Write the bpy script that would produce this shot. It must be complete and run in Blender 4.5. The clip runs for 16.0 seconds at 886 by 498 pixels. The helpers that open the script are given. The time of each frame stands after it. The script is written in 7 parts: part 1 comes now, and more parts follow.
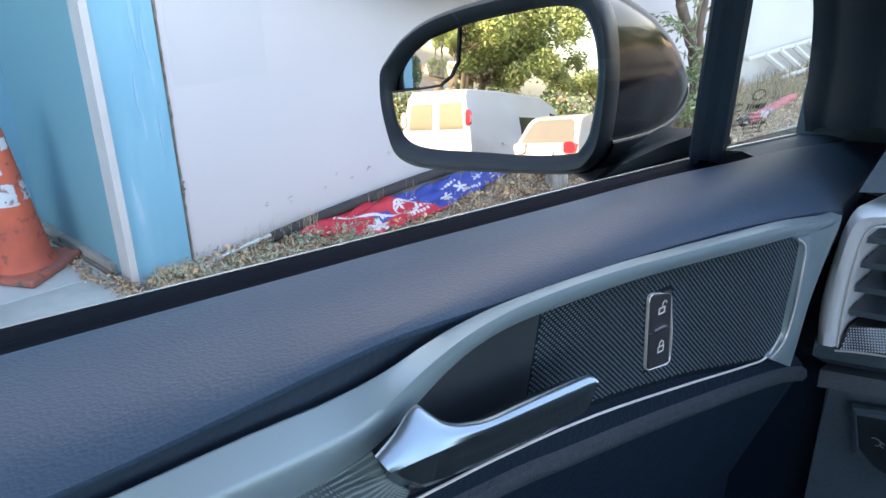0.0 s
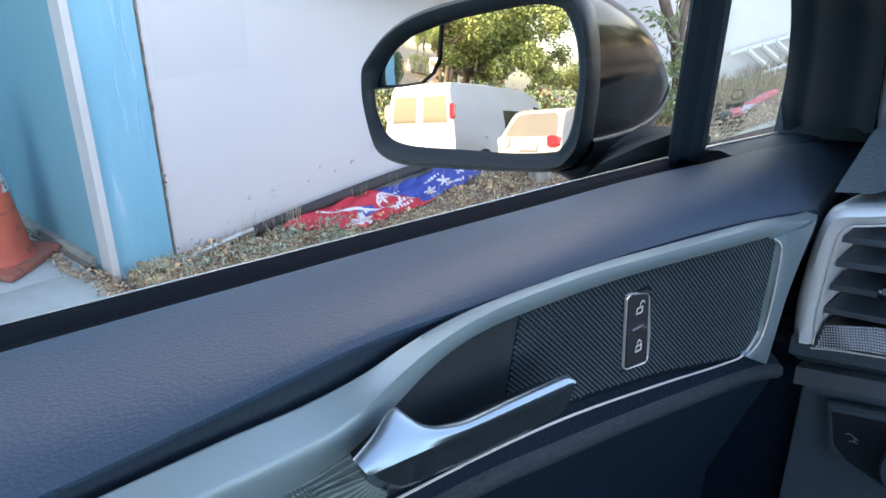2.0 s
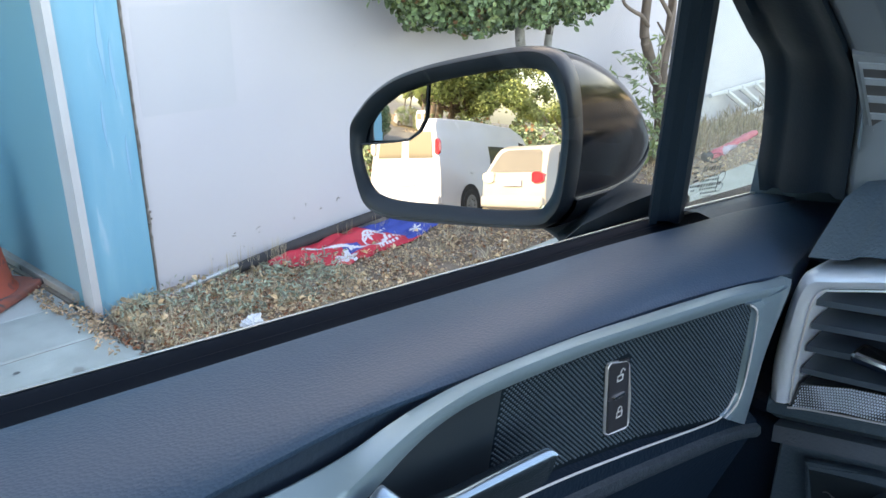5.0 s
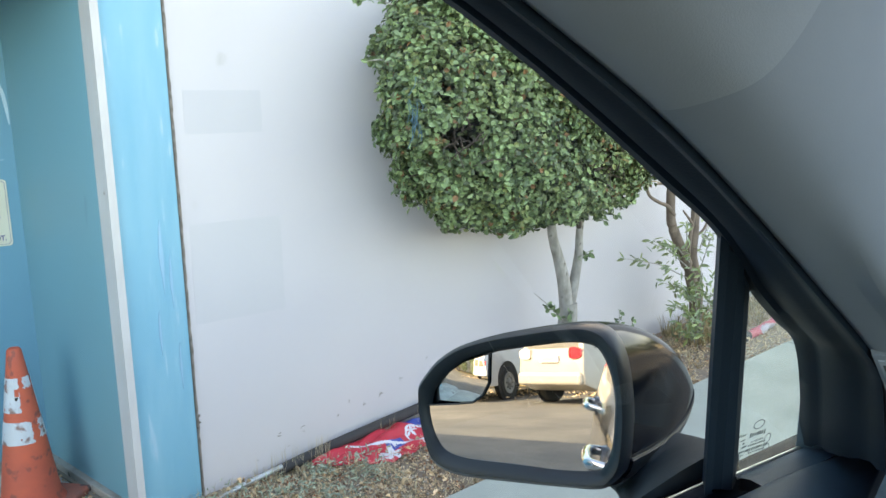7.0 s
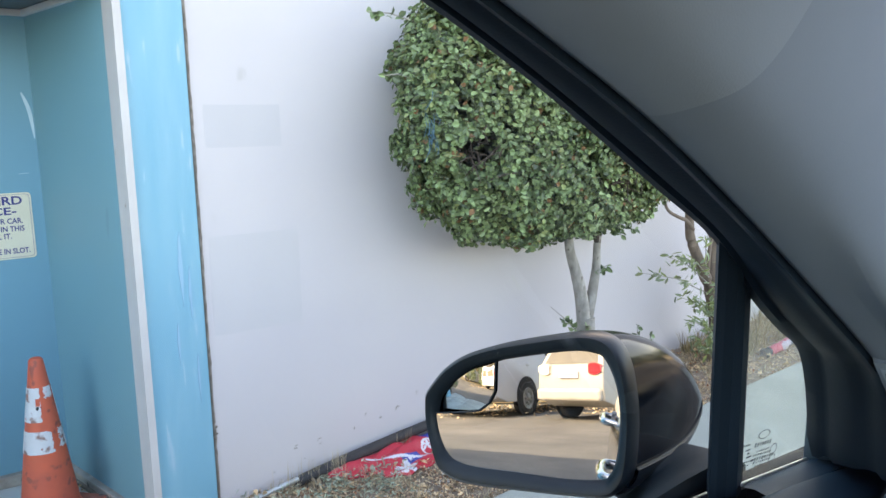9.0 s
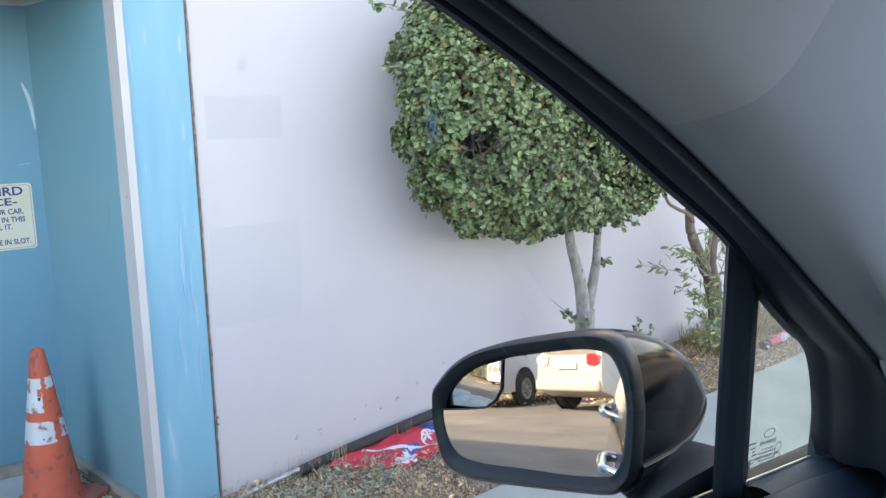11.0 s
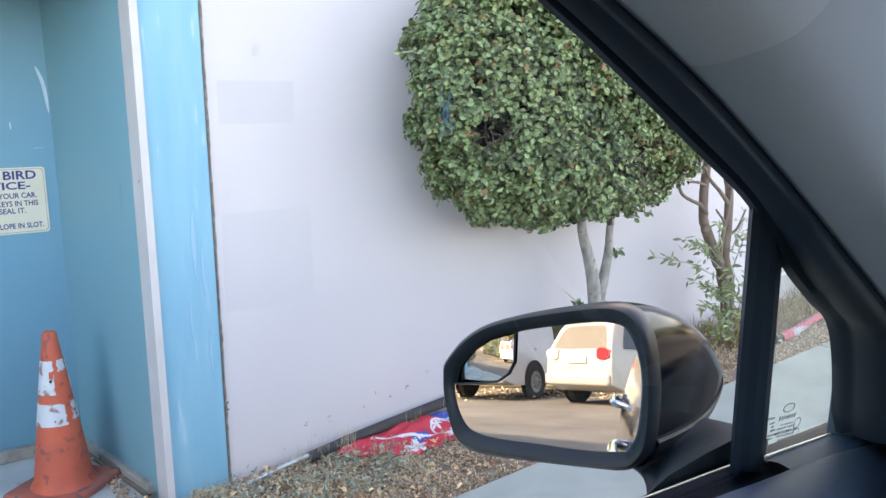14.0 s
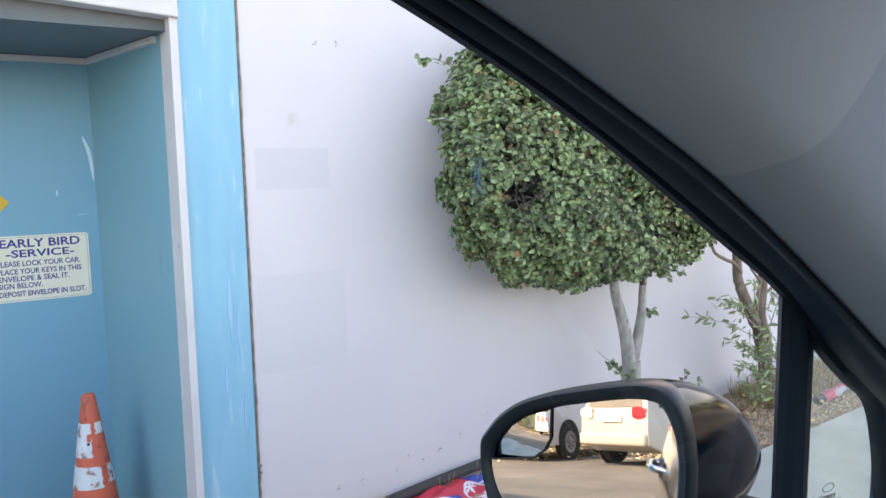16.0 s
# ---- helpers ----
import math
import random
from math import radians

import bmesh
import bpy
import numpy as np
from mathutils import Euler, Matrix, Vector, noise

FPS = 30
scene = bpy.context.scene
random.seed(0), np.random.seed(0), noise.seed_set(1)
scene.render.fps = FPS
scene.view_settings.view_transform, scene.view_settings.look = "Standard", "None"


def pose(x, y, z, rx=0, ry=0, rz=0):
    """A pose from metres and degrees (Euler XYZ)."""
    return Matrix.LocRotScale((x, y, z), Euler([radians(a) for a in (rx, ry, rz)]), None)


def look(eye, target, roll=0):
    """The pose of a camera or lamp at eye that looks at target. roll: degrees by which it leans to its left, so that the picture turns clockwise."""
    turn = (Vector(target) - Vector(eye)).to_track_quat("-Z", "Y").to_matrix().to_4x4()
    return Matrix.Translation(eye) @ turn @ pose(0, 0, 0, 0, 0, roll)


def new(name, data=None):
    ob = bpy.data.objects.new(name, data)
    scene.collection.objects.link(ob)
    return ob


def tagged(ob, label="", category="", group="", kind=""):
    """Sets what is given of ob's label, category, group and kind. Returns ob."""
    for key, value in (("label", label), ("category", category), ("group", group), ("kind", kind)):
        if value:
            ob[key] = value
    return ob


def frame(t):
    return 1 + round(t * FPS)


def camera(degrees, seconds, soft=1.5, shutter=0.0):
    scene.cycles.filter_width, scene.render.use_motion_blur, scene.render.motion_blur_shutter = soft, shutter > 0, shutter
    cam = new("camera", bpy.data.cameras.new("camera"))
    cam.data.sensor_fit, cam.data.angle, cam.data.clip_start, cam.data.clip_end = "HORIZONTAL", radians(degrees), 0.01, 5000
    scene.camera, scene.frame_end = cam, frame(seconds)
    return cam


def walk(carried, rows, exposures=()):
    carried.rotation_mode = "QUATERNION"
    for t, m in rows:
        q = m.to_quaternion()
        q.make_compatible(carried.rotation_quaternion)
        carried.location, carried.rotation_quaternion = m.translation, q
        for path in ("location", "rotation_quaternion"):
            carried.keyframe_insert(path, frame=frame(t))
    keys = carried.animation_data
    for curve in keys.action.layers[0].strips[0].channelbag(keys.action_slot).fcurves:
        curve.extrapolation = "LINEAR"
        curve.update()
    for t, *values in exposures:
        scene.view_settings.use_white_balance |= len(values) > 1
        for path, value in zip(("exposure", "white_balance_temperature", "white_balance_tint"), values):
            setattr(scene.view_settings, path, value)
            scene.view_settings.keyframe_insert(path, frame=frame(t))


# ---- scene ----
cam = camera(60.0, 16.0)
PATH = [
    (0, (-0.979, -2.981, 1.443), (0.137, -1.553, 0.598), -0.3),
    (0.5, (-0.982, -2.984, 1.444), (0.145, -1.569, 0.592), 0.3),
    (1, (-0.98, -2.982, 1.447), (0.153, -1.575, 0.59), 0.5),
    (1.5, (-0.979, -2.981, 1.444), (0.162, -1.578, 0.589), 0.1),
    (2, (-0.977, -2.982, 1.447), (0.167, -1.586, 0.586), 0.3),
    (2.5, (-0.972, -2.982, 1.445), (0.172, -1.586, 0.582), 0.2),
    (3, (-0.973, -2.983, 1.451), (0.168, -1.585, 0.588), -0.3),
    (3.2, (-0.974, -2.983, 1.445), (0.173, -1.587, 0.588), 0.2),
    (5.5, (-0.985, -2.984, 1.495), (0.225, -1.562, 0.779), 0.8),
    (6, (-0.997, -2.985, 1.527), (0.242, -1.545, 0.899), 0.9),
    (6.5, (-1.016, -2.985, 1.534), (0.264, -1.542, 1.006), 1.6),
    (7, (-1.032, -3.003, 1.576), (0.178, -1.449, 1.229), -1.4),
    (7.5, (-1.031, -3.013, 1.583), (0.113, -1.397, 1.3), -2.0),
    (8, (-1.032, -3.014, 1.578), (0.114, -1.397, 1.311), -1.6),
    (8.5, (-1.03, -3.016, 1.575), (0.131, -1.414, 1.287), -1.5),
    (9, (-1.027, -3.018, 1.571), (0.147, -1.428, 1.263), -1.4),
    (11.5, (-1.037, -3.012, 1.581), (0.137, -1.428, 1.246), -1.2),
    (12, (-1.033, -3.007, 1.573), (0.141, -1.424, 1.234), -1.3),
    (12.5, (-1.023, -3.013, 1.57), (0.152, -1.432, 1.222), -1.3),
    (13, (-1.022, -3.013, 1.568), (0.15, -1.433, 1.206), -1.2),
    (13.5, (-1.028, -3.007, 1.558), (0.136, -1.423, 1.191), -1.0),
    (14, (-1.033, -3.006, 1.555), (0.116, -1.407, 1.205), -0.7),
    (14.5, (-1.037, -3.011, 1.561), (0.094, -1.391, 1.25), -0.8),
    (15, (-1.046, -3.018, 1.579), (0.069, -1.379, 1.316), -1.1),
    (15.5, (-1.049, -3.019, 1.581), (0.054, -1.366, 1.357), -1.2),
    (16, (-1.05, -3.021, 1.581), (0.047, -1.361, 1.378), -1.4),
]
EXPOSURES = [(0.0, 3.14, 8100, 19), (3.5, 3.13, 8100, 19), (5.5, 3.07, 8600, 16), (6.5, 3.04, 9000, 14), (8.0, 2.95, 9100, 12), (9.5, 2.93, 8500, 22), (12.5, 2.95, 8550, 23), (14.0, 3.05, 8650, 24), (15.0, 2.97, 8700, 24), (16.0, 2.9, 8750, 25)]
walk(cam, [(t, look(eye, target, roll)) for t, eye, target, roll in PATH], EXPOSURES)

# ---- light ----
SUN_AZ, SUN_EL = 52.0, 34.0          # degrees from +x towards +y, above the horizon
world = bpy.data.worlds.new("sky")
scene.world = world
world.use_nodes = True
_n, _l = world.node_tree.nodes, world.node_tree.links
_sky = _n.new("ShaderNodeTexSky")
_sky.sky_type, _sky.sun_disc = "NISHITA", False
_sky.sun_elevation, _sky.sun_rotation = radians(SUN_EL), radians(90 - SUN_AZ)
_sky.air_density, _sky.dust_density = 1.0, 2.0
_l.new(_sky.outputs[0], _n["Background"].inputs[0])
_n["Background"].inputs[1].default_value = 0.15
sun = new("sun", bpy.data.lights.new("sun", "SUN"))
sun.data.energy, sun.data.angle, sun.data.color = 2.0, radians(0.53), (1.0, 0.9, 0.74)
_d = Vector((math.cos(radians(SUN_EL)) * math.cos(radians(SUN_AZ)), math.cos(radians(SUN_EL)) * math.sin(radians(SUN_AZ)), math.sin(radians(SUN_EL))))
sun.matrix_world = look(_d * 60, (0, 0, 0))


# ---- materials ----
def material(name, col, col2=None, rough=0.6, metal=0.0, scale=8.0, amount=0.5, bump=0.0, bump_scale=60.0, coat=0.0, spread=0.0,
             speck=None, speck_scale=40.0, speck_at=0.62, spec=0.5, kind="NOISE", stretch=(1, 1, 1)):
    """Two-scale procedural surface: base colour with patches of col2, fine specks, grain and relief."""
    m = bpy.data.materials.new(name)
    m.use_nodes = True
    t = m.node_tree
    n, l = t.nodes, t.links
    b = n["Principled BSDF"]
    b.inputs["Roughness"].default_value, b.inputs["Metallic"].default_value = rough, metal
    b.inputs["Specular IOR Level"].default_value = spec
    b.inputs["Coat Weight"].default_value = coat
    b.inputs["Coat Roughness"].default_value = 0.06
    co = n.new("ShaderNodeTexCoord")
    mp = n.new("ShaderNodeMapping")
    mp.inputs["Scale"].default_value = stretch
    l.new(co.outputs["Object"], mp.inputs[0])
    base = None
    if col2 is not None:
        big = n.new("ShaderNodeTexNoise")
        big.inputs["Scale"].default_value, big.inputs["Detail"].default_value, big.inputs["Roughness"].default_value = scale, 6, 0.62
        l.new(mp.outputs[0], big.inputs["Vector"])
        ramp = n.new("ShaderNodeValToRGB")
        ramp.color_ramp.elements[0].position, ramp.color_ramp.elements[1].position = 0.5 - 0.3 * (1 - amount) - 0.02, 0.5 + 0.3 * (1 - amount) + 0.1
        ramp.color_ramp.elements[0].color, ramp.color_ramp.elements[1].color = (*col, 1), (*col2, 1)
        l.new(big.outputs[0], ramp.inputs[0])
        base = ramp.outputs[0]
        rr = n.new("ShaderNodeMapRange")
        rr.inputs[3].default_value, rr.inputs[4].default_value = max(0.03, rough - 0.08), min(1, rough + 0.1)
        l.new(big.outputs[0], rr.inputs[0])
        l.new(rr.outputs[0], b.inputs["Roughness"])
    else:
        rgb = n.new("ShaderNodeRGB")
        rgb.outputs[0].default_value = (*col, 1)
        base = rgb.outputs[0]
    if speck is not None:
        sp = n.new("ShaderNodeTexNoise")
        sp.inputs["Scale"].default_value, sp.inputs["Detail"].default_value = speck_scale, 3
        l.new(mp.outputs[0], sp.inputs["Vector"])
        r2 = n.new("ShaderNodeValToRGB")
        r2.color_ramp.elements[0].position, r2.color_ramp.elements[1].position = speck_at, speck_at + 0.06
        l.new(sp.outputs[0], r2.inputs[0])
        mx = n.new("ShaderNodeMixRGB")
        mx.inputs[2].default_value = (*speck, 1)
        l.new(r2.outputs[0], mx.inputs[0])
        l.new(base, mx.inputs[1])
        base = mx.outputs[0]
    if spread:
        info = n.new("ShaderNodeObjectInfo") if spread > 0 else n.new("ShaderNodeNewGeometry")
        hs = n.new("ShaderNodeHueSaturation")
        mr = n.new("ShaderNodeMapRange")
        mr.inputs[3].default_value, mr.inputs[4].default_value = 1 - abs(spread), 1 + abs(spread)
        l.new(info.outputs["Random"] if spread > 0 else info.outputs["Random Per Island"], mr.inputs[0])
        l.new(mr.outputs[0], hs.inputs["Value"])
        l.new(base, hs.inputs["Color"])
        base = hs.outputs[0]
    l.new(base, b.inputs["Base Color"])
    if bump:
        if kind == "VORONOI":
            bn = n.new("ShaderNodeTexVoronoi")
        else:
            bn = n.new("ShaderNodeTexNoise")
            bn.inputs["Detail"].default_value = 4
        bn.inputs["Scale"].default_value = bump_scale
        l.new(mp.outputs[0], bn.inputs["Vector"])
        bp = n.new("ShaderNodeBump")
        bp.inputs["Strength"].default_value, bp.inputs["Distance"].default_value = bump, 0.002
        l.new(bn.outputs[0], bp.inputs["Height"])
        l.new(bp.outputs[0], b.inputs["Normal"])
    return m


def glass_material(name, tint, gloss=1.0, haze=0.0):
    """A thin pane: clear with a tint, and a mirror gloss by Fresnel; haze mixes in a milky veil."""
    m = bpy.data.materials.new(name)
    m.use_nodes = True
    n, l = m.node_tree.nodes, m.node_tree.links
    n.remove(n["Principled BSDF"])
    tr, gl, fr, mx = (n.new("ShaderNodeBsdfTransparent"), n.new("ShaderNodeBsdfGlossy"), n.new("ShaderNodeFresnel"), n.new("ShaderNodeMixShader"))
    tr.inputs[0].default_value = (*tint, 1)
    gl.inputs["Roughness"].default_value = 0.0
    gl.inputs[0].default_value = (gloss, gloss, gloss, 1)
    fr.inputs[0].default_value = 1.45
    l.new(fr.outputs[0], mx.inputs[0])
    l.new(tr.outputs[0], mx.inputs[1])
    l.new(gl.outputs[0], mx.inputs[2])
    out = mx
    # painted haze: a translucent mix imitates glare veiling the pane
    if haze:
        df, m2, tx = n.new("ShaderNodeBsdfTranslucent"), n.new("ShaderNodeMixShader"), n.new("ShaderNodeTexNoise")
        mr = n.new("ShaderNodeMapRange")
        tx.inputs["Scale"].default_value, tx.inputs["Detail"].default_value = 30, 5
        mr.inputs[3].default_value, mr.inputs[4].default_value = haze * 0.7, haze * 1.3
        df.inputs[0].default_value = (0.72, 0.80, 0.73, 1)
        l.new(tx.outputs[0], mr.inputs[0])
        l.new(mr.outputs[0], m2.inputs[0])
        l.new(mx.outputs[0], m2.inputs[1])
        l.new(df.outputs[0], m2.inputs[2])
        out = m2
    l.new(out.outputs[0], n["Material Output"].inputs[0])
    return m


MAT = dict(
    wall=material("white_paint", (0.732, 0.688, 0.695), (0.628, 0.593, 0.63), 0.75, scale=0.9, amount=0.35, bump=0.2, bump_scale=70, speck=(0.60, 0.57, 0.565), speck_scale=7, speck_at=0.72),
    wall_patch=material("repaint", (0.66, 0.632, 0.65), (0.625, 0.602, 0.62), 0.8, scale=5, amount=0.3, bump=0.1),
    stain=material("stain", (0.42, 0.39, 0.36), (0.26, 0.24, 0.21), 0.9, scale=30),
    blue=material("blue_paint", (0.175, 0.475, 0.63), (0.26, 0.55, 0.68), 0.5, scale=2.5, amount=0.5, bump=0.12, bump_scale=25, stretch=(6, 6, 0.8), speck=(0.36, 0.59, 0.71), speck_scale=5, speck_at=0.66),
    # recess walls: the pilaster's blue with the recess shade put into the colour
    blue_shaded_back=material("blue_paint_shaded_back", (0.125, 0.365, 0.50), (0.15, 0.375, 0.46), 0.5, scale=0.9, amount=0.45, bump=0.1, bump_scale=30, stretch=(1.2, 1.2, 0.8), speck=(0.12, 0.31, 0.42), speck_scale=6, speck_at=0.70),
    blue_shaded_side=material("blue_paint_shaded_side", (0.175, 0.395, 0.46), (0.16, 0.41, 0.505), 0.5, scale=0.9, amount=0.45, bump=0.1, bump_scale=30, stretch=(1.2, 1.2, 0.6), speck=(0.15, 0.34, 0.42), speck_scale=6, speck_at=0.70),
    trim=material("trim_paint", (0.72, 0.69, 0.68), (0.6, 0.57, 0.56), 0.6, scale=6, amount=0.3, bump=0.15, speck=(0.4, 0.33, 0.28), speck_scale=20, speck_at=0.72),
    dirty_trim=material("dirty_trim", (0.50, 0.465, 0.42), (0.25, 0.22, 0.19), 0.8, scale=9, amount=0.5, bump=0.4, bump_scale=60, speck=(0.14, 0.11, 0.09), speck_scale=24, speck_at=0.62),
    # much darker than the recess walls below it
    ceiling_grey=material("ceiling_grey", (0.125, 0.15, 0.165), (0.16, 0.185, 0.20), 0.7, scale=4, amount=0.5, bump=0.3, speck=(0.05, 0.055, 0.06), speck_scale=17, speck_at=0.70),
    filler=material("joint_filler", (0.34, 0.29, 0.25), (0.13, 0.105, 0.09), 0.95, scale=45, amount=0.6, bump=0.8, bump_scale=160),
    gum=material("trodden_gum", (0.13, 0.14, 0.135), (0.20, 0.21, 0.20), 0.85, scale=60),
    crack=material("joint_dirt", (0.20, 0.165, 0.13), (0.31, 0.265, 0.22), 0.95, scale=30, bump=0.5),
    concrete=material("concrete", (0.455, 0.485, 0.435), (0.31, 0.335, 0.30), 0.9, scale=1.9, amount=0.55, bump=0.7, bump_scale=170, spread=0.05, speck=(0.37, 0.385, 0.36), speck_scale=75, speck_at=0.60),
    concrete_pale=material("concrete_pale", (0.53, 0.575, 0.545), (0.34, 0.365, 0.345), 0.85, scale=3.2, amount=0.55, bump=0.5, bump_scale=140, spread=0.08, speck=(0.33, 0.335, 0.31), speck_scale=7, speck_at=0.64),
    concrete_mid=material("concrete_worn", (0.51, 0.555, 0.52), (0.30, 0.325, 0.305), 0.88, scale=2.8, amount=0.55, bump=0.6, bump_scale=150, spread=0.06, speck=(0.29, 0.295, 0.27), speck_scale=6, speck_at=0.63),
    # recess floor set paler, to bounce light onto the lower recess walls
    concrete_recess=material("concrete_recess_pale", (0.66, 0.69, 0.67), (0.48, 0.50, 0.485), 0.88, scale=2.8, amount=0.5, bump=0.6, bump_scale=150, spread=0.05, speck=(0.36, 0.365, 0.34), speck_scale=6, speck_at=0.64),
    asphalt=material("asphalt", (0.105, 0.097, 0.086), (0.205, 0.186, 0.158), 0.9, scale=0.7, amount=0.6, bump=0.8, bump_scale=90, speck=(0.064, 0.055, 0.045), speck_scale=80, speck_at=0.56),
    soil=material("soil", (0.22, 0.165, 0.125), (0.36, 0.28, 0.21), 0.95, scale=18, amount=0.5, bump=0.9, bump_scale=80),
    litter=material("dry_leaf", (0.78, 0.59, 0.38), (0.50, 0.34, 0.20), 0.8, scale=12, spread=-0.55),
    litter_grey=material("weathered_leaf", (0.55, 0.51, 0.46), (0.40, 0.37, 0.33), 0.9, scale=12, spread=-0.45),
    litter_red=material("rust_leaf", (0.46, 0.18, 0.09), (0.34, 0.14, 0.08), 0.8, scale=12, spread=-0.4),
    litter_dark=material("leaf_crumbs", (0.56, 0.38, 0.25), (0.66, 0.49, 0.35), 0.9, scale=12, spread=-0.55),
    straw=material("straw", (0.74, 0.62, 0.42), (0.55, 0.44, 0.28), 0.8, scale=9, spread=-0.35),
    sage=material("grey_weed", (0.40, 0.44, 0.335), (0.31, 0.35, 0.25), 0.8, scale=9, spread=-0.45),
    stone=material("pale_stone", (0.74, 0.63, 0.50), (0.58, 0.49, 0.38), 0.85, scale=30, bump=0.4, spread=0.25),
    paper=material("paper", (0.8, 0.8, 0.82), (0.7, 0.72, 0.76), 0.7, scale=30, bump=0.3),
    leaf=material("leaf", (0.138, 0.208, 0.092), (0.228, 0.298, 0.132), 0.34, scale=3.5, spread=-0.7, spec=0.5),
    bark_dark=material("bark_dark", (0.11, 0.08, 0.065), (0.07, 0.055, 0.045), 0.9, scale=16, bump=0.6, bump_scale=60),
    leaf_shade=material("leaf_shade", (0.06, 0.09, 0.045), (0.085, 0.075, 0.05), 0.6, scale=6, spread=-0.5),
    leaf_pale=material("leaf_pale", (0.20, 0.27, 0.14), (0.28, 0.34, 0.19), 0.5, scale=6, spread=-0.4),
    leaf_young=material("leaf_young", (0.28, 0.32, 0.13), (0.21, 0.27, 0.10), 0.42, scale=5, spread=-0.4),
    leaf_dead=material("leaf_dead", (0.30, 0.16, 0.07), (0.2, 0.11, 0.06), 0.8, scale=9, spread=-0.3),
    leaf_far=material("leaf_far", (0.26, 0.33, 0.10), (0.38, 0.40, 0.15), 0.6, scale=1.0, spread=-0.35),
    bark=material("bark", (0.46, 0.43, 0.39), (0.22, 0.20, 0.175), 0.9, scale=26, amount=0.6, bump=1.0, bump_scale=60, stretch=(1, 1, 0.5), speck=(0.13, 0.11, 0.09), speck_scale=38, speck_at=0.64),
    bark_brown=material("bark_brown", (0.27, 0.20, 0.155), (0.12, 0.09, 0.07), 0.9, scale=26, amount=0.6, bump=1.0, bump_scale=70, stretch=(1, 1, 0.3)),
    cone=material("cone_orange", (0.84, 0.155, 0.075), (0.56, 0.115, 0.075), 0.6, scale=5, amount=0.55, bump=0.3, bump_scale=40, speck=(0.40, 0.10, 0.07), speck_scale=22, speck_at=0.60),
    cone_base=material("cone_base", (0.55, 0.15, 0.095), (0.29, 0.13, 0.11), 0.75, scale=9, amount=0.6, bump=0.4, bump_scale=60, speck=(0.16, 0.12, 0.11), speck_scale=16, speck_at=0.58),
    collar=material("collar_white", (0.74, 0.76, 0.78), (0.6, 0.62, 0.64), 0.5, scale=14, speck=(0.34, 0.20, 0.17), speck_scale=17, speck_at=0.57),
    black_flake=material("dark_flake", (0.03, 0.03, 0.03), (0.07, 0.06, 0.05), 0.8, scale=20),
    pipe=material("galvanised", (0.62, 0.65, 0.66), (0.5, 0.53, 0.55), 0.35, metal=0.6, scale=20),
    hose=material("black_edge", (0.035, 0.035, 0.04), (0.07, 0.06, 0.055), 0.7, scale=10),
    red=material("red_cloth", (0.74, 0.045, 0.075), (0.62, 0.035, 0.06), 0.5, scale=10, bump=0.2, bump_scale=30),
    faded_red=material("faded_red_cloth", (0.62, 0.06, 0.11), (0.60, 0.18, 0.22), 0.7, scale=7, bump=0.2, bump_scale=30),
    cloth_faded=material("faded_lilac_cloth", (0.42, 0.36, 0.44), (0.5, 0.42, 0.46), 0.7, scale=9),
    weed_brown=material("brown_weed", (0.36, 0.24, 0.12), (0.30, 0.26, 0.13), 0.85, scale=4, spread=-0.5),
    cloth_blue=material("blue_cloth", (0.045, 0.09, 0.42), (0.035, 0.07, 0.33), 0.55, scale=10),
    cloth_white=material("white_print", (0.75, 0.74, 0.8), None, 0.55),
    sign=material("sign_cream", (0.80, 0.77, 0.63), (0.73, 0.70, 0.56), 0.4, scale=10, amount=0.3),
    sign_ink=material("sign_ink", (0.035, 0.045, 0.22), None, 0.5),
    yellow=material("sign_yellow", (0.72, 0.42, 0.03), (0.65, 0.36, 0.03), 0.4, scale=8),
    vinyl=material("door_vinyl", (0.022, 0.054, 0.097), (0.026, 0.060, 0.105), 0.50, scale=12, amount=0.3, bump=0.16, bump_scale=880, spec=0.28, kind="VORONOI", stretch=(0.6, 1.0, 1.0)),
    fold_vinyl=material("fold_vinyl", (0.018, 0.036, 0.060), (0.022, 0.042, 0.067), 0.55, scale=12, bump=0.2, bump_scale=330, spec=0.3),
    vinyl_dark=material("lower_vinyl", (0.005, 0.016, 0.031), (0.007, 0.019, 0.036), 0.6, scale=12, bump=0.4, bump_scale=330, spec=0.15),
    edge_grain=material("edge_grain", (0.035, 0.055, 0.075), (0.02, 0.035, 0.05), 0.5, scale=300, amount=0.6, bump=0.6, bump_scale=900),
    dull_chrome=material("dull_chrome", (0.50, 0.55, 0.58), None, 0.3, metal=1.0),
    icon_dim=material("icon_dim", (0.28, 0.31, 0.34), None, 0.5),
    pillar_dark=material("ledge_grey", (0.10, 0.13, 0.165), (0.085, 0.11, 0.145), 0.5, scale=15, bump=0.3, bump_scale=500),
    dash=material("dash_vinyl", (0.052, 0.092, 0.127), (0.060, 0.102, 0.138), 0.5, scale=12, bump=0.5, bump_scale=380),
    silver_bright=material("vent_silver", (0.74, 0.84, 0.97), (0.68, 0.78, 0.92), 0.30, metal=0.30, scale=2, amount=0.1, bump=0.04, bump_scale=300),
    rubber=material("rubber", (0.0022, 0.0055, 0.011), (0.004, 0.008, 0.014), 0.75, spec=0.03, scale=20, bump=0.2, bump_scale=100, speck=(0.06, 0.065, 0.07), speck_scale=90, speck_at=0.77),
    gloss_black=material("frame_black", (0.009, 0.020, 0.032), (0.011, 0.023, 0.037), 0.5, scale=15, spec=0.14, bump=0.1, bump_scale=500),
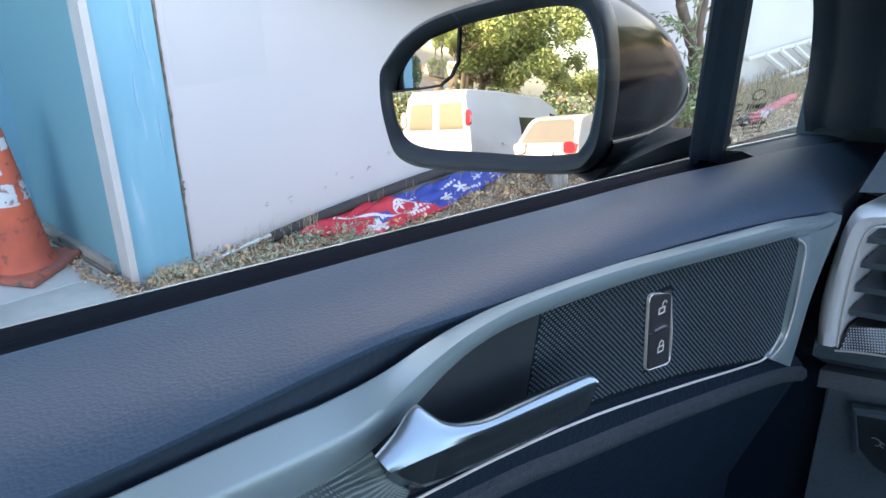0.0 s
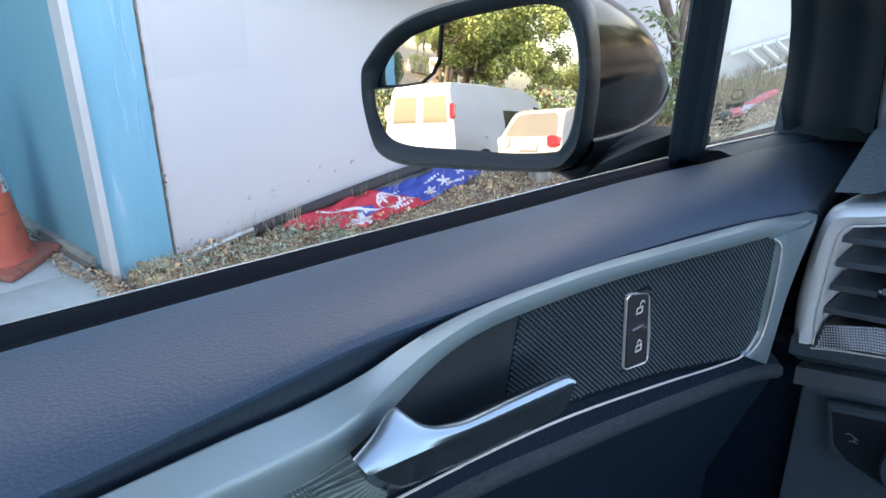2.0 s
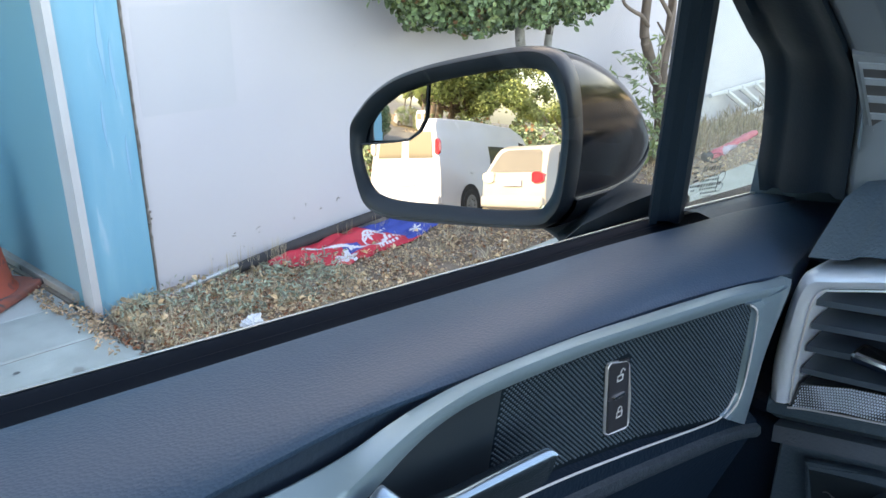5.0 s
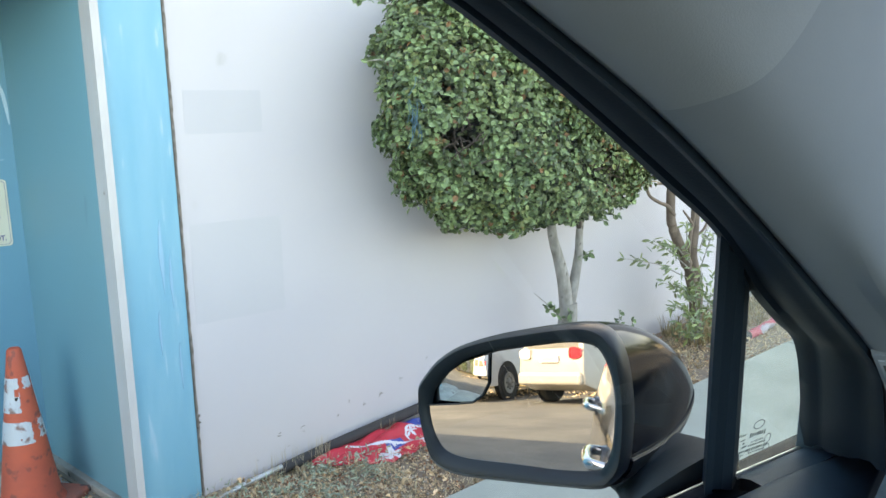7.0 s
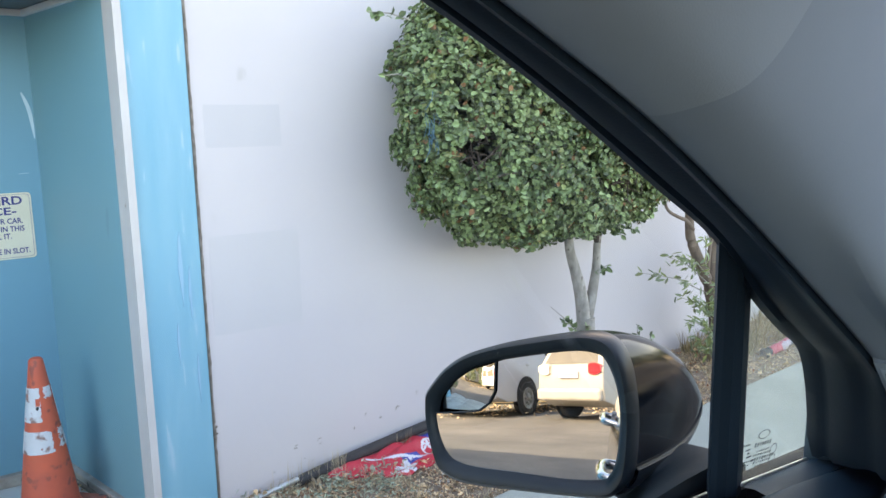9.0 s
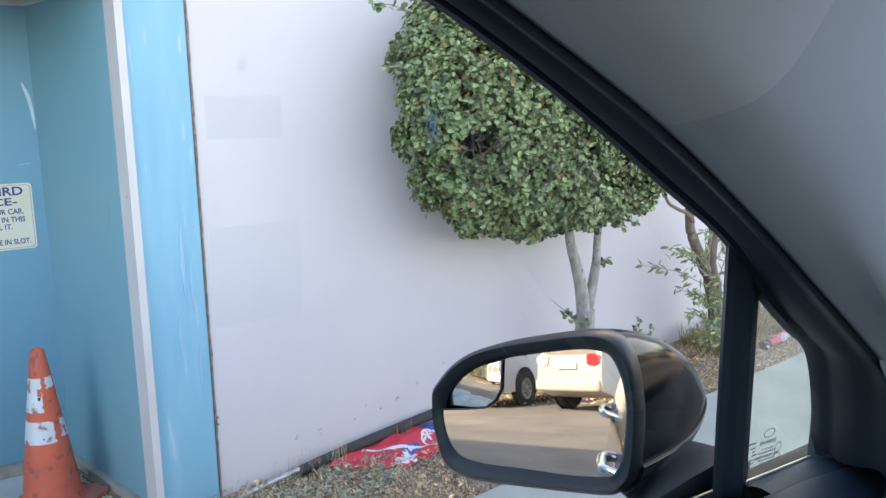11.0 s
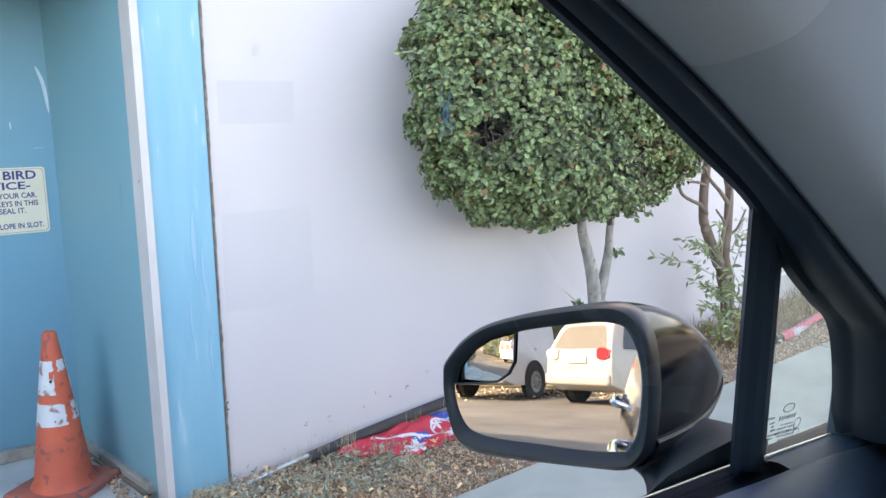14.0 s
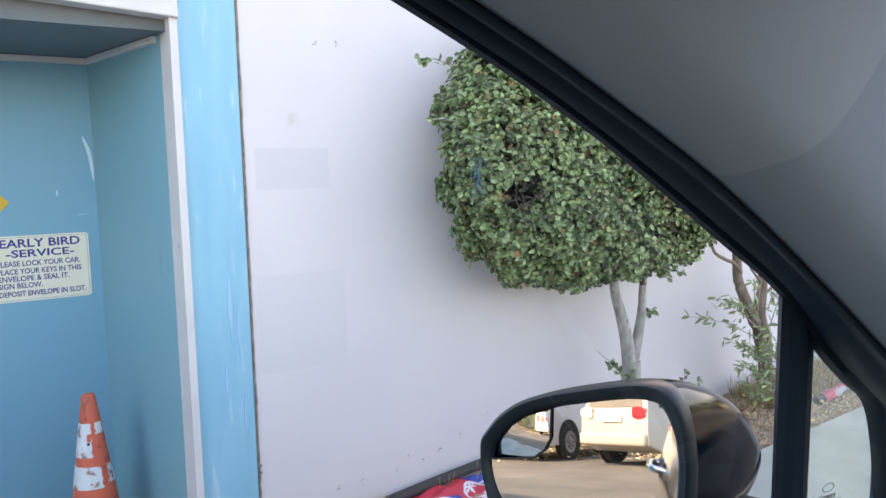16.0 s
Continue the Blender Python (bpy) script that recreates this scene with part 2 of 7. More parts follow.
    foot_black=material("foot_black", (0.095, 0.16, 0.21), (0.105, 0.173, 0.225), 0.6, scale=15, bump=0.2, bump_scale=500),
    silver=material("satin_silver", (0.20, 0.30, 0.355), (0.18, 0.275, 0.33), 0.36, metal=0.28, scale=6, amount=0.3, bump=0.04, bump_scale=300),
    chrome=material("chrome", (0.82, 0.83, 0.85), None, 0.08, metal=1.0),
    handle=material("handle_silver", (0.195, 0.285, 0.345), (0.17, 0.25, 0.31), 0.22, metal=0.86, scale=14, amount=0.4),
    slat=material("vent_slat", (0.062, 0.092, 0.125), None, 0.45),
    mesh=material("speaker_cloth", (0.007, 0.014, 0.021), None, 0.7, spec=0.1),
    mesh_dot=material("speaker_bead", (0.080, 0.135, 0.175), None, 0.5, metal=0.2),
    recess=material("recess_black", (0.016, 0.027, 0.036), (0.021, 0.033, 0.042), 0.5, scale=20),
    button=material("button_black", (0.03, 0.033, 0.04), None, 0.38),
    icon=material("icon_grey", (0.72, 0.74, 0.76), None, 0.5),
    headliner=material("headliner_grey", (0.50, 0.585, 0.68), (0.47, 0.55, 0.64), 0.9, scale=20, amount=0.3, bump=0.2, bump_scale=700),
    lining=material("lining_grey", (0.190, 0.245, 0.30), (0.177, 0.23, 0.282), 0.85, scale=9, amount=0.3, bump=0.08, bump_scale=900),
    pillar=material("pillar_grey", (0.155, 0.205, 0.26), (0.14, 0.19, 0.24), 0.8, scale=9, amount=0.3, bump=0.05, bump_scale=900),
    pillar_pale=material("grille_grey", (0.24, 0.31, 0.38), (0.22, 0.285, 0.35), 0.7, scale=9, bump=0.05, bump_scale=900),
    car_paint=material("dark_metallic", (0.012, 0.014, 0.018), None, 0.35, metal=0.0, coat=1.0),
    shell_paint=material("shell_paint", (0.003, 0.006, 0.011), (0.003, 0.005, 0.009), 0.12, spec=0.14, scale=3),
    slot_grey=material("slot_grey", (0.05, 0.06, 0.07), None, 0.7),
    bezel=material("bright_bezel", (0.80, 0.82, 0.85), None, 0.3, metal=0.35),
    mirror_black=material("mirror_rim", (0.009, 0.016, 0.022), (0.012, 0.020, 0.027), 0.34, scale=30, bump=0.08, bump_scale=400, spec=0.32),
    arm_black=material("mirror_foot", (0.010, 0.020, 0.028), (0.013, 0.024, 0.033), 0.5, scale=30, bump=0.1, bump_scale=400, spec=0.18),
    knee=material("knee_vinyl", (0.065, 0.105, 0.145), (0.073, 0.115, 0.156), 0.55, scale=12, bump=0.5, bump_scale=380),
    silvered=material("mirror_glass", (0.50, 0.52, 0.53), None, 0.0, metal=1.0),
    white_car=material("white_car_paint", (0.55, 0.54, 0.55), (0.50, 0.49, 0.50), 0.35, scale=2, coat=0.5),
    cream_car=material("cream_car_paint", (0.41, 0.375, 0.325), (0.38, 0.345, 0.30), 0.35, scale=2, coat=0.5),
    car_window=material("car_window", (0.03, 0.035, 0.04), None, 0.06, spec=0.8),
    car_window_warm=material("car_window_warm", (0.17, 0.145, 0.105), (0.14, 0.12, 0.088), 0.12, spec=0.6, scale=2),
    tyre=material("tyre", (0.02, 0.02, 0.02), (0.04, 0.038, 0.035), 0.85, scale=12),
    rim=material("wheel_rim", (0.20, 0.20, 0.205), (0.14, 0.14, 0.145), 0.45, metal=0.5, scale=9),
    tail=material("tail_red", (0.6, 0.02, 0.03), None, 0.15, coat=1.0),
    lens_pale=material("glare_lens", (0.66, 0.58, 0.48), None, 0.3, coat=0.6),
    etched=material("etched_mark", (0.035, 0.045, 0.045), None, 0.8),
    roofing=material("roofing", (0.2, 0.19, 0.18), (0.14, 0.13, 0.12), 0.9, scale=3),
    glass_streak=material("pale_reflection", (0.55, 0.74, 0.82), (0.40, 0.62, 0.74), 0.5, scale=20),
    blue_scuff=material("blue_scuff", (0.31, 0.56, 0.72), (0.27, 0.52, 0.69), 0.5, scale=20),
    grip=material("grip_base", (0.07, 0.11, 0.125), (0.055, 0.09, 0.105), 0.5, scale=60, bump=0.2, bump_scale=330),
    grip_stud=material("grip_stud", (0.19, 0.275, 0.31), None, 0.4, metal=0.2),
)
GLASS = glass_material("side_glass", (0.90, 0.945, 0.93), 0.5)
GLASS_Q = glass_material("quarter_glass", (0.79, 0.91, 0.85), 0.5, 0.18)


# ---- building blocks ----
def thing(name, loc, label="", category="", group="", kind=""):
    ob = new(name)
    ob.location = loc
    ob.empty_display_size = 0.1
    return tagged(ob, label, category, group, kind)


def origin_of(ob):
    """Where a parent's own origin lies: things stand at their base, parts at the world's origin."""
    return ob.location.copy() if ob.parent is None else Vector((0, 0, 0))


def part(name, bm, mat, parent=None, label="", smooth=False):
    """Links a bmesh in world coordinates as one mesh object, under its thing or part."""
    bmesh.ops.recalc_face_normals(bm, faces=bm.faces)
    me = bpy.data.meshes.new(name)
    bm.to_mesh(me)
    bm.free()
    for m in mat if isinstance(mat, (list, tuple)) else [mat]:
        me.materials.append(m)
    if smooth:
        for p in me.polygons:
            p.use_smooth = True
        me.set_sharp_from_angle(angle=radians(42))
    ob = new(name, me)
    if parent is not None:
        ob.parent = parent
        ob.matrix_parent_inverse = Matrix.Translation(-origin_of(parent))
    if label:
        ob["label"] = label
    return ob


def group_part(name, parent, loc=None, label=""):
    """An empty that holds the pieces of one part."""
    ob = new(name)
    ob.parent = parent
    ob.empty_display_size = 0.05
    ob.matrix_parent_inverse = Matrix.Translation(-origin_of(parent))
    if label:
        ob["label"] = label
    return ob


def box(x0, x1, y0, y1, z0, z1, bevel=0.0, seg=2):
    bm = bmesh.new()
    v = [bm.verts.new(p) for p in ((x0, y0, z0), (x1, y0, z0), (x1, y1, z0), (x0, y1, z0), (x0, y0, z1), (x1, y0, z1), (x1, y1, z1), (x0, y1, z1))]
    for f in ((0, 3, 2, 1), (4, 5, 6, 7), (0, 1, 5, 4), (1, 2, 6, 5), (2, 3, 7, 6), (3, 0, 4, 7)):
        bm.faces.new([v[i] for i in f])
    if bevel:
        bmesh.ops.bevel(bm, geom=list(bm.edges), offset=bevel, segments=seg, affect="EDGES", profile=0.5)
    return bm


def smooth_line(pts, n=24):
    """A Catmull-Rom line through a few control points, in n + 1 even steps."""
    p = [Vector(q) for q in pts]
    if len(p) == 2:
        return [p[0].lerp(p[1], i / n) for i in range(n + 1)]
    out, m = [], len(p) - 1
    for i in range(n + 1):
        u = i / n * m
        k = min(int(u), m - 1)
        u -= k
        a, b, c, d = p[max(k - 1, 0)], p[k], p[k + 1], p[min(k + 2, m)]
        out.append(0.5 * ((2 * b) + (c - a) * u + (2 * a - 5 * b + 4 * c - d) * u * u + (3 * b - a - 3 * c + d) * u ** 3))
    return out


def loft(lines, closed=False, caps=False, n=24, bm=None):
    """A skin over several lines, each smoothed and cut alike. closed: the last line joins the first."""
    bm = bm or bmesh.new()
    rows = [[bm.verts.new(q) for q in smooth_line(L, n)] for L in lines]
    k = len(rows)
    for i in range(k if closed else k - 1):
        a, b = rows[i], rows[(i + 1) % k]
        for j in range(n):
            bm.faces.new((a[j], a[j + 1], b[j + 1], b[j]))
    if closed and caps:
        bm.faces.new([r[0] for r in rows])
        bm.faces.new([r[-1] for r in rows][::-1])
    return bm


def prism(pts, axis, a, b, bevel=0.0, seg=2):
    """A flat outline, given in the two other axes in order, drawn out along axis from a to b."""
    bm = bmesh.new()

    def at(p, d):
        q = list(p)
        q.insert("xyz".index(axis), d)
        return q
    lo, hi = [bm.verts.new(at(p, a)) for p in pts], [bm.verts.new(at(p, b)) for p in pts]
    bm.faces.new(lo)
    top = bm.faces.new(hi[::-1])
    for i in range(len(pts)):
        j = (i + 1) % len(pts)
        bm.faces.new((lo[i], lo[j], hi[j], hi[i]))
    if bevel:
        es = [e for e in bm.edges if (e.verts[0] in lo) == (e.verts[1] in lo)]
        bmesh.ops.bevel(bm, geom=es, offset=bevel, segments=seg, affect="EDGES", profile=0.5)
    return bm


def tube(path, radius, sides=8, n=None, cap=True, bm=None):
    """A round bar along points; radius may be one number or one for each point."""
    bm = bm or bmesh.new()
    p = [Vector(q) for q in path]
    r = list(radius) if isinstance(radius, (list, tuple)) else [radius] * len(p)
    rings = []
    for i, q in enumerate(p):
        d = (p[min(i + 1, len(p) - 1)] - p[max(i - 1, 0)]).normalized()
        s = d.cross((0, 0, 1)) if abs(d.z) < 0.9 else d.cross((0, 1, 0))
        s.normalize()
        t = d.cross(s)
        rings.append([bm.verts.new(q + r[i] * (math.cos(2 * math.pi * k / sides) * s + math.sin(2 * math.pi * k / sides) * t)) for k in range(sides)])
    for a, b in zip(rings, rings[1:]):
        for k in range(sides):
            bm.faces.new((a[k], a[(k + 1) % sides], b[(k + 1) % sides], b[k]))
    if cap:
        bm.faces.new(rings[0][::-1])
        bm.faces.new(rings[-1])
    return bm


def lathe(profile, centre, axis="z", sides=32):
    """Turns (radius, height) pairs about an axis through centre."""
    bm = bmesh.new()
    c = Vector(centre)
    rows = []
    for r, h in profile:
        row = []
        for k in range(sides):
            a = 2 * math.pi * k / sides
            u, v = r * math.cos(a), r * math.sin(a)
            row.append(bm.verts.new(c + Vector({"z": (u, v, h), "y": (u, h, v), "x": (h, u, v)}[axis])))
        rows.append(row)
    for a, b in zip(rows, rows[1:]):
        for k in range(sides):
            bm.faces.new((a[k], a[(k + 1) % sides], b[(k + 1) % sides], b[k]))
    bm.faces.new(rows[0][::-1])
    bm.faces.new(rows[-1])
    return bm


def blob(bm, c, r, rng, sub=1):
    """A small uneven stone."""
    made = bmesh.ops.create_icosphere(bm, subdivisions=sub, radius=1)
    s = Vector((r * rng.uniform(0.8, 1.3), r * rng.uniform(0.7, 1.1), r * rng.uniform(0.45, 0.8)))
    turn = Euler((rng.uniform(-0.4, 0.4), rng.uniform(-0.4, 0.4), rng.uniform(0, 6.3))).to_matrix()
    for v in made["verts"]:
        q = Vector((v.co.x * s.x, v.co.y * s.y, v.co.z * s.z)) * rng.uniform(0.85, 1.12)
        v.co = Vector(c) + turn @ q


def leaves(spots, length, width, rng, points=6, fold=0.25, loose=0.7):
    """Many small folded leaves as one mesh. spots: (place, way out)."""
    V, Fc = [], []
    for c, out in spots:
        L, Wd = length * rng.uniform(0.7, 1.25), width * rng.uniform(0.7, 1.2)
        up = (out + Vector((rng.gauss(0, loose), rng.gauss(0, loose), rng.gauss(0.15, loose)))).normalized()
        d = Vector((rng.gauss(0, 1), rng.gauss(0, 1), rng.gauss(-0.15, 0.8)))
        d = (d - d.dot(up) * up).normalized()
        s = d.cross(up)
        b = len(V)
        base = Vector(c)
        if points == 6:
            mid1, mid2 = base + d * L * 0.35, base + d * L * 0.7
            V += [base, mid1 + s * Wd * 0.5 + up * Wd * fold, mid2 + s * Wd * 0.48 + up * Wd * fold, base + d * L - up * Wd * 0.15,
                  mid2 - s * Wd * 0.48 + up * Wd * fold, mid1 - s * Wd * 0.5 + up * Wd * fold]
            Fc += [(b, b + 1, b + 2, b + 3), (b, b + 3, b + 4, b + 5)]
        else:
            m = base + d * L * 0.5
            V += [base, m + s * Wd * 0.5 + up * Wd * fold, base + d * L, m - s * Wd * 0.5 + up * Wd * fold]
            Fc += [(b, b + 1, b + 2), (b, b + 2, b + 3)]
    return V, Fc


def mesh_part(name, V, Fc, mats, parent=None, label="", index=None, smooth=False):
    me = bpy.data.meshes.new(name)
    me.from_pydata([tuple(v) for v in V], [], Fc)
    for m in mats:
        me.materials.append(m)
    if index is not None:
        me.polygons.foreach_set("material_index", index)
    if smooth:
        me.polygons.foreach_set("use_smooth", [True] * len(me.polygons))
    ob = new(name, me)
    if parent is not None:
        ob.parent = parent
        ob.matrix_parent_inverse = Matrix.Translation(-origin_of(parent))
    if label:
        ob["label"] = label
    return ob


def lettering(name, text, size, m, mat, parent, align="LEFT", bold=0.0, width=None):
    """Raised letters in the built-in font, turned into a mesh; width: squeezed to that length."""
    cu = bpy.data.curves.new(name, "FONT")
    cu.body, cu.size, cu.align_x, cu.extrude, cu.offset = text, size, align, 0.0006, bold
    cu.resolution_u = 3
    tmp = bpy.data.objects.new(name, cu)
    scene.collection.objects.link(tmp)
    bpy.context.view_layer.update()
    me = bpy.data.meshes.new_from_object(tmp)
    span = max(v.co.x for v in me.vertices) - min(v.co.x for v in me.vertices)
    bpy.data.objects.remove(tmp)
    k = width / span if width else 1.0
    me.transform(m @ Matrix.Diagonal((k, 1, 1, 1)))
    me.materials.append(mat)
    ob = new(name, me)
    if parent is not None:
        ob.parent = parent
        ob.matrix_parent_inverse = Matrix.Translation(-origin_of(parent))
    return ob


def rise(x):
    """The pavement climbs gently along the wall."""
    return 0.045 * max(0.0, min(x, 9.0) - 0.9)


# ---- the setting ----
R = random.Random(5)

# one sheet of ground to the horizon: the road, lower than the pavement
def street(x, y):
    """The street: level beside the pavement, falling away behind the car and towards the corner."""
    k = min(1.0, max(0.0, (-5.6 - x) / 7.0))
    return -0.14 + 0.062 * min(0.0, max(x, -30) + 5.6) - 0.16 * k * (min(3.0, max(-6.0, y)) + 2.4)


bm = bmesh.new()
_g = [-900, -120, -60] + list(range(-45, -4)) + [0, 16, 60, 900]
_h = [-900, -100, -40, -20] + list(range(-12, 11)) + [30, 100, 900]
_v = [[bm.verts.new((x, y, street(x, y))) for y in _h] for x in _g]
for i in range(len(_g) - 1):
    for j in range(len(_h) - 1):
        bm.faces.new((_v[i][j], _v[i + 1][j], _v[i + 1][j + 1], _v[i][j + 1]))
tagged(part("ground", bm, MAT["asphalt"]), "worn pale asphalt street, sunlit beyond the building", "road", kind="structure")

# pavement bed and kerb
bm = loft([[(-5.4, -2.2, -0.16), (0.9, -2.2, -0.16), (9, -2.2, -0.16), (16, -2.2, -0.16)], [(-5.4, -2.2, -0.02), (0.9, -2.2, -0.02), (9, -2.2, rise(9) - 0.02), (16, -2.2, rise(9) - 0.02)],
           [(-5.4, 0.9, -0.02), (0.9, 0.9, -0.02), (9, 0.9, rise(9) - 0.02), (16, 0.9, rise(9) - 0.02)], [(-5.4, 0.9, -0.16), (0.9, 0.9, -0.16), (9, 0.9, -0.16), (16, 0.9, -0.16)]], closed=True, caps=True, n=30)
pavement = tagged(part("pavement", bm, MAT["crack"]), "grey concrete pavement with dirt-filled joints", "pavement", kind="structure")

# the building
WALL_H = 4.3
bm = prism([(0.004, 0.0), (14.0, 0.0), (14.0, 0.25), (0.004, 0.25)], "z", -0.1, WALL_H)
tagged(part("wall_white", bm, MAT["wall"]), "white painted plain wall with faint repainted patches", "wall", kind="structure")
bm = prism([(-0.255, -0.012), (-0.012, -0.012), (-0.012, 0.25), (-0.255, 0.25)], "z", -0.1, WALL_H)
tagged(part("wall_pilaster", bm, MAT["blue"]), "light blue painted pilaster beside the recess", "wall", kind="structure")
bm = prism([(-0.014, 0.002), (0.006, 0.002), (0.006, 0.2), (-0.014, 0.2)], "z", -0.1, WALL_H)
tagged(part("wall_joint", bm, MAT["crack"]), "dark open joint between pilaster and wall", "wall", kind="structure")
# the recess walls wear darker copies of the blue, shade included in the colour
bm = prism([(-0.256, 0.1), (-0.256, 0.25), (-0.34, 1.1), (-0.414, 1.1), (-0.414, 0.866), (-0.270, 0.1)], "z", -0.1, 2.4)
tagged(part("wall_recess_side", bm, MAT["blue_shaded_side"]), "blue painted side wall of the recess", "wall", kind="structure")
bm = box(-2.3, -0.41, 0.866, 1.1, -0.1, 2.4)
tagged(part("wall_recess_back", bm, MAT["blue_shaded_back"]), "blue painted back wall of the recess", "wall", kind="structure")
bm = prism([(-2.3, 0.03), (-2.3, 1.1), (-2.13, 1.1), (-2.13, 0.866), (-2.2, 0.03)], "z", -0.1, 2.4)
tagged(part("wall_recess_far_side", bm, MAT["blue_shaded_side"]), "blue painted far side wall of the recess", "wall", kind="structure")
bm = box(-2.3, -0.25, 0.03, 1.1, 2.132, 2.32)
tagged(part("ceiling", bm, MAT["ceiling_grey"]), "dark blue-grey recess ceiling with flaking spots", "ceiling", kind="structure")
bm = box(-2.3, -0.256, -0.008, 0.24, 2.30, WALL_H)
tagged(part("wall_above_recess", bm, MAT["wall"]), "white wall above the recess", "wall", kind="structure")
bm = box(-4.8, -2.3, -0.008, 0.25, -0.1, WALL_H)
tagged(part("wall_end", bm, MAT["blue"]), "blue painted end bay of the building", "wall", kind="structure")
bm = box(-4.8, -4.55, 0.25, 9.0, -0.1, WALL_H)
tagged(part("wall_return", bm, MAT["wall"]), "white end wall of the building", "wall", kind="structure")
bm = box(-4.9, 14.0, -0.06, 9.0, WALL_H, WALL_H + 0.18)
tagged(part("roof", bm, MAT["roofing"]), "flat dark roof slab", "roof", kind="structure")

# trim round the recess
bm = prism([(-0.269, -0.03), (-0.240, -0.03), (-0.240, 0.016), (-0.250, 0.14), (-0.272, 0.14)], "z", -0.02, 2.185, 0.004)
tagged(part("trim", bm, MAT["trim"]), "chipped off-white corner trim", "trim", kind="structure")
bm = prism([(-2.25, 2.29), (-0.24, 2.172), (-0.24, 2.31), (-2.25, 2.36)], "y", -0.05, 0.05, 0.006)
tagged(part("trim_head", bm, MAT["trim"]), "off-white head trim over the recess", "trim", kind="structure")
bm = box(-2.15, -0.40, 0.838, 0.864, 2.103, 2.13, 0.004)
tagged(part("trim_cornice", bm, MAT["trim"]), "dusty pale cornice strip", "trim", kind="structure")
bm = prism([(-0.407, 0.84), (-0.275, 0.145), (-0.297, 0.141), (-0.430, 0.838)], "z", 2.103, 2.13, 0.003)
tagged(part("trim_cornice_side", bm, MAT["trim"]), "dusty pale cornice strip", "trim", kind="structure")
bm = box(-2.15, -0.42, 0.83, 0.866, 0.0, 0.055, 0.004)
tagged(part("baseboard", bm, MAT["dirty_trim"]), "dirty cream skirting strip", "trim", kind="structure")
bm = prism([(-0.408, 0.84), (-0.274, 0.142), (-0.304, 0.136), (-0.442, 0.832)], "z", 0.0, 0.042, 0.004)
tagged(part("baseboard_side", bm, MAT["dirty_trim"]), "dirty cream skirting strip", "trim", kind="structure")
bm = prism([(-0.442, 0.83), (-0.304, 0.136), (-0.322, 0.132), (-0.460, 0.826)], "z", 0.0, 0.012, 0.002)
tagged(part("trim_gap", bm, MAT["crack"]), "dirt along the skirting", "trim", kind="structure")

# repainted patches, nail holes and stains on the wall
for x0, x1, z0, z1 in ((0.046, 0.37, 1.52, 1.69), (0.03, 0.425, 0.755, 1.165)):
    bm = box(x0, x1, -0.0009, 0.004, z0, z1)
    tagged(part("wall_patch", bm, MAT["wall_patch"]), "faint greyish repainted rectangle on the wall", "paint patch", kind="structure")
for x, z, r in ((0.328, 2.127, 0.012), (0.43, 2.126, 0.012), (0.358, 0.185, 0.014), (0.475, 0.192, 0.009), (0.482, 0.168, 0.006), (0.66, 0.2, 0.008), (0.40, 0.12, 0.005), (0.44, 0.10, 0.005), (1.02, 0.29, 0.010), (1.02, 0.95, 0.005), (0.22, 1.27, 0.004), (0.90, 0.24, 0.012), (0.62, 0.62, 0.003), (0.3, 0.5, 0.003), (1.3, 0.7, 0.003), (0.72, 0.25, 0.007), (0.80, 0.21, 0.009), (0.25, 0.10, 0.006), (0.13, 0.14, 0.005), (0.96, 0.34, 0.005), (1.18, 0.36, 0.007)):
    bm = bmesh.new()
    for _ in range(7):
        blob(bm, (x + R.gauss(0, r * 0.5), 0, z + R.gauss(0, r * 0.6)), r * R.uniform(0.2, 0.5), R, 1)
    for v in bm.verts:
        v.co.y = v.co.y * 0.3 - 0.0005
    tagged(part("nail_hole", bm, MAT["stain"]), "small grey chipped hole in the wall paint", "wall mark", kind="stuff")
zs = np.arange(0.0, 4.25, 0.012)
edge_l = [(-0.0065 + 0.003 * noise.noise((0, 0, z * 9)) + 0.003 * noise.noise((1, 0, z * 40)), -0.006, z) for z in zs]
edge_r = [(0.004 + 0.003 * noise.noise((3, 0, z * 7)) + 0.003 * noise.noise((4, 0, z * 33)), -0.003, z) for z in zs]
V = [Vector(p) for p in edge_l] + [Vector(((l_[0] + r_[0]) / 2, -0.009 - 0.004 * noise.noise((7, 0, l_[2] * 50)), l_[2])) for l_, r_ in zip(edge_l, edge_r)] + [Vector(p) for p in edge_r]
n_ = len(zs)
Fc = [(i, i + 1, n_ + i + 1, n_ + i) for i in range(n_ - 1)] + [(n_ + i, n_ + i + 1, 2 * n_ + i + 1, 2 * n_ + i) for i in range(n_ - 1)]
tagged(mesh_part("joint_filler", V, Fc, [MAT["filler"]], smooth=True), "crumbling grey filler along the wall joint", "wall joint", kind="structure")
bm = bmesh.new()
for _ in range(6):
    blob(bm, (0.003 + R.gauss(0, 0.005), -0.007, 0.347 + R.gauss(0, 0.020)), R.uniform(0.005, 0.009), R, 1)
tagged(part("filler_lump", bm, MAT["filler"]), "lump of old filler stuck in the joint", "wall joint", kind="stuff")
# long pale streaks, painted on the walls for reflections in the window glass
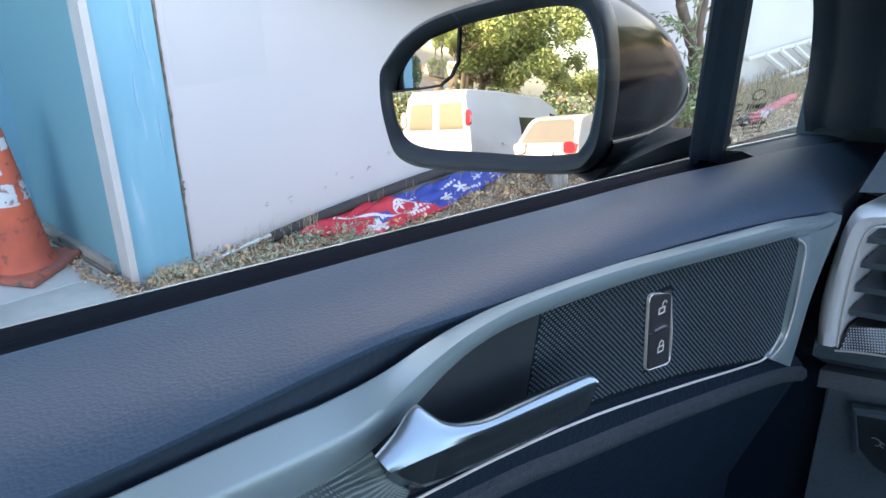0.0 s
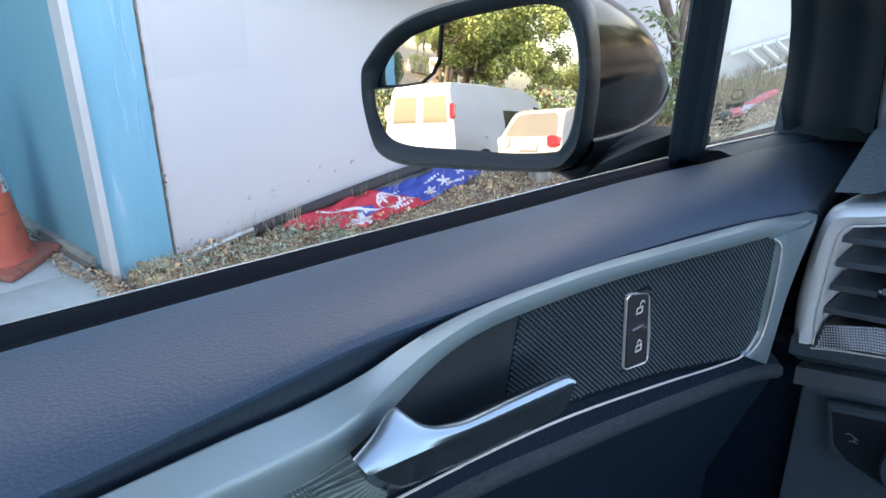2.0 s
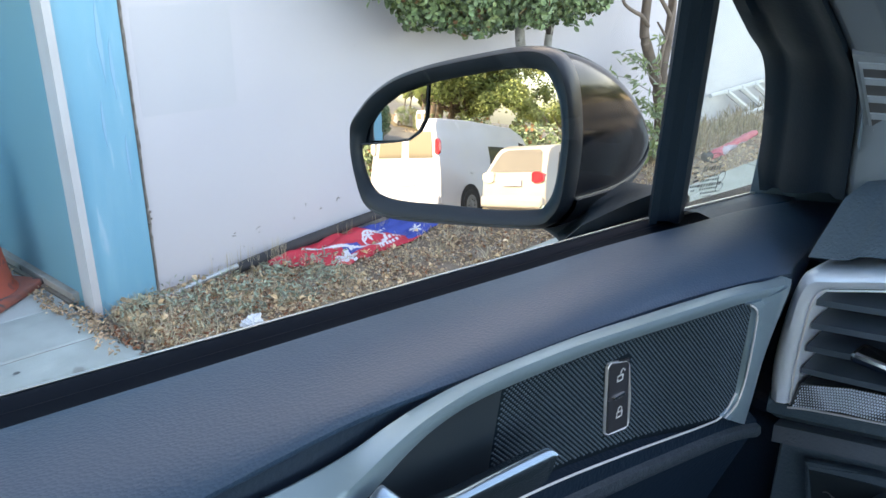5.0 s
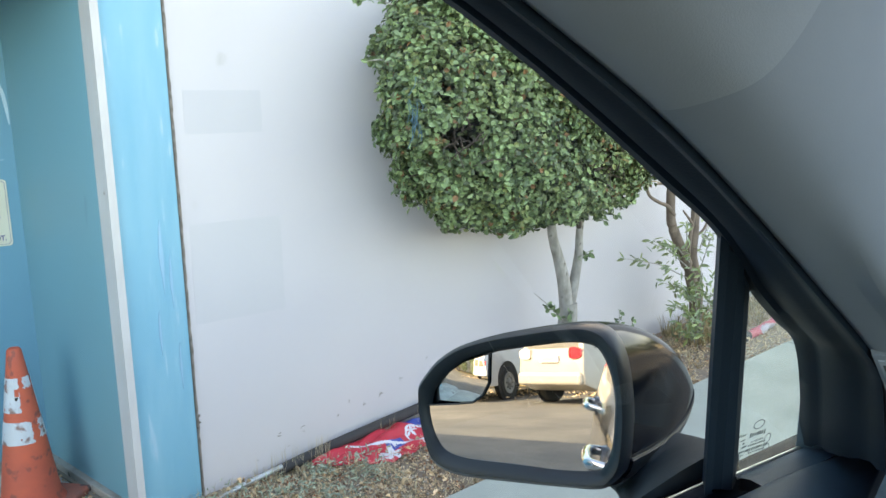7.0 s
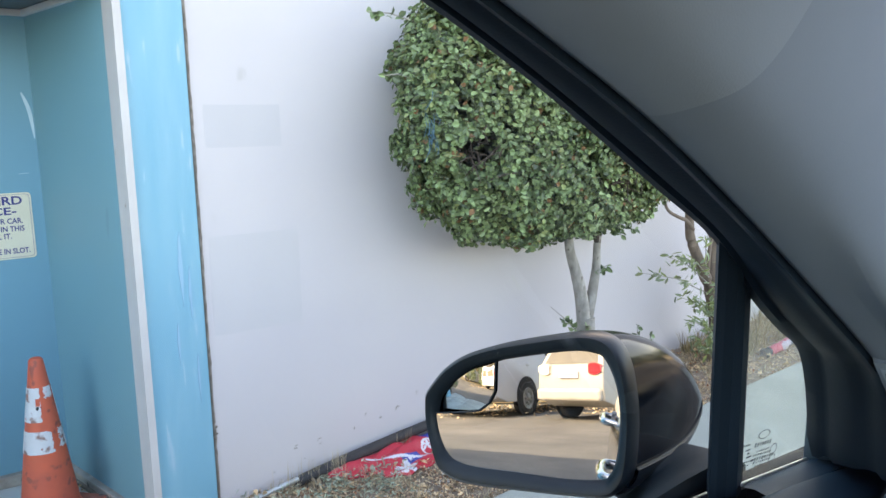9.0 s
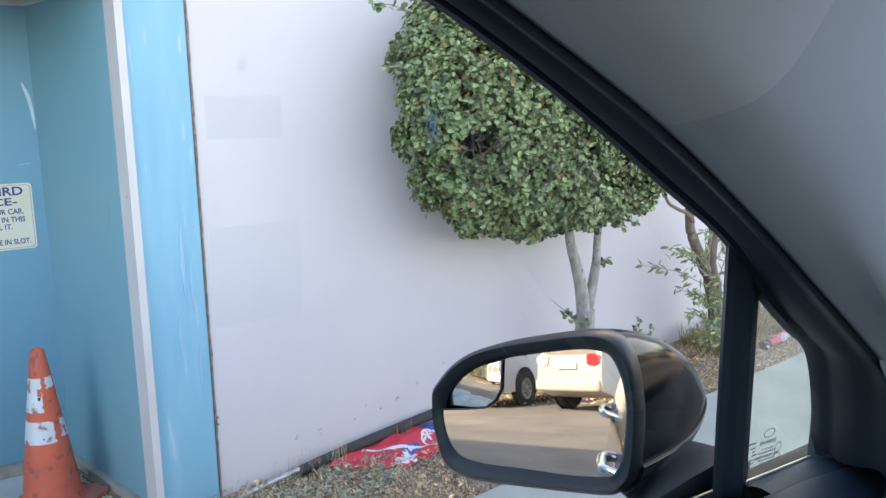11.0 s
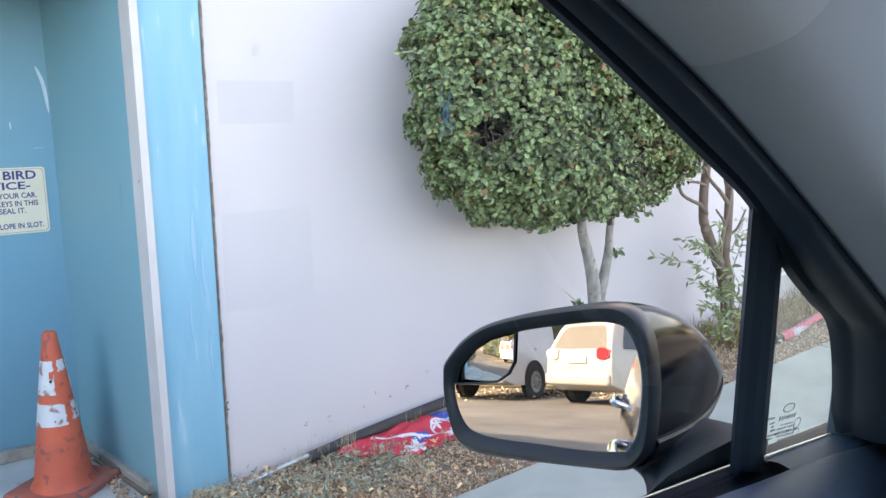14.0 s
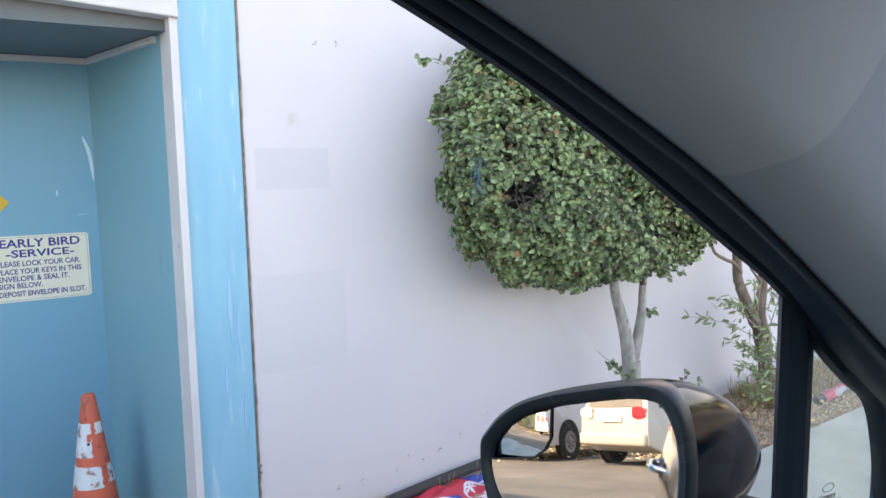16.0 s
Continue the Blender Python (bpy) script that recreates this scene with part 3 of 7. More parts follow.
for pts, w, y in ((((-0.457, 1.777), (-0.432, 1.70), (-0.420, 1.575)), 0.008, 0.8655), (((-0.579, 1.538), (-0.578, 1.504)), 0.003, 0.8655), (((-0.50, 1.42), (-0.458, 1.423)), 0.006, 0.8655), (((0.502, 1.934), (0.545, 1.959)), 0.006, -0.0006), (((1.651, 0.795), (1.683, 0.751), (1.716, 0.703)), 0.012, -0.0006), (((1.494, 0.642), (1.51, 0.603)), 0.010, -0.0006)):
    line = smooth_line([(x, z, 0) for x, z in pts], 8)
    bm = bmesh.new()
    rows = [[bm.verts.new((q.x + k * w * math.sin(math.pi * (0.1 + 0.82 * i / 8)), y, q.y + 0.2 * k * w)) for k in (-1, 1)] for i, q in enumerate(line)]
    for a, b in zip(rows, rows[1:]):
        bm.faces.new((a[0], a[1], b[1], b[0]))
    tagged(part("paint_scrape", bm, MAT["glass_streak"] if y > 0 else MAT["trim"]), "pale streak on the wall imitating a window reflection", "paint mark", kind="structure")
# scuffed light streaks on the blue paint
for x, z, h, w in ((-0.09, 1.05, 0.30, 0.012), (-0.06, 0.95, 0.22, 0.008), (-0.12, 0.75, 0.18, 0.007), (-0.05, 0.6, 0.2, 0.006)):
    bm = prism([(x - w, z), (x, z - h * 0.5), (x + w * 0.6, z), (x + w * 0.2, z + h * 0.5), (x - w * 0.4, z + h * 0.4)], "y", -0.0145, -0.01)
    tagged(part("paint_scuff", bm, MAT["blue_scuff"]), "pale scuffed streak on blue paint", "paint mark", kind="structure")

# ---- planter bed along the wall ----
def bed_front(x):
    """The front edge of the bed; its near end runs back slantwise to the pilaster."""
    return -0.72 + 0.06 * min(1.0, max(0.0, (x + 0.1) / 0.7)) + 3.5 * max(0.0, -0.113 - x)


def bed_height(x, y):
    e = min(1.0, max(0.0, (y - bed_front(x) + 0.01) / 0.12)) * min(1.0, max(0.0, (x + 0.24) / 0.1))
    return rise(x) - 0.03 + 0.045 * e + 0.018 * e * noise.noise((x * 4, y * 4, 0)) + 0.012 * e * noise.noise((x * 15, y * 15, 3))


bm = bmesh.new()
nx, ny = 220, 26
rows = []
for i in range(nx + 1):
    x = -0.24 + (8.24 * (i / nx) ** 1.5)
    rows.append([bm.verts.new((x, y, bed_height(x, y))) for y in np.linspace(bed_front(x) - 0.008 * math.sin(x * 9) - 0.012 * noise.noise((x * 14, 0, 8)), 0.01, ny + 1)])
for a, b in zip(rows, rows[1:]):
    for j in range(ny):
        bm.faces.new((a[j], b[j], b[j + 1], a[j + 1]))
tagged(part("planter_soil", bm, MAT["soil"], smooth=True), "dry brown soil bed along the wall", "soil", kind="structure")


def bed_spot(near=0.0):
    x = -0.2 + 7.6 * R.random() ** 2.0
    f = bed_front(x) + 0.012 * noise.noise((x * 22, 0, 5))
    return x, f + (-0.02 - f) * R.random()


def litter_spots(n, lift):
    """Places on the bed, fewer where the soil shows through."""
    found = []
    while len(found) < n:
        x, y = bed_spot()
        if noise.noise((x * 8, y * 8, 4)) + 0.5 * noise.noise((x * 21, y * 21, 1)) > -0.28 or R.random() < 0.15:
            found.append((x, y))
    return [(Vector((x, y, bed_height(x, y) + R.uniform(0.0, lift))), Vector((R.gauss(0, 0.25), R.gauss(0, 0.25), 1)).normalized()) for x, y in found]


V, Fc = leaves(litter_spots(20000, 0.02), 0.016, 0.008, R, 6, 0.5)


def litter_tone(q):
    """Tan, brown, grey and rust leaves drift together in patches."""
    a, b = noise.noise(q * 5.0), noise.noise(q * 7.0 + Vector((9, 0, 0)))
    near = max(0.0, 0.25 - q.x)
    return R.choices((0, 1, 2, 3), (max(0.05, 0.36 + 0.6 * a + 0.25 * min(1.0, max(0.0, q.x - 0.4))), max(0.05, 0.26 - 0.4 * a), max(0.04, 0.15 + 0.35 * b), max(0.05, 0.13 - 0.3 * b + 1.1 * near)))[0]


tones = [litter_tone(V[f[0]]) for f in Fc[::2]]
tagged(mesh_part("leaf_litter", V, Fc, [MAT["litter"], MAT["litter_dark"], MAT["litter_grey"], MAT["litter_red"]], index=[k for k in tones for _ in range(2)]), "dry tan fallen leaves covering the bed", "dry leaves", kind="stuff")
V, Fc = leaves(litter_spots(16000, 0.016), 0.013, 0.0065, R, 6, 0.5)
tagged(mesh_part("leaf_crumbs", V, Fc, [MAT["litter_dark"]]), "crumbled brown leaf bits between the dry leaves", "dry leaves", kind="stuff")
V, Fc = leaves(litter_spots(900, 0.035), 0.032, 0.018, R, 6, 0.6)
tagged(mesh_part("large_leaves", V, Fc, [MAT["litter"]]), "curled larger dry leaves lying on the litter", "dry leaves", kind="stuff")
V, Fc = [], []
for _ in range(2600):
    x, y = bed_spot()
    a, L = R.uniform(0, 6.3), R.uniform(0.02, 0.075)
    d, w = Vector((math.cos(a), math.sin(a), R.uniform(-0.15, 0.25))) * L, Vector((-math.sin(a), math.cos(a), 0)) * 0.0011
    b0, k = Vector((x, y, bed_height(x, y) + R.uniform(0.006, 0.026))), len(V)
    V += [b0 - w, b0 + w, b0 + d * 0.5 + w + Vector((0, 0, 0.004)), b0 + d * 0.5 - w + Vector((0, 0, 0.004)), b0 + d]
    Fc += [(k, k + 1, k + 2, k + 3), (k + 3, k + 2, k + 4)]
tagged(mesh_part("straw_bits", V, Fc, [MAT["straw"]]), "broken straw stalks strewn on the bed", "straw", kind="stuff")


def tufts(n, height, spread, width, rng, region):
    """Thin bent blades in clumps."""
    V, Fc = [], []
    for _ in range(n):
        cx, cy = region()
        for _ in range(rng.randint(7, 14)):
            a = rng.uniform(0, 6.3)
            b0 = Vector((cx + rng.gauss(0, 0.012), cy + rng.gauss(0, 0.012), 0))
            b0.z = bed_height(b0.x, b0.y)
            h = height * rng.uniform(0.5, 1.2)
            d = Vector((math.cos(a), math.sin(a), 0)) * spread * rng.uniform(0.3, 1.3)
            s = Vector((-math.sin(a), math.cos(a), 0)) * width
            k = len(V)
            V += [b0 - s, b0 + s, b0 + d * 0.5 + Vector((0, 0, h * 0.7)) + s * 0.8, b0 + d * 0.5 + Vector((0, 0, h * 0.7)) - s * 0.8, b0 + d + Vector((0, 0, h))]
            Fc += [(k, k + 1, k + 2, k + 3), (k + 3, k + 2, k + 4)]
    return V, Fc


V, Fc = tufts(420, 0.055, 0.06, 0.0011, R, bed_spot)
tagged(mesh_part("dry_grass", V, Fc, [MAT["straw"]]), "straw-coloured dry grass tufts in the bed", "grass", kind="stuff")
sage_spots = []
for _ in range(95):
    cx, cy = (0.0 + 0.75 * R.random() ** 1.2, -0.46 + 0.34 * R.random()) if R.random() < 0.8 else (-0.2 + 0.3 * R.random(), -0.25 + 0.2 * R.random())
    for _ in range(R.randint(4, 15)):
        x, y = cx + R.gauss(0, 0.03), cy + R.gauss(0, 0.03)
        sage_spots.append((Vector((x, y, bed_height(x, y) + R.uniform(0.0, 0.075))), Vector((R.gauss(0, 0.5), R.gauss(-0.2, 0.5), 1)).normalized()))
V, Fc = leaves(sage_spots, 0.030, 0.0075, R, 6, 0.25)
tagged(mesh_part("grey_weeds", V, Fc, [MAT["sage"]]), "grey-green low weeds growing by the wall", "weeds", kind="stuff")
V, Fc = tufts(24, 0.13, 0.03, 0.0008, R, lambda: (0.15 + 1.5 * R.random(), -0.075 + 0.03 * R.random()))
tagged(mesh_part("dry_stalks", V, Fc, [MAT["straw"]]), "thin dry weed stalks against the wall", "weeds", kind="stuff")

# loose pale stones
spots = [(-0.204, -0.339, 0.021), (-0.180, -0.381, 0.018), (-0.12, -0.539, 0.015), (-0.105, -0.572, 0.017), (-0.05, -0.642, 0.017), (0.109, -0.640, 0.023), (0.146, -0.685, 0.016), (-0.073, -0.665, 0.013), (0.33, -0.60, 0.012)]
spots += [(-0.16 + 0.6 * R.random(), -0.64 + 0.34 * R.random(), R.choice((0.007, 0.009, 0.012))) for _ in range(22)]
for x, y, r in spots:
    if y < bed_front(x) + 0.02:
        continue
    bm = bmesh.new()
    blob(bm, (x, y, bed_height(x, y) + r * 0.45), r, R, 2)
    tagged(part("stone", bm, MAT["stone"], smooth=True), "pale tan loose stone on the soil", "stone", "stones in the planter bed")

# crumpled paper
bm = bmesh.new()
bmesh.ops.create_icosphere(bm, subdivisions=4, radius=0.05)
for v in bm.verts:
    d = v.co.normalized()
    crease = abs(noise.noise(d * 2.3 + Vector((4, 1, 0)))) + 0.5 * abs(noise.noise(d * 5.1))
    v.co = d * 0.05 * (0.62 + 0.75 * crease)
    v.co = Vector((v.co.x * 0.95 + 0.162, v.co.y * 0.8 - 0.53, v.co.z * 0.72 + bed_height(0.162, -0.53) + 0.03))
tagged(part("crumpled_paper", bm, MAT["paper"]), "crumpled white paper scrap lying on the bed", "litter")

# pipe and dark edging at the wall foot
tagged(part("metal_pipe", tube(smooth_line([(0.0, -0.078, 0.020), (0.17, -0.066, 0.044), (0.335, -0.054, 0.063)], 6), 0.0115, 14), MAT["pipe"], smooth=True), "short galvanised metal pipe lying at the wall", "pipe")
line = smooth_line([(0.315, -0.042, 0.040), (0.62, -0.040, 0.080), (1.1, -0.036, 0.126), (1.4, -0.034, 0.142), (1.75, -0.034, 0.15), (2.05, -0.036, 0.15)], 60)
tagged(part("foam_tube", tube(line, [0.025 + 0.0015 * noise.noise((i * 0.6, 0, 0)) for i in range(61)], 12), MAT["hose"], smooth=True), "dark grey foam tube lying along the wall foot", "tube")


def cloth(name, x0, x1, y0, y1, mats, seed, label, pick):
    """A crumpled cloth lying on the bed; pick(u, v) gives the print's colour."""
    n, m = 240, 64
    V, Fc, idx = [], [], []
    for i in range(n + 1):
        for j in range(m + 1):
            u, v = i / n, j / m
            x = x0 + (x1 - x0) * u + 0.008 * noise.noise((u * 6, v * 5, seed))
            y = y0(u) + (y1(u) - y0(u)) * v
            fold = noise.noise(((x + y * 2.2) * 3.0, (y - x * 0.35) * 13.0, seed))
            z = bed_height(x, y) + 0.014 + 0.024 * abs(fold) + 0.010 * noise.noise((x * 9, y * 26, seed + 2)) * min(1.0, 4 * v) + 0.03 * v + 0.035 * v * (x - x0)
            V.append(Vector((x, y, z)))
    for i in range(n):
        for j in range(m):
            a = i * (m + 1) + j
            Fc.append((a, a + m + 1, a + m + 2, a + 1))
            idx.append(pick((i + 0.5) / n, (j + 0.5) / m))
    ob = mesh_part(name, V, Fc, mats, index=idx, smooth=True)
    mod = ob.modifiers.new("thick", "SOLIDIFY")
    mod.thickness = 0.004
    return tagged(ob, label, "cloth")


def print_pick(u, v):
    """Red cloth that turns blue, with white bars in rows, a sash and stars."""
    x = 0.48 + 1.27 * u
    base = 1 if x > 1.22 - 0.24 * v + 0.05 * noise.noise((v * 4, x * 5, 1)) or (abs(x - 0.86) < 0.05 and 0.3 < v < 0.55) else 0
    for sx, sv, r in ((0.80, 0.22, 0.055), (0.98, 0.62, 0.035), (1.36, 0.45, 0.045), (1.5, 0.6, 0.04), (1.24, 0.3, 0.04), (1.62, 0.4, 0.04)):
        du, dv = (x - sx), (v - sv) * 0.22
        if math.hypot(du, dv) < r * (0.62 + 0.38 * math.cos(5 * math.atan2(dv, du))):
            return 2
    ring = math.hypot(x - 1.0, (v - 0.5) * 0.2)
    if 0.05 < ring < 0.062:
        return 2
    if abs(v - (0.95 - (x - 0.6) * 1.9)) < 0.035 and 0.66 < x < 0.98:
        return 2
    for x0, v0, w in ((0.76, 0.12, 0.12), (0.79, 0.3, 0.1), (0.84, 0.42, 0.08), (1.05, 0.75, 0.10), (1.08, 0.36, 0.12), (1.05, 0.2, 0.12), (1.3, 0.7, 0.12), (1.42, 0.25, 0.16), (1.56, 0.7, 0.1)):
        if abs(x - x0) < w / 2 and abs(v - v0 - (x - x0) * 0.5) < 0.045 and int(x * 130) % 3:
            return 2
    return base


edge_x, edge_y = (0.48, 0.56, 0.67, 0.77, 0.95, 1.18, 1.46, 1.75), (-0.066, -0.15, -0.245, -0.285, -0.25, -0.245, -0.17, -0.085)
cloth("printed_banner", 0.48, 1.75, lambda u: float(np.interp(0.48 + 1.27 * u, edge_x, edge_y)) + 0.008 * noise.noise((u * 30, 0, 0)), lambda u: -0.058, [MAT["red"], MAT["cloth_blue"], MAT["cloth_white"]], 2.0, "crumpled red and blue printed banner lying at the wall", print_pick)
# rolled-up faded rag further along
line = smooth_line([(3.27, -0.50, rise(3.27) + 0.045), (3.45, -0.51, rise(3.45) + 0.05), (3.65, -0.48, rise(3.65) + 0.055), (3.95, -0.45, rise(3.95) + 0.06)], 40)
bm = tube(line, [0.026 + 0.012 * noise.noise((i * 0.35, 0, 0)) for i in range(41)], 14)
for v in bm.verts:
    v.co += Vector((0, 0, 0.012 * noise.noise(v.co * 22))) + Vector((0, 0.014, 0)) * noise.noise(v.co * 13 + Vector((3, 0, 0)))
for f in bm.faces:
    c = f.calc_center_median()
    f.material_index = 1 if c.x < 3.34 else (2 if noise.noise(c * Vector((4, 9, 9))) > 0.22 else 0)
tagged(part("red_rag", bm, [MAT["faded_red"], MAT["hose"], MAT["cloth_faded"]], smooth=True), "faded red rolled-up rag lying on the planter bed", "cloth")
# dry brown weeds round the rag
V, Fc = tufts(260, 0.13, 0.10, 0.0025, R, lambda: (3.0 + 3.6 * R.random(), -0.42 + 0.36 * R.random()))
tagged(mesh_part("dry_weeds", V, Fc, [MAT["weed_brown"]]), "tall brown dry weeds further along the bed", "weeds", kind="stuff")

# ---- trees ----
def limb(parent, name, pts, r0, r1, mat, n=14, sides=10):
    line = smooth_line(pts, n)
    rad = [r0 + (r1 - r0) * i / n + 0.05 * r0 * noise.noise((i * 1.7, r0 * 90, 0)) for i in range(n + 1)]
    return part(name, tube(line, rad, sides), mat, parent, smooth=True)


def clipped_tree():
    """The clipped round-headed tree against the wall."""
    base = Vector((1.9, -0.36, rise(1.9)))
    t = thing("clipped_tree", base, "small clipped tree with a dense dark-green rounded crown", "tree")
    limb(t, "trunk", [(1.825, -0.36, rise(1.83) - 0.03), (1.83, -0.36, 0.25), (1.83, -0.36, 0.45), (1.837, -0.36, 0.60)], 0.062, 0.047, MAT["bark"])
    limb(t, "limb", [(1.825, -0.36, 0.55), (1.803, -0.358, 0.72), (1.757, -0.36, 0.86), (1.712, -0.36, 1.0), (1.58, -0.42, 1.45), (1.3, -0.45, 1.8)], 0.038, 0.012, MAT["bark"])
    limb(t, "limb", [(1.845, -0.355, 0.56), (1.893, -0.352, 0.72), (1.916, -0.358, 0.86), (1.922, -0.36, 1.0), (1.95, -0.4, 1.35), (1.85, -0.45, 1.9)], 0.031, 0.01, MAT["bark"])
    limb(t, "limb", [(1.92, -0.36, 0.98), (1.8, -0.38, 1.25), (1.4, -0.4, 1.5), (1.1, -0.4, 1.7)], 0.016, 0.006, MAT["bark_dark"])
    rng = random.Random(11)
    C, RAD = Vector((1.55, -0.40, 1.67)), Vector((0.80, 0.36, 0.612))

    def shell(p):
        """Fuller at the shoulders than an ellipsoid, and drawn out towards the far end."""
        q = Vector((abs((p.x - C.x) / (RAD.x if p.x < C.x else 1.06)), abs((p.y - C.y) / RAD.y), abs((p.z - C.z) / RAD.z)))
        return (q.x ** 2.6 + q.y ** 2.3 + q.z ** 2.6) ** (1 / 2.5)
    spots, kinds = [], []
    while len(spots) < 60000:
        d = Vector((rng.gauss(0, 1), rng.gauss(0, 1), rng.gauss(0, 1))).normalized()
        p = C + Vector((d.x * (RAD.x if d.x < 0 else 1.06), d.y * RAD.y, d.z * RAD.z))
        if p.y > -0.2 and rng.random() < 0.6:
            continue
        p = C + (p - C) / shell(p)
        lump = 0.05 * noise.noise(p * 4.5) + 0.05 * noise.noise(p * 9) + 0.05 * noise.noise(p * 21)
        out = Vector(((p.x - C.x) / RAD.x ** 2, (p.y - C.y) / RAD.y ** 2, (p.z - C.z) / RAD.z ** 2)).normalized()
        tuft = noise.noise(p * 17 + Vector((5, 0, 3))) + 0.5 * noise.noise(p * 35)
        # clumps stand proud, with dark pockets between them
        p += out * (lump + 0.035 * min(0.0, tuft) - 0.15 * rng.random() ** 1.3 + 0.015)
        if p.y > -0.025:
            p.y = -0.025 - 0.05 * rng.random()
        if tuft < -0.22 and rng.random() < 0.85:
            continue
        # a gap with bare twigs, and a thin place at the far end
        if Vector((p.x - 0.94, 0, (p.z - 1.47) * 1.15)).length < 0.085 + 0.02 * noise.noise(p * 30) and p.y < -0.42:
            continue
        if Vector((p.x - 1.78, 0, (p.z - 1.33) * 1.3)).length < 0.15 and p.y < -0.45 and rng.random() < 0.6:
            continue
        if p.x > 2.1 and rng.random() < 0.35:
            continue
        spots.append((p, (out + Vector((0, -0.1, 0.42))).normalized()))
    V, Fc = leaves(spots, 0.028, 0.021, rng, 6, 0.2, 0.55)
    idx = []
    for p, out in spots:
        yellow = 0.05 + (0.08 if p.z > 1.9 else 0) + (0.12 if p.x > 1.65 else 0) + (0.08 if noise.noise(p * 3.1) > 0.25 else 0)
        k = 1 if rng.random() < yellow else (2 if rng.random() < (0.05 if p.x > 1.6 and p.z < 1.6 else 0.03) else 0)
        idx += [k, k]
    mesh_part("crown", V, Fc, [MAT["leaf"], MAT["leaf_young"], MAT["leaf_dead"]], t, "dense glossy oval leaves, a few yellow and brown", idx)
    # inner leaves, dense enough to stop the light, coloured dark as if in shade
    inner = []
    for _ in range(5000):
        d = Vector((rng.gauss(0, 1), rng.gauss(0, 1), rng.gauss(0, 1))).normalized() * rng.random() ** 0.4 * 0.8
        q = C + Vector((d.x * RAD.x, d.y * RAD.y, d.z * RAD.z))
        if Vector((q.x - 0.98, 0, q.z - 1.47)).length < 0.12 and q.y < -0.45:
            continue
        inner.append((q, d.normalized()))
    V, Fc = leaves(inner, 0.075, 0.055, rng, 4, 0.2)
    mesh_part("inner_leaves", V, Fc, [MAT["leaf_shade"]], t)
    bm = bmesh.new()
    for _ in range(170):
        a = C + Vector((rng.uniform(-0.7, 0.55) * RAD.x, rng.uniform(-0.85, 0.3) * RAD.y, rng.uniform(-0.6, 0.5) * RAD.z))
        b = a + Vector((rng.gauss(0, 0.10), rng.gauss(-0.03, 0.04), abs(rng.gauss(0.02, 0.07))))
        tube([a, (a + b) / 2 + Vector((0, 0, 0.01)), b], [0.004, 0.003, 0.002], 5, bm=bm)
    for cx, cz, n_t in ((0.95, 1.47, 34), (1.78, 1.33, 40)):
        for _ in range(n_t):
            a = Vector((cx + rng.gauss(0, 0.06), -0.60 + rng.gauss(0, 0.05), cz + rng.gauss(0, 0.05)))
            b = a + Vector((rng.gauss(0, 0.07), rng.gauss(-0.03, 0.03), rng.gauss(0.0, 0.05)))
            tube([a, (a + b) / 2 + Vector((0, 0, 0.008)), b], [0.0035, 0.0028, 0.0018], 5, bm=bm)
    tagged(part("twigs", bm, MAT["bark_dark"], t), kind="stuff")
    # clipped twig ends at the surface
    bm = bmesh.new()
    outer = [q for q in spots if q[0].y < -0.5]
    for _ in range(230):
        p, out = rng.choice(outer)
        if p.x < 1.2 and rng.random() < 0.55:
            continue
        a = p - out * 0.01
        b = a + Vector((rng.gauss(0, 0.045), rng.gauss(-0.012, 0.010), rng.gauss(0.008, 0.03)))
        tube([a, (a + b) / 2 + Vector((0, -0.006, 0.004)), b + Vector((0, -0.012, 0))], [0.0032, 0.0026, 0.0018], 4, bm=bm)
    tagged(part("twig_ends", bm, MAT["weed_brown"], t), kind="stuff")
    # stray shoots beyond the outline
    shoots = []
    bm = bmesh.new()
    for a, b in (((0.70, -0.5, 1.99), (0.50, -0.52, 2.005)), ((0.68, -0.52, 1.77), (0.55, -0.54, 1.775)), ((1.80, -0.38, 0.50), (1.55, -0.40, 0.705)), ((1.91, -0.37, 0.82), (2.0, -0.38, 0.86)), ((2.25, -0.36, 0.2), (2.245, -0.36, 0.485)), ((2.36, -0.36, 0.2), (2.36, -0.36, 0.43)), ((1.85, -0.36, 0.4), (1.79, -0.42, 0.58)),
                 ((1.82, -0.5, 1.12), (1.92, -0.52, 1.03)), ((1.85, -0.5, 1.08), (2.02, -0.52, 1.05))):
        a, b = Vector(a), Vector(b)
        tube([a, (a + b) / 2 + Vector((0, 0, 0.01)), b], [0.0035, 0.003, 0.0015], 5, bm=bm)
        for k in range(16):
            q = a.lerp(b, rng.uniform(0.15, 1.0))
            shoots.append((q, Vector((rng.gauss(0, 1), -1, rng.gauss(0, 1))).normalized()))
    tagged(part("shoots", bm, MAT["bark"], t), kind="stuff")
    V, Fc = leaves(shoots, 0.036, 0.022, rng, 6, 0.2)
    mesh_part("shoot_leaves", V, Fc, [MAT["leaf"]], t)
    # a torn blue plastic strip caught in the crown
    bm = bmesh.new()
    for k in range(16):
        a = Vector((0.70 + rng.gauss(0, 0.012), -0.61 + rng.gauss(0, 0.012), 1.60 + rng.gauss(0, 0.04)))
        b = a + Vector((rng.gauss(-0.01, 0.02), rng.gauss(-0.012, 0.012), -rng.uniform(0.03, 0.09)))
        tube([a, (a + b) / 2 + Vector((0.006, -0.008, 0)), b], 0.0016, 4, bm=bm)
    tagged(part("plastic_strip", bm, material("blue_plastic", (0.03, 0.12, 0.17), None, 0.4)), "torn blue plastic strip caught in the leaves", "litter")


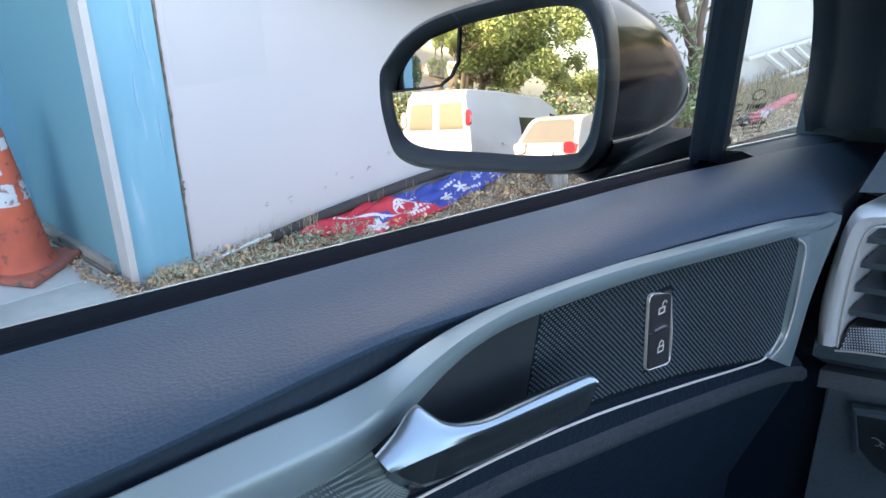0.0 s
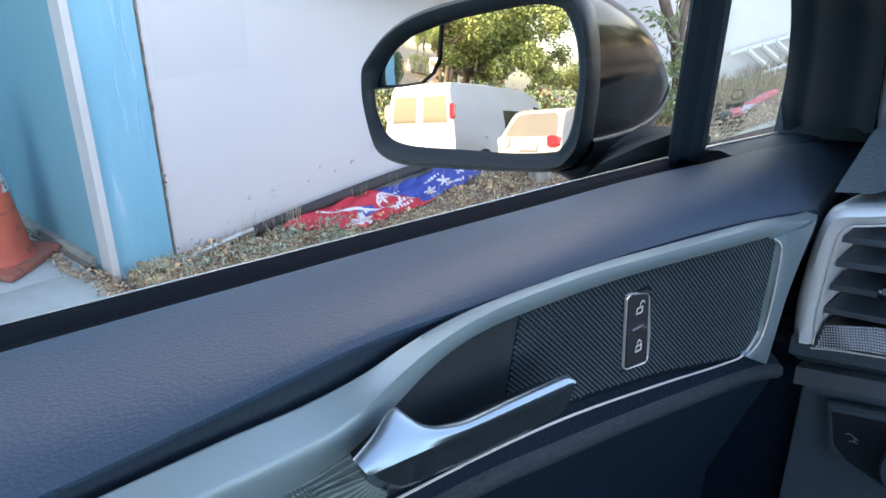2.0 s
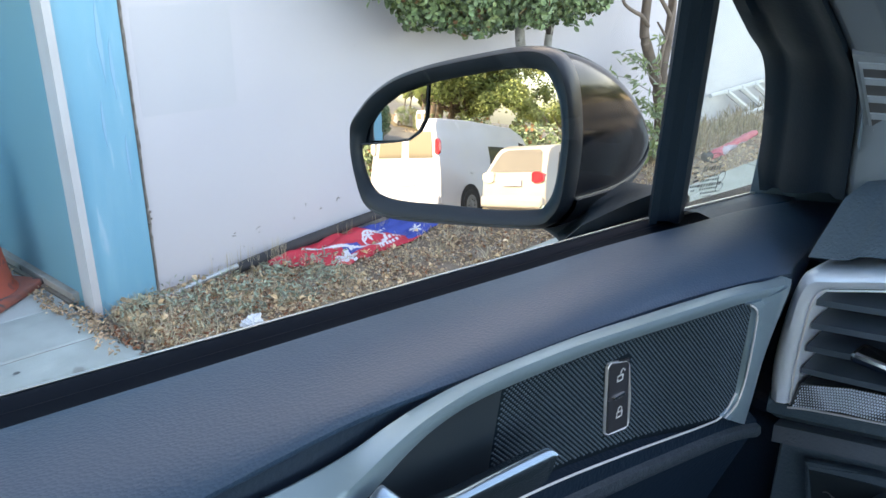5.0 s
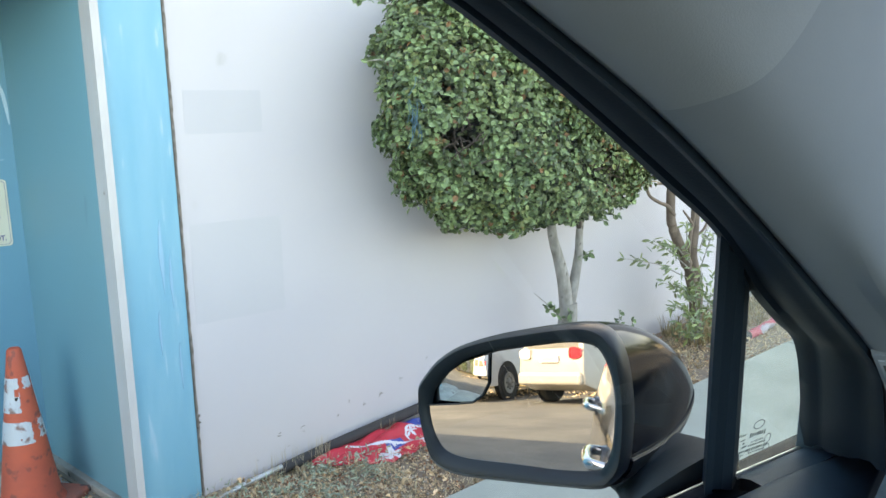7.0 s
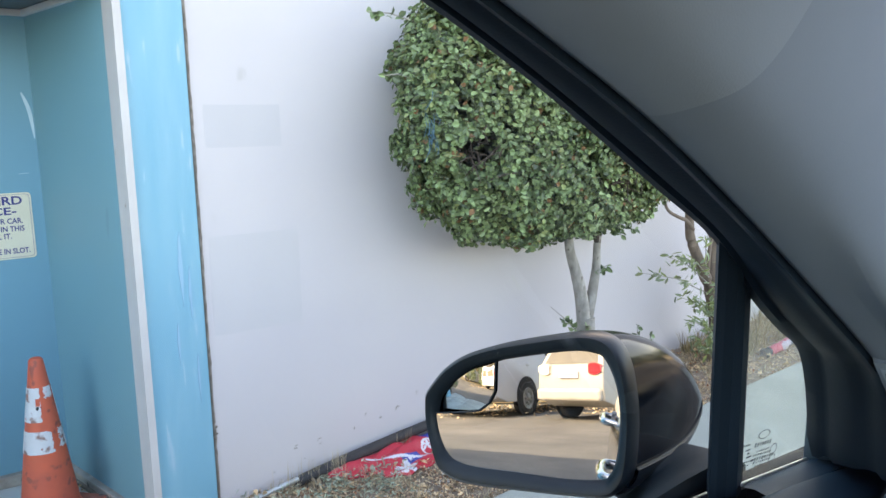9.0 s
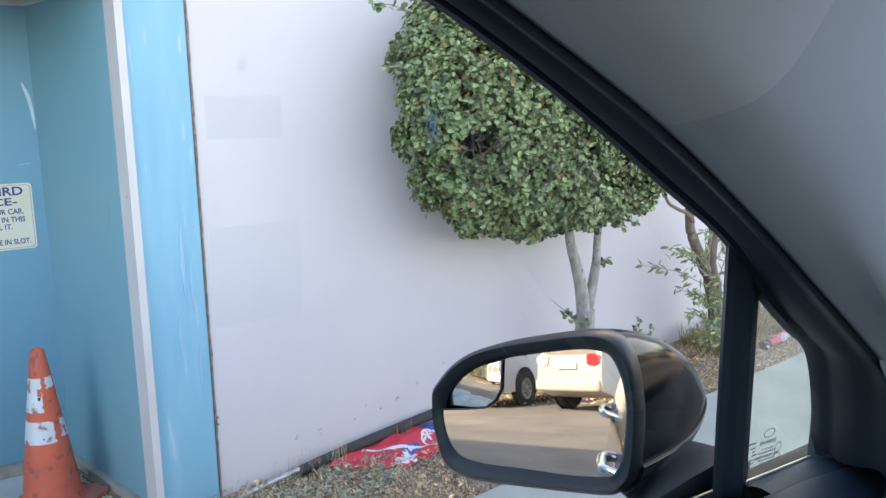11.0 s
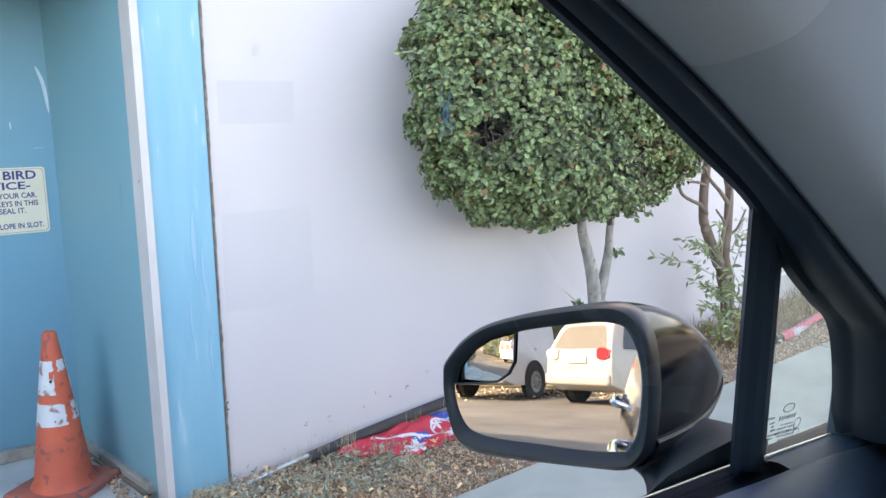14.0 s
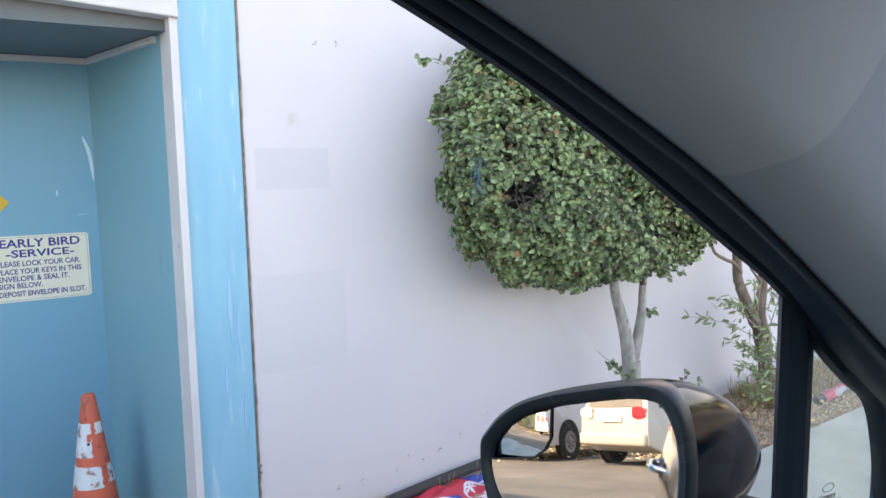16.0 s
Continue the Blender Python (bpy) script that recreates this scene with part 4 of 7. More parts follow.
def bare_shrub():
    base = Vector((2.95, -0.3, rise(2.95)))
    t = thing("shrub", base, "straggly shrub with several brown bare stems", "shrub")
    rng = random.Random(23)
    for pts, r in (([(3.02, -0.3, 0.05), (3.06, -0.3, 0.25), (3.04, -0.3, 0.44), (2.96, -0.3, 0.62), (2.887, -0.3, 0.74), (2.80, -0.3, 0.88), (2.775, -0.3, 0.96), (2.765, -0.31, 1.18), (2.80, -0.34, 1.6)], 0.042),
                   ([(3.07, -0.3, 0.3), (3.07, -0.3, 0.50), (3.02, -0.29, 0.68), (3.02, -0.3, 0.86), (3.02, -0.3, 1.07), (2.99, -0.3, 1.22), (3.03, -0.32, 1.7)], 0.036),
                   ([(2.96, -0.3, 0.62), (2.96, -0.31, 0.80), (3.00, -0.31, 0.95), (2.99, -0.33, 1.1)], 0.014),
                   ([(2.78, -0.32, 0.96), (2.70, -0.33, 1.02), (2.61, -0.34, 1.05), (2.49, -0.36, 1.10), (2.40, -0.40, 1.18)], 0.013),
                   ([(3.00, -0.31, 1.0), (2.90, -0.32, 1.08), (2.78, -0.33, 1.16), (2.68, -0.36, 1.24)], 0.014), ([(2.77, -0.32, 1.12), (2.66, -0.34, 1.15), (2.55, -0.36, 1.16)], 0.010),
                   ([(3.01, -0.3, 0.86), (2.92, -0.33, 0.92), (2.84, -0.34, 0.98)], 0.010), ([(3.02, -0.3, 0.8), (3.12, -0.3, 0.84), (3.2, -0.3, 0.95)], 0.010), ([(3.0, -0.3, 1.15), (3.1, -0.3, 1.3), (3.3, -0.3, 1.7)], 0.012)):
        limb(t, "stem", pts, r, r * 0.55, MAT["bark_brown"], 18, 10)
    spots = []
    bm = bmesh.new()
    # leafy sprays: base, tip, leaves
    for a, b, n_l in (((2.95, -0.33, 0.55), (2.29, -0.34, 0.77), 30), ((2.93, -0.33, 0.62), (2.50, -0.34, 0.84), 30), ((2.92, -0.34, 0.66), (2.66, -0.36, 0.80), 24), ((2.95, -0.35, 0.40), (2.58, -0.38, 0.60), 26), ((2.95, -0.35, 0.30), (2.66, -0.40, 0.44), 26),
                      ((2.98, -0.36, 0.2), (2.74, -0.42, 0.24), 24), ((2.9, -0.36, 0.45), (2.72, -0.42, 0.52), 24), ((2.97, -0.36, 0.15), (2.80, -0.44, 0.36), 30), ((3.0, -0.36, 0.2), (2.86, -0.42, 0.55), 36), ((3.02, -0.36, 0.3), (2.92, -0.42, 0.66), 30),
                      ((3.05, -0.36, 0.2), (3.0, -0.44, 0.48), 30), ((3.1, -0.3, 0.6), (3.2, -0.34, 0.85), 20), ((3.05, -0.32, 0.72), (3.12, -0.36, 0.92), 14), ((2.9, -0.33, 0.72), (2.82, -0.38, 0.92), 12)):
        a, b = Vector(a), Vector(b)
        tube([a, (a + b) / 2 + Vector((0, 0, 0.03)), b], [0.004, 0.003, 0.0015], 5, bm=bm)
        for k in range(n_l):
            f = 0.2 + 0.8 * (k + 0.5) / n_l
            q = a.lerp(b, f) + Vector((rng.gauss(0, 0.012), rng.gauss(0, 0.012), 0.03 * 4 * f * (1 - f) + rng.gauss(0.0, 0.012)))
            spots.append((q, Vector((rng.gauss(0, 0.7), rng.gauss(-0.8, 0.6), rng.gauss(0.5, 0.6))).normalized()))
    for _ in range(130):
        q = Vector((2.93 + rng.gauss(0, 0.09), -0.38 + rng.gauss(0, 0.05), 0.16 + abs(rng.gauss(0, 0.26))))
        spots.append((q, Vector((rng.gauss(0, 1), rng.gauss(-0.6, 1), rng.gauss(0.3, 1))).normalized()))
    tagged(part("twigs", bm, MAT["bark"], t), kind="stuff")
    V, Fc = leaves(spots, 0.055, 0.015, rng, 6, 0.15)
    mesh_part("leaves", V, Fc, [MAT["leaf_pale"], MAT["leaf_young"]], t, "narrow pale green leaves", [1 if (i // 2) % 2 else 0 for i in range(len(Fc))])


clipped_tree()
bare_shrub()


# ---- traffic cone ----
def traffic_cone(x, y):
    t = thing("traffic_cone", (x, y, 0), "dirty orange traffic cone with peeling white collars, standing in the recess", "traffic cone")
    turn = Matrix.Translation((x, y, 0)) @ Matrix.Rotation(radians(40), 4, "Z")
    bm = box(-0.165, 0.165, -0.165, 0.165, 0.0, 0.032, 0.01)
    bm.transform(turn)
    part("base", bm, MAT["cone_base"], t, "scuffed orange square base")
    H, r0, r1 = 0.69, 0.118, 0.026
    rad = lambda z: r0 + (r1 - r0) * (z - 0.03) / (H - 0.03)
    part("body", lathe([(r0 + 0.014, 0.03), (r0 + 0.004, 0.045)] + [(rad(z), z) for z in np.linspace(0.055, H - 0.008, 14)] + [(r1 * 0.8, H), (r1 * 0.5, H - 0.004)], (x, y, 0), sides=40), MAT["cone"], t, smooth=True)
    # peeling collars: ragged sheets that leave gaps. Angles in degrees round the cone
    def low_collar(a, z):
        w = 5 * noise.noise((z * 60, 1.0, 0)) + 3 * noise.noise((z * 200, 2.0, 0))
        return (165 + w < a < 287 + w and z < 0.398 - 0.012 * max(0, (a - 270) / 20)) or (311 + w * 2 < a < 352 and 0.318 + 0.01 * noise.noise((a * 0.2, 3, 0)) < z < 0.392 + 0.01 * noise.noise((a * 0.3, 5, 0))) or a < 120

    def high_collar(a, z):
        w = 5 * noise.noise((z * 60, 7.0, 0)) + 4 * noise.noise((z * 190, 8.0, 0))
        hole = (abs(a - 252) < 9 and 0.50 < z < 0.53)
        return not hole and ((168 + w < a < 262 + w) or (282 + w * 2 < a < 325 + w and z > 0.53 + 0.012 * noise.noise((a * 0.2, 4, 0))) or a < 100)
    for z0, z1, keep in ((0.305, 0.40, low_collar), (0.435, 0.575, high_collar)):
        V, Fc = [], []
        n, m = 200, 32
        for i in range(n):
            ang = 2 * math.pi * i / n
            for j in range(m + 1):
                z = z0 + (z1 - z0) * j / m + 0.0015 * noise.noise((i * 0.15, j, z0))
                r = rad(z) + 0.0022
                V.append(Vector((x + r * math.cos(ang), y + r * math.sin(ang), z)))
        for i in range(n):
            deg = 360 * (i + 0.5) / n
            for j in range(m):
                if keep(deg, z0 + (z1 - z0) * (j + 0.5) / m) and noise.noise((deg * 0.12, j * 0.22, z0 * 50)) < 0.55:
                    k, k2 = i * (m + 1) + j, ((i + 1) % n) * (m + 1) + j
                    Fc.append((k, k2, k2 + 1, k + 1))
        ob = mesh_part("collar", V, Fc, [MAT["collar"]], t, "peeling white reflective collar")
        mod = ob.modifiers.new("thick", "SOLIDIFY")
        mod.thickness = 0.0012
    rng = random.Random(4)
    bm = bmesh.new()
    blob(bm, (x - 0.014, y - rad(0.5) - 0.001, 0.49), 0.016, rng, 1)
    for v in bm.verts:
        v.co.y = y - rad(0.5) + (v.co.y - y + rad(0.5)) * 0.15
    part("dirt_flake", bm, MAT["black_flake"], t)


traffic_cone(-0.573, 0.415)


# ---- signs in the recess ----
def service_sign():
    xr, xl, z0, z1, y = -0.462, -0.862, 1.043, 1.338, 0.866
    t = thing("wall_sign", ((xl + xr) / 2, y, z0), "cream metal notice with dark blue lettering, screwed to the wall", "sign")
    out = []
    for cx, cz, a0 in ((xr - 0.015, z1 - 0.015, 0), (xl + 0.015, z1 - 0.015, 90), (xl + 0.015, z0 + 0.015, 180), (xr - 0.015, z0 + 0.015, 270)):
        out += [(cx + 0.015 * math.cos(radians(a0 + k * 22.5)), cz + 0.015 * math.sin(radians(a0 + k * 22.5))) for k in range(5)]
    part("plate", prism(out, "y", y - 0.005, y - 0.001), MAT["sign"], t)
    inner = [((px - (xl + xr) / 2) * 0.965 + (xl + xr) / 2, (pz - (z0 + z1) / 2) * 0.955 + (z0 + z1) / 2) for px, pz in out]
    bm = bmesh.new()
    a = [bm.verts.new((px, y - 0.0056, pz)) for px, pz in inner]
    b = [bm.verts.new(((px - (xl + xr) / 2) * 0.993 + (xl + xr) / 2, y - 0.0056, (pz - (z0 + z1) / 2) * 0.991 + (z0 + z1) / 2)) for px, pz in inner]
    for i in range(len(a)):
        j = (i + 1) % len(a)
        bm.faces.new((a[i], a[j], b[j], b[i]))
    part("border_line", bm, MAT["sign_ink"], t)
    face = Matrix.Rotation(radians(90), 4, "X")
    for text, xa, z, size, width, bold in (("EARLY BIRD", xl + 0.035, 1.287, 0.052, 0.325, 0.0012), ("-SERVICE-", xl + 0.06, 1.243, 0.046, 0.275, 0.001), ("PLEASE LOCK YOUR CAR.", xl + 0.022, 1.203, 0.033, 0.335, 0.0006),
                                           ("PLACE YOUR KEYS IN THIS", xl + 0.022, 1.168, 0.033, 0.338, 0.0006), ("ENVELOPE & SEAL IT.", xl + 0.022, 1.136, 0.033, 0.285, 0.0006), ("SIGN BELOW.", xl + 0.022, 1.104, 0.033, 0.175, 0.0006), ("DEPOSIT ENVELOPE IN SLOT.", xl + 0.022, 1.068, 0.033, 0.352, 0.0006)):
        lettering("lettering", text, size, Matrix.Translation((xa, y - 0.0062, z)) @ face, MAT["sign_ink"], t, bold=bold, width=width)


def diamond_sign():
    y, cx, cz, r = 0.866, -0.86, 1.487, 0.09
    t = thing("diamond_sign", (cx, y, cz), "small yellow diamond notice on the blue wall", "sign")
    part("plate", prism([(cx + r, cz), (cx, cz + r), (cx - r, cz), (cx, cz - r)], "y", y - 0.004, y - 0.001, 0.001), MAT["yellow"], t)


service_sign()
diamond_sign()


# ---- white slatted frame leaning low against the wall ----
t = thing("slatted_frame", (4.6, -0.12, rise(4.6)), "white slatted metal frame leaning against the wall foot", "frame")
part("rail", tube([(4.0, -0.05, 0.375), (5.4, -0.05, 0.44)], 0.018, 8), MAT["trim"], t, smooth=True)
part("rail", tube([(4.3, -0.16, 0.06 + rise(4.6)), (5.6, -0.16, 0.08 + rise(5.4))], 0.015, 8), MAT["trim"], t, smooth=True)
for k in range(6):
    x = 4.2 + k * 0.19
    part("slat", tube([(x, -0.06, 0.385 + 0.046 * (x - 4.2)), (x + 0.42, -0.14, 0.10 + 0.03 * (x - 4.2) + 0.03)], 0.022, 6), MAT["trim"], t)

# leaf litter blown into the corner of the recess and over the joint beside the bed
corner = []
for _ in range(650):
    u = R.random()
    if R.random() < 0.55:
        c = Vector((-0.345 - 0.11 * u + R.gauss(-0.02, 0.018), 0.03 + 0.8 * u, 0.004))
        if u > 0.5 and R.random() < 0.6:
            continue
    else:
        c = Vector((-0.30 + R.gauss(0, 0.025), -0.10 + R.gauss(0, 0.10), 0.004))
    corner.append((c + Vector((0, 0, R.uniform(0, 0.012))), Vector((R.gauss(0, 0.3), R.gauss(0, 0.3), 1)).normalized()))
V, Fc = leaves(corner, 0.018, 0.009, R, 6, 0.5)
tagged(mesh_part("blown_leaves", V, Fc, [MAT["litter_dark"], MAT["litter"]], index=[0 if (i // 2) % 3 else 1 for i in range(len(Fc))]), "brown leaf crumbs blown into the recess corner", "dry leaves", kind="stuff")

# ---- the car, seen from the driver's seat ----
CAR = thing("car", (-1.6, -3.45, -0.14), "dark grey parked car with dark interior, driver's window up", "car")


def wy(z):
    """The side windows lean inwards with height."""
    return -2.66 - 0.22 * (z - 1.26)


def on_window(x, z, d=0.0):
    return (x, wy(z) + d, z)


# door: top pad
DOOR = group_part("door", CAR, label="black vinyl driver's door with satin silver trim")
seal = [(-1.9, 1.328), (-1.4, 1.308), (-0.96, 1.290), (-0.87, 1.286), (-0.78, 1.282), (-0.655, 1.2755), (-0.577, 1.272), (-0.50, 1.2655), (-0.42, 1.260), (-0.33, 1.249), (-0.20, 1.229)]
crown_pad = [(-1.9, 1.333), (-1.4, 1.312), (-0.97, 1.295), (-0.865, 1.2925), (-0.745, 1.290), (-0.6, 1.281), (-0.50, 1.2695), (-0.42, 1.258), (-0.345, 1.2445)]
lower_pad = [(-1.9, 1.325), (-1.4, 1.306), (-0.97, 1.291), (-0.865, 1.2925), (-0.745, 1.289), (-0.6, 1.278), (-0.52, 1.2665), (-0.47, 1.256), (-0.435, 1.2445)]
under_pad = [(-1.9, 1.305), (-1.4, 1.294), (-1.05, 1.283), (-0.945, 1.281), (-0.877, 1.2865), (-0.828, 1.288), (-0.785, 1.2845), (-0.705, 1.280), (-0.606, 1.270), (-0.550, 1.262), (-0.498, 1.2535), (-0.477, 1.2485)]


def pad_line(L, y, dz, end):
    """One line along the pad, cut at the same stations as the others; its front end rolls down into the gap beside the dashboard."""
    fine = smooth_line([(x, 0, z) for x, z in L], 90)
    xs_, zs_ = [q.x for q in fine], [q.z for q in fine]
    st = [-1.9, -1.4, -1.1, -0.97, -0.9, -0.84, -0.78, -0.72, -0.66, -0.6, -0.55] + [-0.55 + (end + 0.55) * k / 6 for k in range(1, 7)]
    out = [(x, y, float(np.interp(x, xs_, zs_)) + dz) for x in st]
    x, _, z = out[-1]
    return out + [(x + 0.0035, y, z - 0.005), (x + 0.0045, y, z - 0.014), (x + 0.004, y + 0.002, z - 0.035)]


between_pad = [(x, (float(np.interp(x, [q[0] for q in crown_pad], [q[1] for q in crown_pad])) + float(np.interp(x, [q[0] for q in seal], [q[1] for q in seal])) + 0.005) / 2) for x in (-1.9, -1.4, -0.97, -0.865, -0.745, -0.6, -0.5, -0.42, -0.345, -0.29)]
bm = loft([pad_line(seal, -2.687, -0.02, -0.205), pad_line(seal, -2.688, -0.004, -0.205), pad_line(seal, -2.693, 0.0005, -0.21), pad_line(seal, -2.704, 0.003, -0.235), pad_line(between_pad, -2.720, 0.0, -0.29), pad_line(crown_pad, -2.735, 0.0, -0.345),
           pad_line(lower_pad, -2.757, 0.0, -0.435), pad_line(under_pad, -2.7665, 0.002, -0.470), pad_line(under_pad, -2.7705, -0.0005, -0.477), pad_line(under_pad, -2.7690, -0.004, -0.477), pad_line(under_pad, -2.757, -0.016, -0.477)], n=76)
pad = part("top_pad", bm, MAT["vinyl"], DOOR, "grained black vinyl pad along the sill", smooth=True)
pad_round = pad.modifiers.new("round", "SUBSURF")
pad_round.levels = pad_round.render_levels = 1

# belt seals and chrome line
belt = lambda x: 1.252 + (-0.47 - x) * 0.052
sx = (-1.9, -1.4, -0.96, -0.78, -0.6, -0.462)
bm = loft([[(x, -2.6464, belt(x) - 0.03) for x in sx], [(x, -2.6466, belt(x) - 0.001) for x in sx], [(x, -2.653, belt(x) + 0.001) for x in sx], [(x, -2.659, belt(x) - 0.0015) for x in sx], [(x, -2.664, belt(x) + 0.001) for x in sx], [(x, -2.670, belt(x) - 0.001) for x in sx],
           [(x, -2.682, belt(x) + 0.004) for x in sx], [(x, -2.688, belt(x) + 0.001) for x in sx], [(x, -2.690, belt(x) - 0.02) for x in sx]], n=40)
part("window_seal", bm, MAT["rubber"], DOOR, "dusty black rubber window seal", smooth=True)
bm = loft([[(x, -2.6418, belt(x) - 0.012) for x in sx], [(x, -2.6420, belt(x) - 0.0022) for x in sx], [(x, -2.6430, belt(x) - 0.0010) for x in sx], [(x, -2.6450, belt(x) - 0.0001) for x in sx], [(x, -2.6463, belt(x) - 0.0002) for x in sx], [(x, -2.6463, belt(x) - 0.012) for x in sx]], closed=True, caps=True, n=30)
part("chrome_strip", bm, MAT["dull_chrome"], DOOR, "thin bright chrome strip", smooth=True)

# satin silver trim: a band that sweeps up over the panel and down at its front end
topb = [(-1.25, 1.262), (-1.02, 1.272), (-0.941, 1.2748), (-0.902, 1.2757), (-0.871, 1.2755), (-0.846, 1.2777), (-0.827, 1.282), (-0.81, 1.2847), (-0.787, 1.286), (-0.754, 1.285), (-0.709, 1.282), (-0.664, 1.277), (-0.612, 1.271), (-0.557, 1.264), (-0.494, 1.2515)]
ridge = [(-1.25, 1.25), (-1.02, 1.264), (-0.929, 1.265), (-0.896, 1.264), (-0.869, 1.2648), (-0.851, 1.2712), (-0.833, 1.2797), (-0.816, 1.2855), (-0.793, 1.289), (-0.763, 1.289), (-0.72, 1.286), (-0.678, 1.281), (-0.628, 1.275), (-0.576, 1.268), (-0.515, 1.256)]
low = [(-1.25, 1.235), (-1.02, 1.243), (-0.911, 1.2437), (-0.882, 1.2448), (-0.857, 1.2495), (-0.838, 1.2595), (-0.82, 1.2697), (-0.803, 1.2757), (-0.783, 1.278), (-0.753, 1.277), (-0.709, 1.274), (-0.666, 1.269), (-0.614, 1.262), (-0.562, 1.255), (-0.55, 1.251)]
at = lambda A, B, f, y, dz=0.0: [(a[0] + (b[0] - a[0]) * f, y, a[1] + (b[1] - a[1]) * f + dz) for a, b in zip(A, B)]
bm = loft([at(topb, ridge, 0, -2.7705, -0.012), at(topb, ridge, 0, -2.7730, -0.0012), at(topb, ridge, 0.08, -2.7742), at(topb, ridge, 0.45, -2.7788), at(topb, ridge, 0.85, -2.7832, 0.0003), at(ridge, low, 0.0, -2.7846), at(ridge, low, 0.18, -2.7850, 0.0002), at(ridge, low, 0.5, -2.7842, 0.0008), at(ridge, low, 0.85, -2.7822, 0.0006), at(ridge, low, 1, -2.7800), at(ridge, low, 1, -2.765)], closed=True, caps=True, n=110)
part("silver_band", bm, MAT["silver"], DOOR, "satin silver trim band", smooth=True)
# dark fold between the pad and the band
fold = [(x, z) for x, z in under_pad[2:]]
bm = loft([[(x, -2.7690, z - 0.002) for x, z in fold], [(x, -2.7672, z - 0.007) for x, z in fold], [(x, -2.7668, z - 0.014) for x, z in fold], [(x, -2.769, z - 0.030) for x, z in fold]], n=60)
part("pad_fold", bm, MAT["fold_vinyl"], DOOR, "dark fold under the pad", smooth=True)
fi = [(-0.560, 1.2555), (-0.5495, 1.247), (-0.547, 1.228), (-0.547, 1.20), (-0.552, 1.181), (-0.565, 1.1745)]
fo = [(-0.490, 1.2505), (-0.494, 1.243), (-0.502, 1.230), (-0.514, 1.20), (-0.518, 1.17), (-0.520, 1.147)]
bl = lambda f, y: [(a[0] + (b[0] - a[0]) * f, y, a[1] + (b[1] - a[1]) * f) for a, b in zip(fi, fo)]
bm = loft([bl(0, -2.766), bl(0, -2.781), bl(0.08, -2.7845), bl(0.2, -2.785), bl(0.24, -2.7835), bl(0.55, -2.7845), bl(0.85, -2.782), bl(1, -2.777), bl(1, -2.76)], closed=True, caps=True, n=24)
part("silver_front", bm, MAT["silver"], DOOR, smooth=True)
part("bright_inner_edge", tube(smooth_line([(x + 0.0015, -2.7850, z) for x, z in fi], 30), 0.0007, 6), MAT["bezel"], DOOR, "thin bright edge round the woven panel", smooth=True)
edge = [(-1.1, 1.222), (-0.95, 1.22), (-0.837, 1.2155), (-0.784, 1.2125), (-0.726, 1.2055), (-0.653, 1.191), (-0.587, 1.1765), (-0.562, 1.1735), (-0.549, 1.186)]
part("silver_lip", tube([(x, -2.782, z) for x, z in [tuple(q)[::2] for q in smooth_line([(x, 0, z) for x, z in edge], 40)]], 0.0007, 8), MAT["bezel"], DOOR, "thin silver lip under the panel", smooth=True)

# woven speaker panel with its beads
lo2, hi2 = smooth_line([(x, 0, z) for x, z in edge], 40), smooth_line([(x, 0, z) for x, z in low[5:]], 60)
lower = lambda x: float(np.interp(x, [q.x for q in lo2], [q.z for q in lo2]))
upper = lambda x: float(np.interp(x, [q.x for q in hi2], [q.z for q in hi2]))
xs = np.linspace(-0.842, -0.549, 40)


def panel_y(x):
    """The panel comes forward to lie flush with the trim at its front end."""
    f = min(1.0, max(0.0, (x + 0.655) / 0.10))
    return -2.7735 - 0.0078 * f * f * (3 - 2 * f)



bm = loft([[(x, panel_y(x), upper(x) + 0.004) for x in xs], [(x, panel_y(x), lower(x) - 0.004) for x in xs]], n=60)
part("speaker_panel", bm, MAT["mesh"], DOOR, "black woven panel")
V, Fc = [], []
step, rise_z, row, z = 0.0029, 0.00155, 0, 1.165
while z < 1.285:
    x = -0.768 + (step / 2 if row % 2 else 0)
    while x < -0.5495:
        lock_gap = abs(x + (z - 1.2305) * 0.14 + 0.6718) < 0.0115 and 1.2055 < z < 1.2555
        if lower(x) + 0.002 < z < upper(x) + 0.001 and x > -0.766 + (z - 1.242) * 0.16 and not lock_gap:
            b, y = len(V), panel_y(x) - 0.0001
            V += [Vector((x - 0.00092, y, z)), Vector((x, y, z - 0.0007)), Vector((x + 0.00092, y, z)), Vector((x, y, z + 0.0007)), Vector((x, y - 0.0007, z + 0.0001))]
            Fc += [(b, b + 1, b + 4), (b + 1, b + 2, b + 4), (b + 2, b + 3, b + 4), (b + 3, b, b + 4)]
        x += step
    z += rise_z
    row += 1
tagged(mesh_part("weave", V, Fc, [MAT["mesh_dot"]], DOOR, "fine raised weave dots"), kind="stuff")
# recess behind the handle
bm = loft([[(-0.842, -2.7745, 1.268), (-0.80, -2.7745, 1.2775), (-0.763, -2.7745, 1.277)], [(-0.842, -2.7745, 1.24), (-0.80, -2.7745, 1.236), (-0.769, -2.7745, 1.235)], [(-0.842, -2.7745, 1.214), (-0.80, -2.7745, 1.212), (-0.772, -2.7745, 1.21)]], n=12)
part("handle_recess", bm, MAT["recess"], DOOR, "black recess behind the handle")

# inside handle
# a bright upper face and a dark lower face that meet along one straight ridge
